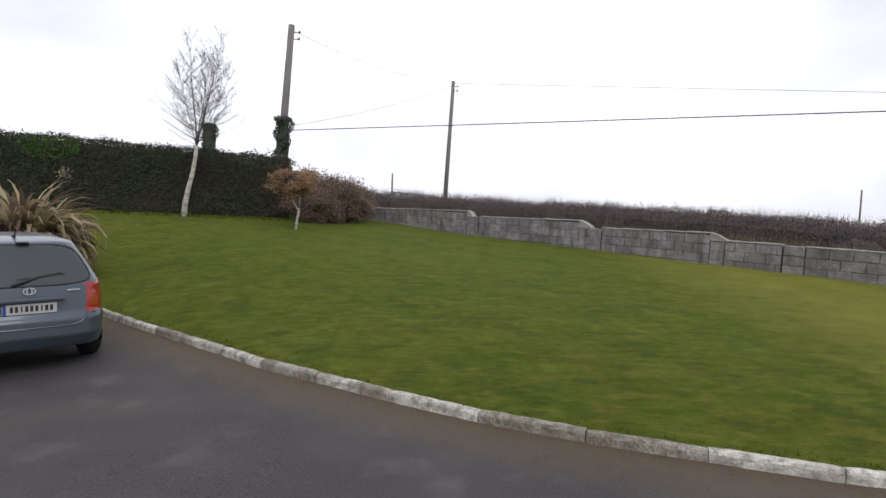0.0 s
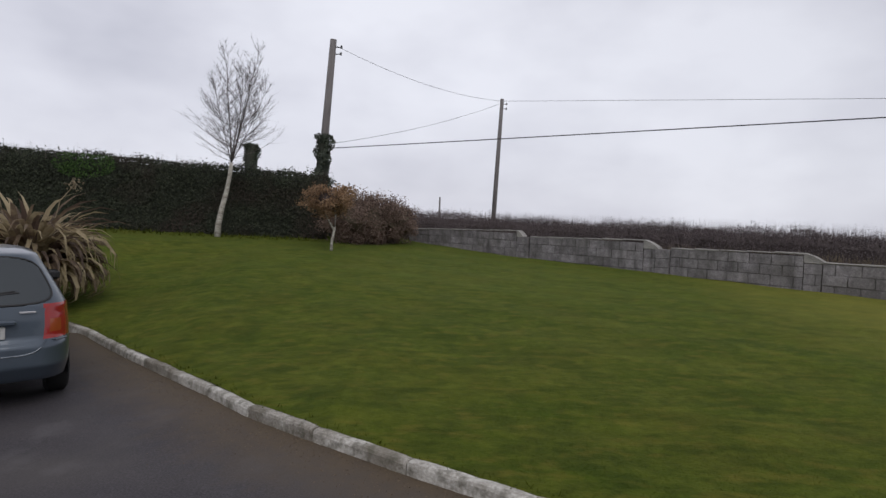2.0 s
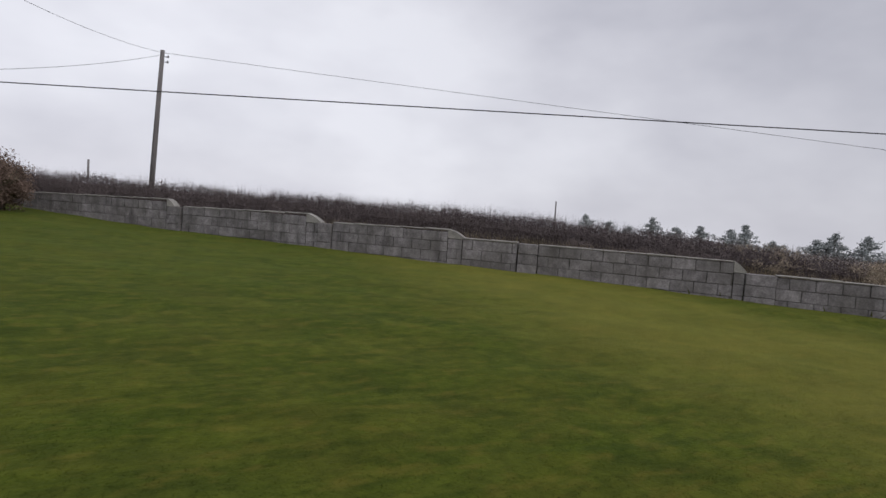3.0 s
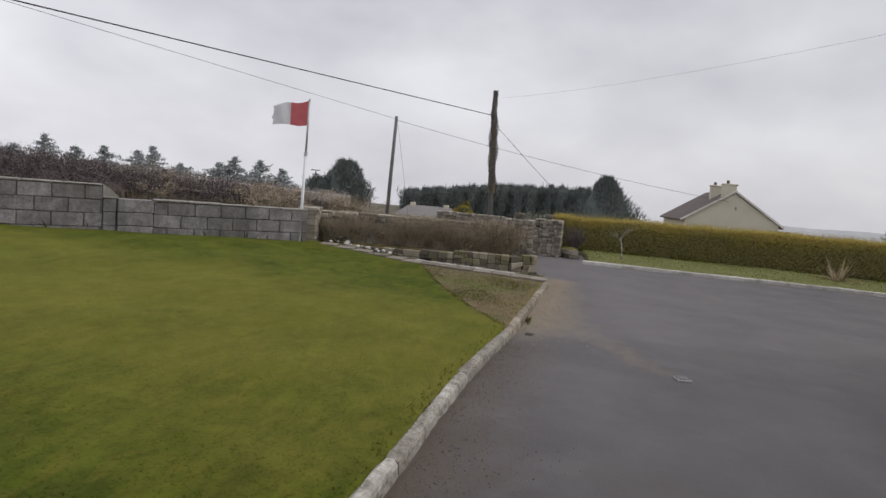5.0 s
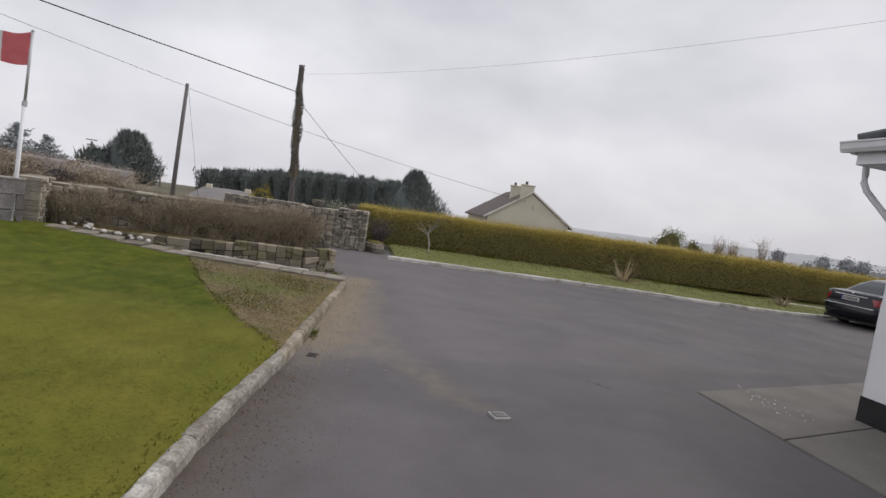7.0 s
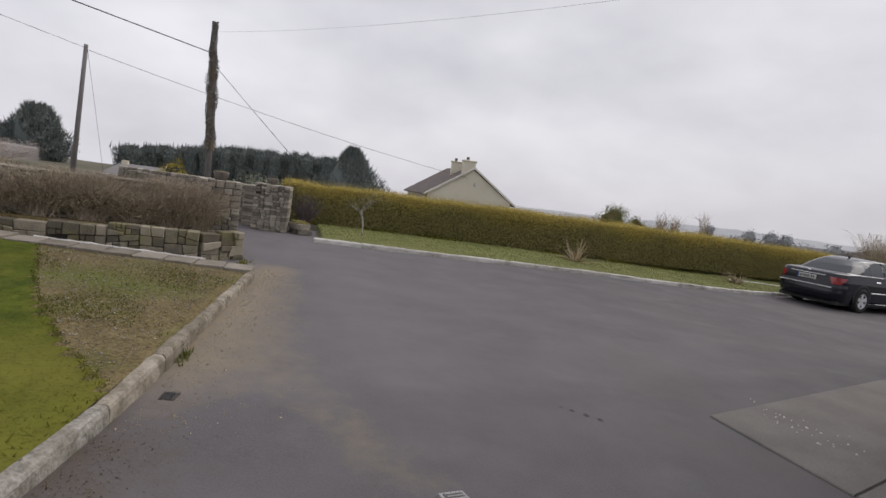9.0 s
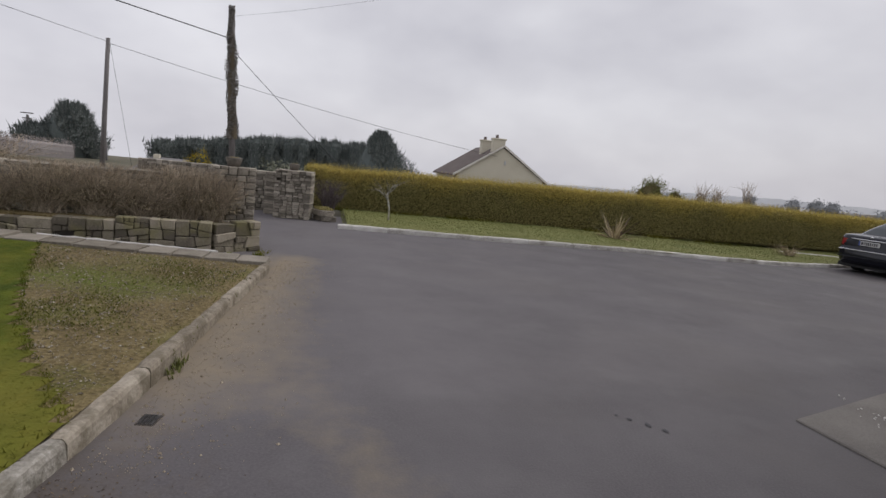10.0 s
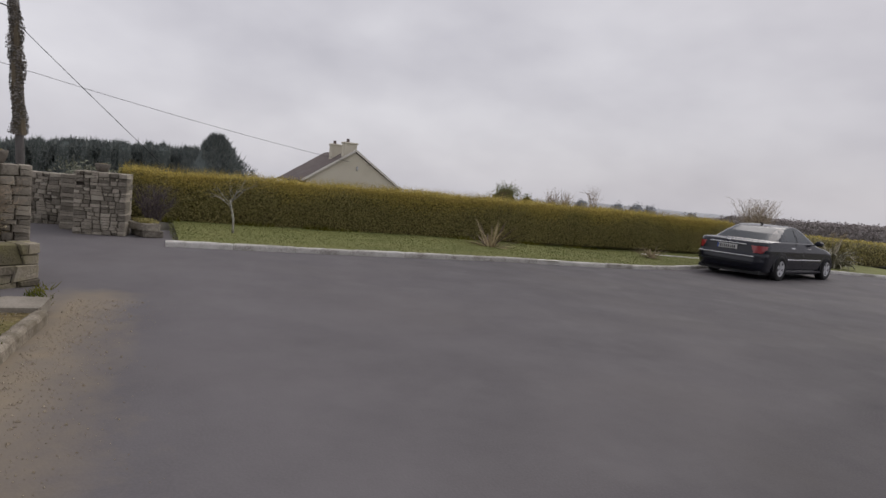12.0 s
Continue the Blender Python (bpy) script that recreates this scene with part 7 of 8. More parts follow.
# brown scrub behind the block wall, and dead growth behind the stone wall
scrub_line = [WALL_A + np.array((-5.0, 6.5)), WALL_A + WALL_DIR * 4 + (2.9, 2.9), WALL_A + WALL_DIR * 12 + (2.9, 2.9), WALL_A + WALL_DIR * 16 + (3.0, 3.0), WALL_A + WALL_DIR * 21 + (3.0, 3.0), WALL_A + WALL_DIR * 24.5 + (3.0, 3.0)]
scrub_pts = spline([tuple(p) for p in scrub_line], 1.35)
r3 = np.random.default_rng(61)
for n, p in enumerate(scrub_pts):
    f = n / (len(scrub_pts) - 1)
    top = float(np.interp(f, [0, 0.25, 0.5, 0.7, 0.88, 1], [2.15, 2.0, 2.1, 1.95, 1.6, 1.3])) * (0.95 + 0.08 * r3.random() + 0.03 * math.sin(n * 1.3))
    rx = 1.0 + 0.5 * r3.random()
    at = (p[0] + r3.normal(0, 0.5) + 0.5, p[1] + r3.normal(0, 0.5) + 0.5, 0.15)
    b = twiggy_shrub("scrub_bush", "leafless purple-brown thicket in the hedgerow behind the garden wall" if f <= 0.86 else "pale brown twiggy thicket behind the garden wall", at, (rx, rx, top * 0.74), 90, DRY_TWIG if f > 0.86 else BROWN_TWIG, 500 + n, "bush")
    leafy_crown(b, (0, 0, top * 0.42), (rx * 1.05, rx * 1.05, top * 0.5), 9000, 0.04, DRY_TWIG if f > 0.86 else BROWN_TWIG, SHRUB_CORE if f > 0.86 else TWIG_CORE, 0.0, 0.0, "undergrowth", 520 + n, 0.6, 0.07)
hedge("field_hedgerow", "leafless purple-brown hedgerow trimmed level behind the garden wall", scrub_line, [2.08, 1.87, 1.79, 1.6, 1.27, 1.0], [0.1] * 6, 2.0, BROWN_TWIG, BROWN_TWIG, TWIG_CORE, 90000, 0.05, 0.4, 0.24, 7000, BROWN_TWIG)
n = 8000
t = rng.uniform(0, 1, n)
side = rng.uniform(0.35, 2.6, n)
p = WALL_A + WALL_DIR * (8 + 15.5 * t)[:, None] + np.array((0.7, 0.7)) * side[:, None]
base_z = np.full(n, 0.35) - 0.25 * t
tip = np.stack([p[:, 0] + rng.normal(0, 0.14, n), p[:, 1] + rng.normal(0, 0.14, n), np.interp(8 + 15.5 * t, [8, 14, 19, 23.5], [1.3, 1.3, 1.1, 0.88]) * rng.uniform(0.7, 1.1, n)], 1)
o = Geo().tris(sticks(np.concatenate([p, base_z[:, None]], 1), tip, 0.011)).ob("dry_weeds", STRAW)
tagged(o, "tall dead grass and brambles behind the wall", "weeds", kind="stuff")
n = 9000
p = np.stack([rng.uniform(15.7, 18.5, n), rng.uniform(5.0, 9.5, n)], 1)
tip = np.stack([p[:, 0] + rng.normal(0, 0.12, n), p[:, 1] + rng.normal(0, 0.12, n), rng.uniform(0.55, 0.98, n)], 1)
o = Geo().tris(sticks(np.concatenate([p, np.full((n, 1), 0.0)], 1), tip, 0.012)).ob("dry_grass", STRAW)
tagged(o, "pale dead grass behind the stone wall", "grass", kind="stuff")

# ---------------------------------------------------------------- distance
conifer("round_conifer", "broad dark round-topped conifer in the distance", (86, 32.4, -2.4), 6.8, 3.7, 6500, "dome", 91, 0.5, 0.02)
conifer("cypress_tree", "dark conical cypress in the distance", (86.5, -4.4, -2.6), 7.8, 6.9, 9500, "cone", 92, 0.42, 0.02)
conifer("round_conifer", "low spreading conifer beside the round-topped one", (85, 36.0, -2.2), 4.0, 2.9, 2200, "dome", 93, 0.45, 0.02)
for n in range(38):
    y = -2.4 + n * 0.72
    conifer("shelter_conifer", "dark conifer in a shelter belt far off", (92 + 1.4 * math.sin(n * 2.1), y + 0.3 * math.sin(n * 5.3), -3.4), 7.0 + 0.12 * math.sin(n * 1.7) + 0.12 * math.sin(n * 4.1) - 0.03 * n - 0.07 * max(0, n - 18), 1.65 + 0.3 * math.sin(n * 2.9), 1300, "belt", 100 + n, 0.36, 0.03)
for n, (x, y, h) in enumerate([(61.0, 72.1, 3.8), (63.5, 69.8, 3.3), (67.7, 65.5, 4.0), (70.1, 63.0, 3.2), (72.0, 60.6, 3.5), (74.3, 57.6, 3.4), (75.5, 56.1, 3.9), (77.4, 53.2, 2.5), (80.0, 49.0, 3.0), (81.0, 47.3, 3.7), (82.7, 44.2, 3.6), (84.0, 41.6, 2.9), (65.6, 67.6, 2.9)]):
    ragged_pine("far_pine", "ragged dark pine in the distance", (x, y, -1.6), h * 1.37, 4.3 + 0.8 * math.sin(n * 3.1), 140 + n)
r2 = np.random.default_rng(77)
for n in range(16):
    a = math.radians(-128 - n * 2.6)
    d = 130 + 20 * math.sin(n * 1.9)
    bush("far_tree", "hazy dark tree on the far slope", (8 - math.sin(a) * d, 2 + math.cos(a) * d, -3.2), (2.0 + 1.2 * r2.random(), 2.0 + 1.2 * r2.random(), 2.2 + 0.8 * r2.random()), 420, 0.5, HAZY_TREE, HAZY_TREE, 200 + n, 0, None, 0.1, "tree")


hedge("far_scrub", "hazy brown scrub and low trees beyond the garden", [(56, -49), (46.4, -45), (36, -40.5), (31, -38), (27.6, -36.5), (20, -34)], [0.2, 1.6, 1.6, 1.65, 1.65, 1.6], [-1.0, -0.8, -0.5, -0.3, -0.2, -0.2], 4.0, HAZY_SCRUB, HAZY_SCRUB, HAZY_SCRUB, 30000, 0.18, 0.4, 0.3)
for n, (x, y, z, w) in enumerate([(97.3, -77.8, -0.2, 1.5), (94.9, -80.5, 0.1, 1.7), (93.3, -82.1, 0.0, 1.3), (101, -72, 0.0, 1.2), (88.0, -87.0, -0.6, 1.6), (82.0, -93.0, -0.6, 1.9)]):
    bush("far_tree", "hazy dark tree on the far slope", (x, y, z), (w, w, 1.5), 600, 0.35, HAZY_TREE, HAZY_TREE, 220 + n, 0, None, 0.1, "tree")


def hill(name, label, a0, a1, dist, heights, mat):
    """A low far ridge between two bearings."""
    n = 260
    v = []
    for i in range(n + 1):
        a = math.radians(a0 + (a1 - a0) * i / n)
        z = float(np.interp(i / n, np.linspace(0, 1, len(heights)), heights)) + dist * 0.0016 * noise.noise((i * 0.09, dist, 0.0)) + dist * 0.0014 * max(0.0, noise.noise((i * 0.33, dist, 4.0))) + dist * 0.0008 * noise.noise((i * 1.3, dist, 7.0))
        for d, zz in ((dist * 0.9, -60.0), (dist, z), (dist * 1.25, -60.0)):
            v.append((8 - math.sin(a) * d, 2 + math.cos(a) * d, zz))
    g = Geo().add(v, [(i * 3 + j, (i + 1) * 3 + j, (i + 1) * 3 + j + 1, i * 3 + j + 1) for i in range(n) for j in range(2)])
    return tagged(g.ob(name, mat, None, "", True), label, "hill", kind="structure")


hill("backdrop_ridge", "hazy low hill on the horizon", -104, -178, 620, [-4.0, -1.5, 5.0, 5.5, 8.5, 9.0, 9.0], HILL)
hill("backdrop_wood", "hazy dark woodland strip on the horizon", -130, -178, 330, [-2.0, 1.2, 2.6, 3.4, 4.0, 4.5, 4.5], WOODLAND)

# ---------------------------------------------------------------- small things on the ground
lid = thing("manhole_cover", "small square steel cover set in the asphalt", "manhole cover", (8.14, 1.81, 0.004), 0.25)
Geo().box((0, 0, 0), (0.14, 0.14, 0.03), 0, 0.004).ob("cover_frame", STEEL_LID, lid)
Geo().box((0, 0, 0.006), (0.108, 0.108, 0.03), 0, 0.004).ob("lid", GRATE_GREY, lid)
for i in range(4):
    Geo().box((-0.036 + 0.024 * i, 0, 0.023), (0.007, 0.09, 0.006)).ob("rib", STEEL_LID, lid)
grate = thing("drain_grate", "rusty iron drain grating beside the kerb", "drain", (9.37, 3.33, -0.035), -0.12)
Geo().box((0, 0, 0), (0.14, 0.1, 0.03), 0, 0.004).ob("grate_frame", IRON, grate)
# solid black block in place of the shaded hollow under the bars
Geo().box((0, 0, 0.005), (0.115, 0.078, 0.022)).ob("pit", PLASTIC, grate)
for i in range(3):
    Geo().box((0, -0.02 + i * 0.02, 0.013), (0.115, 0.005, 0.014), 0, 0.002).ob("cross_bar", IRON, grate)
for i in range(8):
    Geo().box((-0.05 + i * 0.0143, 0, 0.012), (0.006, 0.078, 0.016), 0, 0.002).ob("bar", GRATE_GREY, grate)
trough = thing("stone_trough", "mossy stone planter beside the gate pier", "planter", (19.85, 2.5, 0.0), 0.3)
for i in range(6):
    place(STONE_MESHES[i], "stone", trough, frame_matrix(-0.2 + 0.2 * (i % 3), -0.05 + 0.02 * i, 0.06 + 0.12 * (i // 3), 0.1 * i, 0.22, 0.32, 0.13))
q = np.stack([rng.uniform(-0.25, 0.25, 500), rng.uniform(-0.15, 0.15, 500), 0.235 + rng.uniform(0, 0.06, 500)], 1)
Geo().quads(leaf_quads(q, np.tile((0, 0, 1.0), (500, 1)), 0.06, 0.03)).ob("planting", OLIVE_LEAF, trough)
for n, (x, y) in enumerate([(14.2, 7.55), (14.15, 7.4), (14.28, 7.42), (14.05, 7.62), (14.12, 7.2), (14.1, 7.05), (14.14, 6.9), (14.18, 6.75), (14.12, 6.62), (14.18, 6.5), (14.16, 6.36), (14.1, 7.32)]):
    s = 0.036 + 0.034 * math.sin(n * 2.3) ** 2
    o = new("white_stone", rough_block(300 + n, (1, 1, 1), 0.25, 0.07).mesh("white_stone", WHITE_STONE))
    o.matrix_world = frame_matrix(x + 0.05 * math.sin(n * 3.7), y + 0.05 * math.sin(n * 5.1), float(lawn_z(x, y)) + 0.03 + s * 0.2, n * 0.7, s * 1.5, s * 1.2, s)
    tagged(o, "rough white rockery stone lying on the bed edge", "stone", "white stones on the bed")
for x, y, z in ((19.9, 3.2, 1.09), (15.5, 3.85, 1.17)):
    pot = thing("flower_pot", "small dark clay flower pot on the pier top", "flower pot", (x, y, z))
    Geo().tube([(0, 0, -0.04), (0, 0, 0.04), (0, 0, 0.08), (0, 0, 0.1)], [0.08, 0.11, 0.12, 0.115], 16).ob("bowl", BARK, pot, "", True)
    Geo().tube([(0, 0, 0.085), (0, 0, 0.108)], [0.1, 0.06], 12).ob("soil", GRAVEL_EARTH, pot)
# earth in the raised bed
bed = [(14.9, 3.78), (15.36, 3.8), (15.3, 4.4), (15.0, 5.9), (14.42, 8.0), (14.3, 7.6), (14.52, 6.4), (14.58, 5.1), (14.7, 4.02)]
v = [(x, y, z) for z in (-0.1, 0.33) for x, y in bed]
m = len(bed)
g = Geo().add(v, [tuple(range(m))[::-1], tuple(range(m, 2 * m))] + [(i, (i + 1) % m, m + (i + 1) % m, m + i) for i in range(m)])
tagged(g.ob("bed_soil", GRAVEL_EARTH), "dark soil filling the raised stone bed", "soil", kind="structure")
# gravel on the stony bed
k = 11000
gx, gy = rng.uniform(8.9, 14.0, k), rng.uniform(3.2, 5.9, k)
ok = on_gravel(gx, gy) & in_lawn(gx, gy - 0.1) & (gx < 13.75)
gx, gy = gx[ok], gy[ok]
gz = lawn_or_bed(gx, gy)
k = len(gx)
sz = rng.uniform(0.003, 0.008, k) * (1 + 1.2 * (rng.random(k) < 0.12))
octa = np.array([(1, 0, 0), (0, 1, 0), (-1, 0, 0), (0, -1, 0), (0, 0, 1), (0, 0, -1)], float)
faces = np.array([(0, 1, 4), (1, 2, 4), (2, 3, 4), (3, 0, 4), (1, 0, 5), (2, 1, 5), (3, 2, 5), (0, 3, 5)])
v = octa[None] * (sz[:, None] * np.array((1.0, 0.8, 0.6)))[:, None, :] * rng.uniform(0.6, 1.3, (k, 6, 1))
ang = rng.uniform(0, 6.28, k)
v = np.stack([v[..., 0] * np.cos(ang)[:, None] - v[..., 1] * np.sin(ang)[:, None], v[..., 0] * np.sin(ang)[:, None] + v[..., 1] * np.cos(ang)[:, None], v[..., 2]], -1) + np.stack([gx, gy, gz], 1)[:, None]
o = Geo().tris(v[:, faces].reshape(-1, 3, 3)).ob("gravel", PEBBLE)
tagged(o, "loose pale gravel scattered over the earth bed", "gravel", kind="stuff")
# grit along the kerb on the asphalt
k = 2600
gx = rng.uniform(8.8, 14.3, k)
gy = np.interp(gx, kx, ky) - 0.1 - np.abs(rng.normal(0, 0.28, k))
gz = drive_z(gx, gy) + 0.002
sz = rng.uniform(0.002, 0.005, k) * (1 + 1.6 * (rng.random(k) < 0.08))
v = octa[None] * sz[:, None, None] * rng.uniform(0.6, 1.3, (k, 6, 1)) + np.stack([gx, gy, gz], 1)[:, None]
o = Geo().tris(v[:, faces].reshape(-1, 3, 3)).ob("grit", SAND_GRIT)
tagged(o, "loose grit and crumbs along the kerb", "grit", kind="stuff")


# brown leaf litter and crumbs on the asphalt below the kerb
k = 9000
gx = rng.uniform(-5.0, 8.8, k)
gy = np.interp(gx, kx, ky) - 0.075 - np.abs(rng.normal(0, 0.34, k)) * (0.6 + 0.5 * np.sin(gx * 1.9) ** 2)
c = np.stack([gx, gy, drive_z(gx, gy) + 0.004], 1)
o = Geo().quads(leaf_quads(c, np.tile((0, 0, 1.0), (k, 1)), 0.011, 0.007, 0.35)).ob("leaf_litter", LITTER)
tagged(o, "brown leaf litter and crumbs on the asphalt below the kerb", "litter", kind="stuff")
k = 40
p = np.array([plan(-0.3, -0.8)] * k) + rng.normal(0, 0.22, (k, 2)) * np.array((1.3, 0.5))
sz = rng.uniform(0.004, 0.012, k)
v = octa[None] * sz[:, None, None] * rng.uniform(0.6, 1.3, (k, 6, 1)) + np.stack([p[:, 0], p[:, 1], np.full(k, 0.018)], 1)[:, None]
tagged(Geo().tris(v[:, faces].reshape(-1, 3, 3)).ob("crumbs", WHITE_STONE), "white mortar crumbs on the concrete footpath", "crumbs", kind="stuff")
g = Geo()
for x, y, r in ((9.36, 0.48, 0.018), (9.44, 0.56, 0.012), (9.28, 0.41, 0.015), (9.5, 0.62, 0.008)):
    ang = np.linspace(0, 2 * math.pi, 12, endpoint=False)
    rad = r * rng.uniform(0.7, 1.3, 12)
    g.add(np.stack([x + np.cos(ang) * rad * 1.5, y + np.sin(ang) * rad, drive_z(np.full(12, x), np.full(12, y)) + 0.0045], 1), [tuple(range(12))])
tagged(g.ob("oil_spots", INK), "small dark oil spots on the asphalt", "stain", kind="stuff")


def blades(n, xs, ys, keep, zf, height, name, label, mat, splay=(0.5, 1.7)):
    x, y = rng.uniform(*xs, n), rng.uniform(*ys, n)
    ok = keep(x, y)
    x, y = x[ok], y[ok]
    z = zf(x, y)
    m = len(x)
    a = rng.uniform(0, 6.28, m)
    h = height * rng.uniform(0.5, 1.3, m)
    w = h * 0.14 + 0.002
    lean = np.stack([-np.sin(a), np.cos(a)], 1) * (h * rng.uniform(*splay, m))[:, None]
    b0 = np.stack([x - np.cos(a) * w, y - np.sin(a) * w, z - 0.004], 1)
    b1 = np.stack([x + np.cos(a) * w, y + np.sin(a) * w, z - 0.004], 1)
    tp = np.stack([x + lean[:, 0], y + lean[:, 1], z + h], 1)
    me = Geo().tris(np.stack([b0, b1, tp], 1)).mesh(name, mat)
    at = me.attributes.new("mossy", "FLOAT", "POINT")
    at.data.foreach_set("value", np.repeat(np.where(x < 14.5, mossy_at(x, y), 0.75), 3).astype(np.float32))
    at = me.attributes.new("track", "FLOAT", "POINT")
    at.data.foreach_set("value", np.repeat(track_at(x, y) * (x < 14.0), 3).astype(np.float32))
    o = part(name, me)
    return tagged(o, label, "grass", kind="stuff")


lawn_only = lambda x, y: in_lawn(x, y) & ~on_gravel(x, y)
blades(480000, (-9.0, 13.6), (3.2, 17.0), lambda x, y: lawn_only(x, y) & (rng.random(len(x)) < np.clip(1.1 - (y - np.interp(x, kx, ky)) / 8.0, 0.1, 1) * np.where(x < -4, 0.5, 1)), lawn_or_bed, 0.008, "grass_blades", "short mown grass blades on the lawn", BLADE, (2.2, 5.0))
blades(24000, (8.8, 13.8), (3.3, 6.0), lambda x, y: on_gravel(x + 0.09 + 0.08 * np.sin(9 * y), y) & ~on_gravel(x - 0.06, y) & (y > along_kerb(x) + 0.06), lawn_or_bed, 0.018, "fringe_grass", "straggling grass where the lawn meets the gravel", BLADE)
blades(60000, (-9.5, 13.6), (3.0, 11.0), lambda x, y: lawn_only(x, y - 0.0) & (y < np.interp(x, kx, ky) + 0.16), lawn_or_bed, 0.032, "edge_grass", "longer grass fringe along the kerb", BLADE)
k = 5000
gx, gy = rng.uniform(9.2, 13.9, k), rng.uniform(3.2, 5.9, k)
ok = on_gravel(gx, gy) & (gy > np.interp(gx, kx, ky) + 0.06)
a = np.stack([gx, gy, lawn_or_bed(gx, gy) - 0.004], 1)[ok]
o = Geo().tris(sticks(a, a + np.stack([rng.normal(0, 0.03, len(a)), rng.normal(0, 0.03, len(a)), rng.uniform(0.0, 0.014, len(a))], 1), 0.0022)).ob("dead_stalks", STRAW)
tagged(o, "short dead stalks lying on the earth bed", "stalks", kind="stuff")
blades(26000, (9.2, 13.9), (3.2, 5.9), lambda x, y: on_gravel(x, y) & (np.sin(x * 3.1 + np.sin(y * 4.0)) + np.sin(y * 3.7 + x) + rng.normal(0, 0.5, len(x)) > 0.7), lawn_or_bed, 0.014, "moss_tufts", "low moss and weeds over the earth bed", BLADE)
blades(5000, (10.5, 13.8), (3.2, 5.5), lambda x, y: on_gravel(x, y) & (rng.random(len(x)) < 0.75 * np.exp(-((x - 12.1) ** 2 / 0.5 + (y - 4.35) ** 2 / 0.12)) * (0.5 + 0.5 * np.sin(x * 9.0) * np.sin(y * 11.0)) + 0.05), lawn_or_bed, 0.022, "weed_tuft", "green weed tufts in the stony bed", BLADE)
blades(240, (9.95, 10.4), (3.34, 3.44), lambda x, y: rng.random(len(x)) < np.exp(-((x - 10.17) / 0.12) ** 2), lambda x, y: drive_z(x, y), 0.05, "kerb_weeds", "grass tuft growing at the foot of the kerb", VERGE, (0.2, 0.9))
blades(500, (14.0, 15.1), (3.12, 3.42), lambda x, y: rng.random(len(x)) < 0.9 * np.exp(-((x - 14.5) / 0.3) ** 2 - ((y - 3.3) / 0.08) ** 2), lambda x, y: drive_z(x, y), 0.05, "kerb_weeds", "weeds growing at the wall end", BLADE)
blades(90000, (18.4, 23.0), (-17, 2.1), lambda x, y: x > strip_edge(y) + 0.05, lambda x, y: 0.085 + drive_z(np.minimum(x, 19.5), y) + 0.01 * np.clip(x - 20, 0, 3), 0.02, "verge_grass", "short grass on the verge", VERGE)
blades(14000, (21.55, 22.6), (-16, 2.6), lambda x, y: (np.abs(x - np.interp(-y, [-3.0, 4.0, 11.5, 17.0], [22.08, 22.2, 22.85, 23.3]) + 0.05) < 0.12) & (rng.random(len(x)) < 0.35 + 0.6 * np.sin(y * 2.3 + 1.7 * np.sin(y * 0.9))), lambda x, y: np.full(len(x), 0.09) + drive_z(np.full(len(x), 19.5), y), 0.11, "hedge_foot_weeds", "leafy weeds along the foot of the clipped hedge", BLADE)
blades(26000, (-18, 13.5), (8, 24), lambda x, y: lawn_only(x, y) & ((x + y > 21.35) | (y > 20.4 + (x + 5.5) * 0.21) & (x < -5)), lawn_or_bed, 0.11, "long_grass", "uncut grass at the foot of wall and hedge", BLADE)

# ---------------------------------------------------------------- pieces: kerbs, walls, paving
kerb("kerb_drive", KERB_LINE, 0.92, drive_base, "whitewashed concrete kerb stones along the lawn", KERB)
kerb("kerb_verge", FAR_KERB, 1.0, drive_z, "white-painted concrete kerb stones along the verge", WHITE_KERB)
kerb("kerb_path", [(22.1, -11.3), (21.95, -12.6), (21.75, -14.0), (21.5, -15.8)], 0.9, lambda x, y: drive_base(x, y) + 0.03, "white-painted kerb stones along the path by the hedge", WHITE_KERB)
block_wall()
stone_wall("wall_road", "rough grey-brown rubble stone wall by the gate", [((14.5, 8.35), (15.2, 5.9), -0.1, 0.9), ((15.2, 5.9), (15.55, 4.05), -0.1, 0.92), ((15.42, 4.15), (15.56, 3.55), -0.1, 1.14), ((13.75, 8.1), (14.6, 8.3), -0.1, 1.02)], 0.15, 0.4)
wall_top = tagged(new("wall_road_capping"), "pale flat capping stones on the rubble wall", "wall", kind="structure")
capstones(wall_top, (14.6, 8.2), (15.22, 5.9), 0.93, 0.43, np.random.default_rng(8))
capstones(wall_top, (15.22, 5.9), (15.54, 4.15), 0.945, 0.43, np.random.default_rng(9))
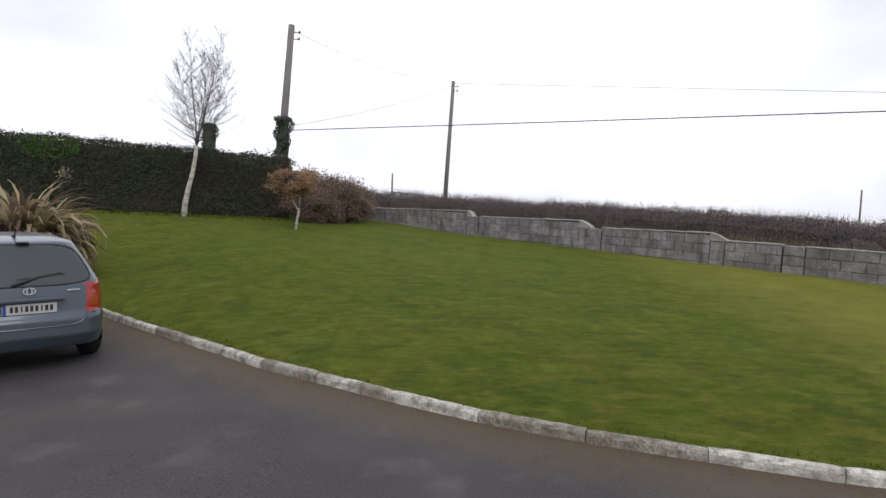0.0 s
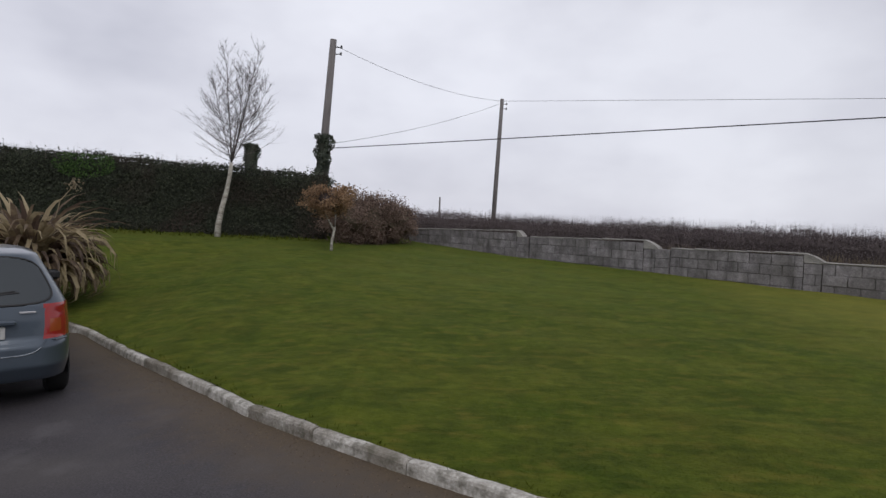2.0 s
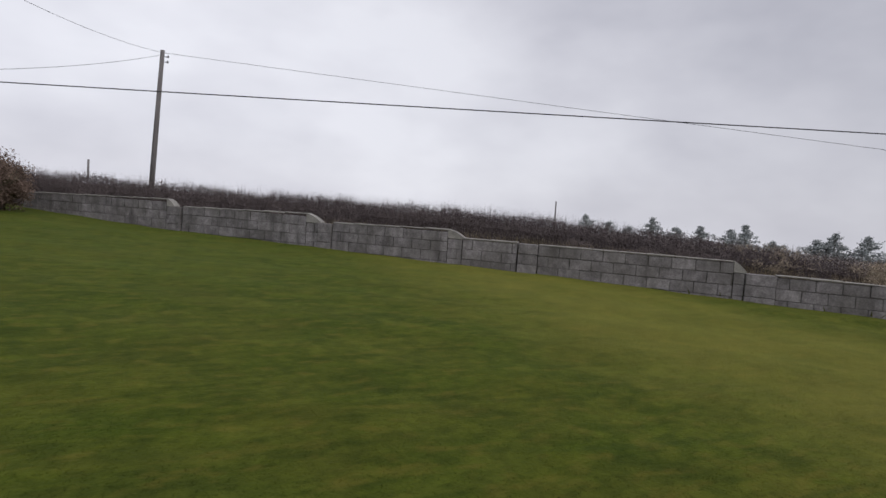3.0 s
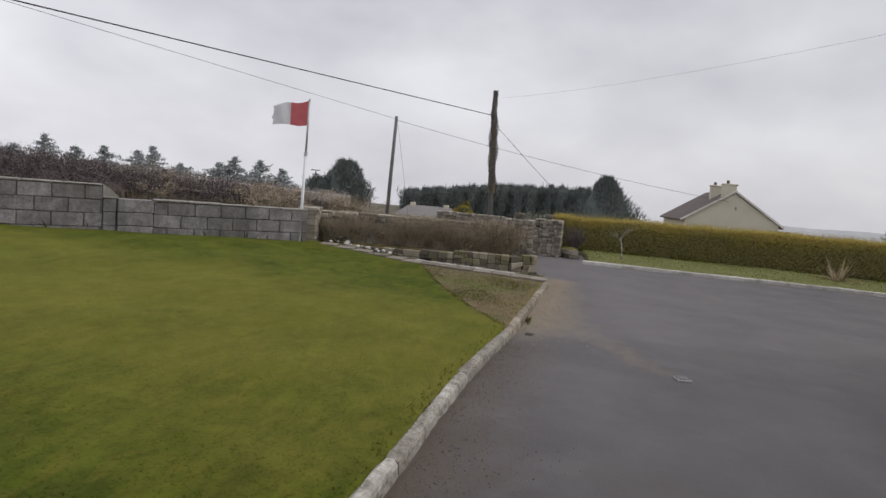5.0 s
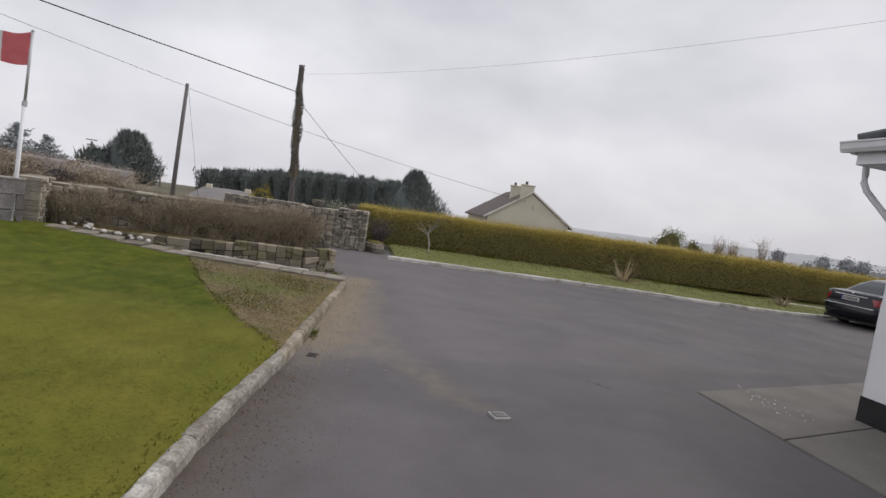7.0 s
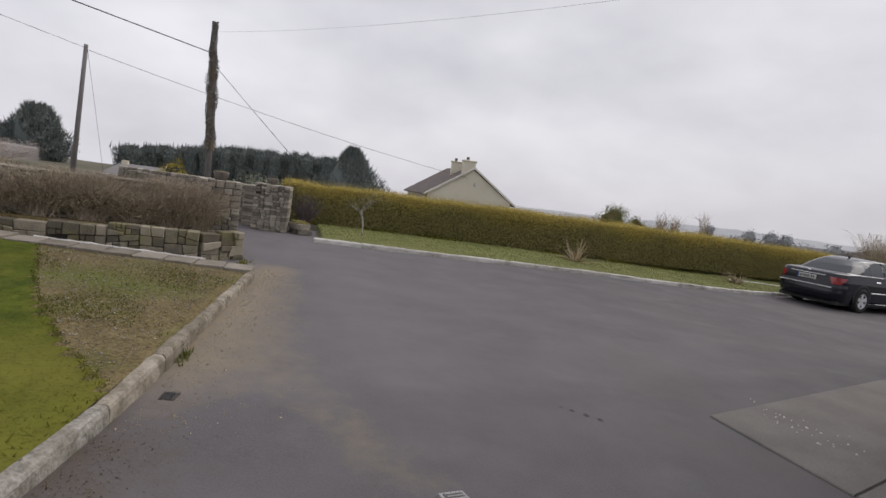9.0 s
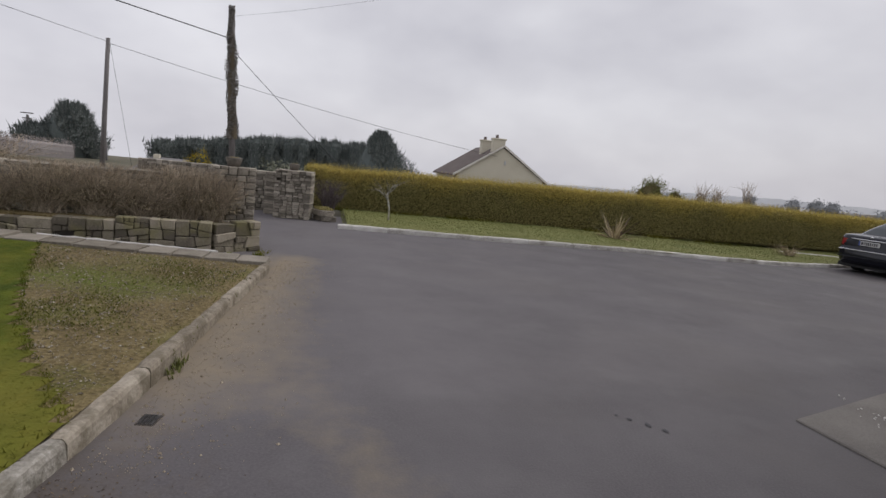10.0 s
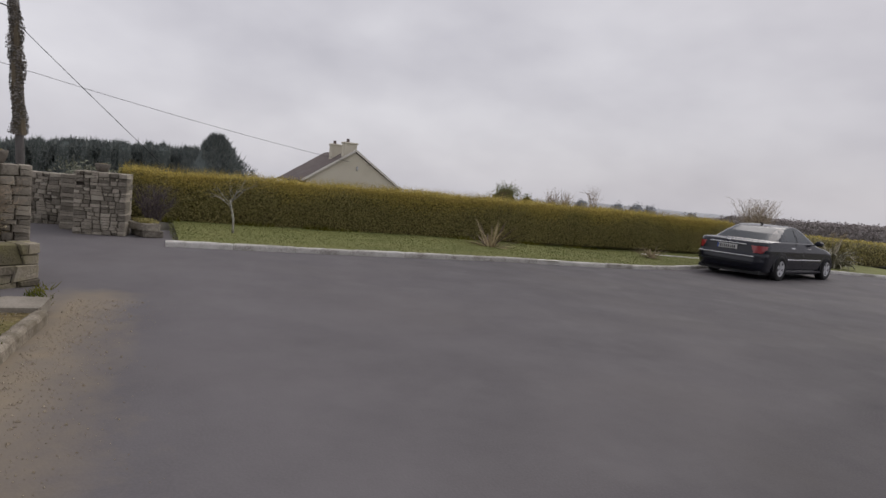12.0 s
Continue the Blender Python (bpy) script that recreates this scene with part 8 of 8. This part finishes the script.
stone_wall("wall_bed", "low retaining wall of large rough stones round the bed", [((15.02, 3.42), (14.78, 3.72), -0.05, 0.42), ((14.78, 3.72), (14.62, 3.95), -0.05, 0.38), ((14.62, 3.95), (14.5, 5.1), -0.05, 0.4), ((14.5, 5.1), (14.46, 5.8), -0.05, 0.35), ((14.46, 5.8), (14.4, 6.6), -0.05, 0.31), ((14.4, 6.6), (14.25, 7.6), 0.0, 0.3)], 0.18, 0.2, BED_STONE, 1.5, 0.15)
stone_wall("gate_pier", "square rubble stone gate pier", [((19.72, 2.78), (19.82, 3.56), -0.1, 1.05), ((20.07, 2.76), (20.17, 3.52), -0.1, 1.05)], 0.14, 0.36)
stone_wall("wall_wing", "curved rubble wing wall outside the gate", [((20.25, 3.65), (21.4, 3.5), -0.1, 0.95), ((21.4, 3.5), (21.7, 4.6), -0.1, 0.92), ((21.7, 4.6), (21.4, 6.8), -0.1, 0.95)], 0.15, 0.36)
edging = tagged(new("paving_edging"), "flat grey stone paving edging between bed and gravel", "paving", kind="structure")
EDGE_MESHES = [rough_block(400 + i, (1, 1, 1), 0.06, 0.012).mesh("paving_slab", FLAG) for i in range(4)]
pts = spline([(13.64, 3.12), (13.68, 4.1), (13.75, 4.9), (13.8, 5.8), (13.85, 6.8), (13.7, 7.75)], 0.37)
for i, (a, b) in enumerate(zip(pts[:-1], pts[1:])):
    m = (a + b) / 2
    z = float(lawn_z(m[0], m[1])) + 0.0
    place(EDGE_MESHES[i % 4], "paving_slab", edging, frame_matrix(m[0], m[1], z - 0.018, math.atan2(b[1] - a[1], b[0] - a[0]) + 0.02 * math.sin(i * 3), np.linalg.norm(b - a) - 0.015, 0.42, 0.09, 0.015 * math.sin(i * 2.2)))
fillet = spline([(13.86, 3.75), (13.93, 4.9), (13.99, 5.8)], 0.06)
g = Geo()
g.tube([(x, y, float(lawn_z(x, y)) + 0.028 + 0.003 * math.sin(i * 1.7)) for i, (x, y) in enumerate(fillet)], [0.014 + 0.005 * math.sin(i * 0.9) * math.sin(i * 0.37) for i in range(len(fillet))], 7)
g.ob("mortar_fillet", WHITE_STONE, edging, "whitish mortar run along the slabs")
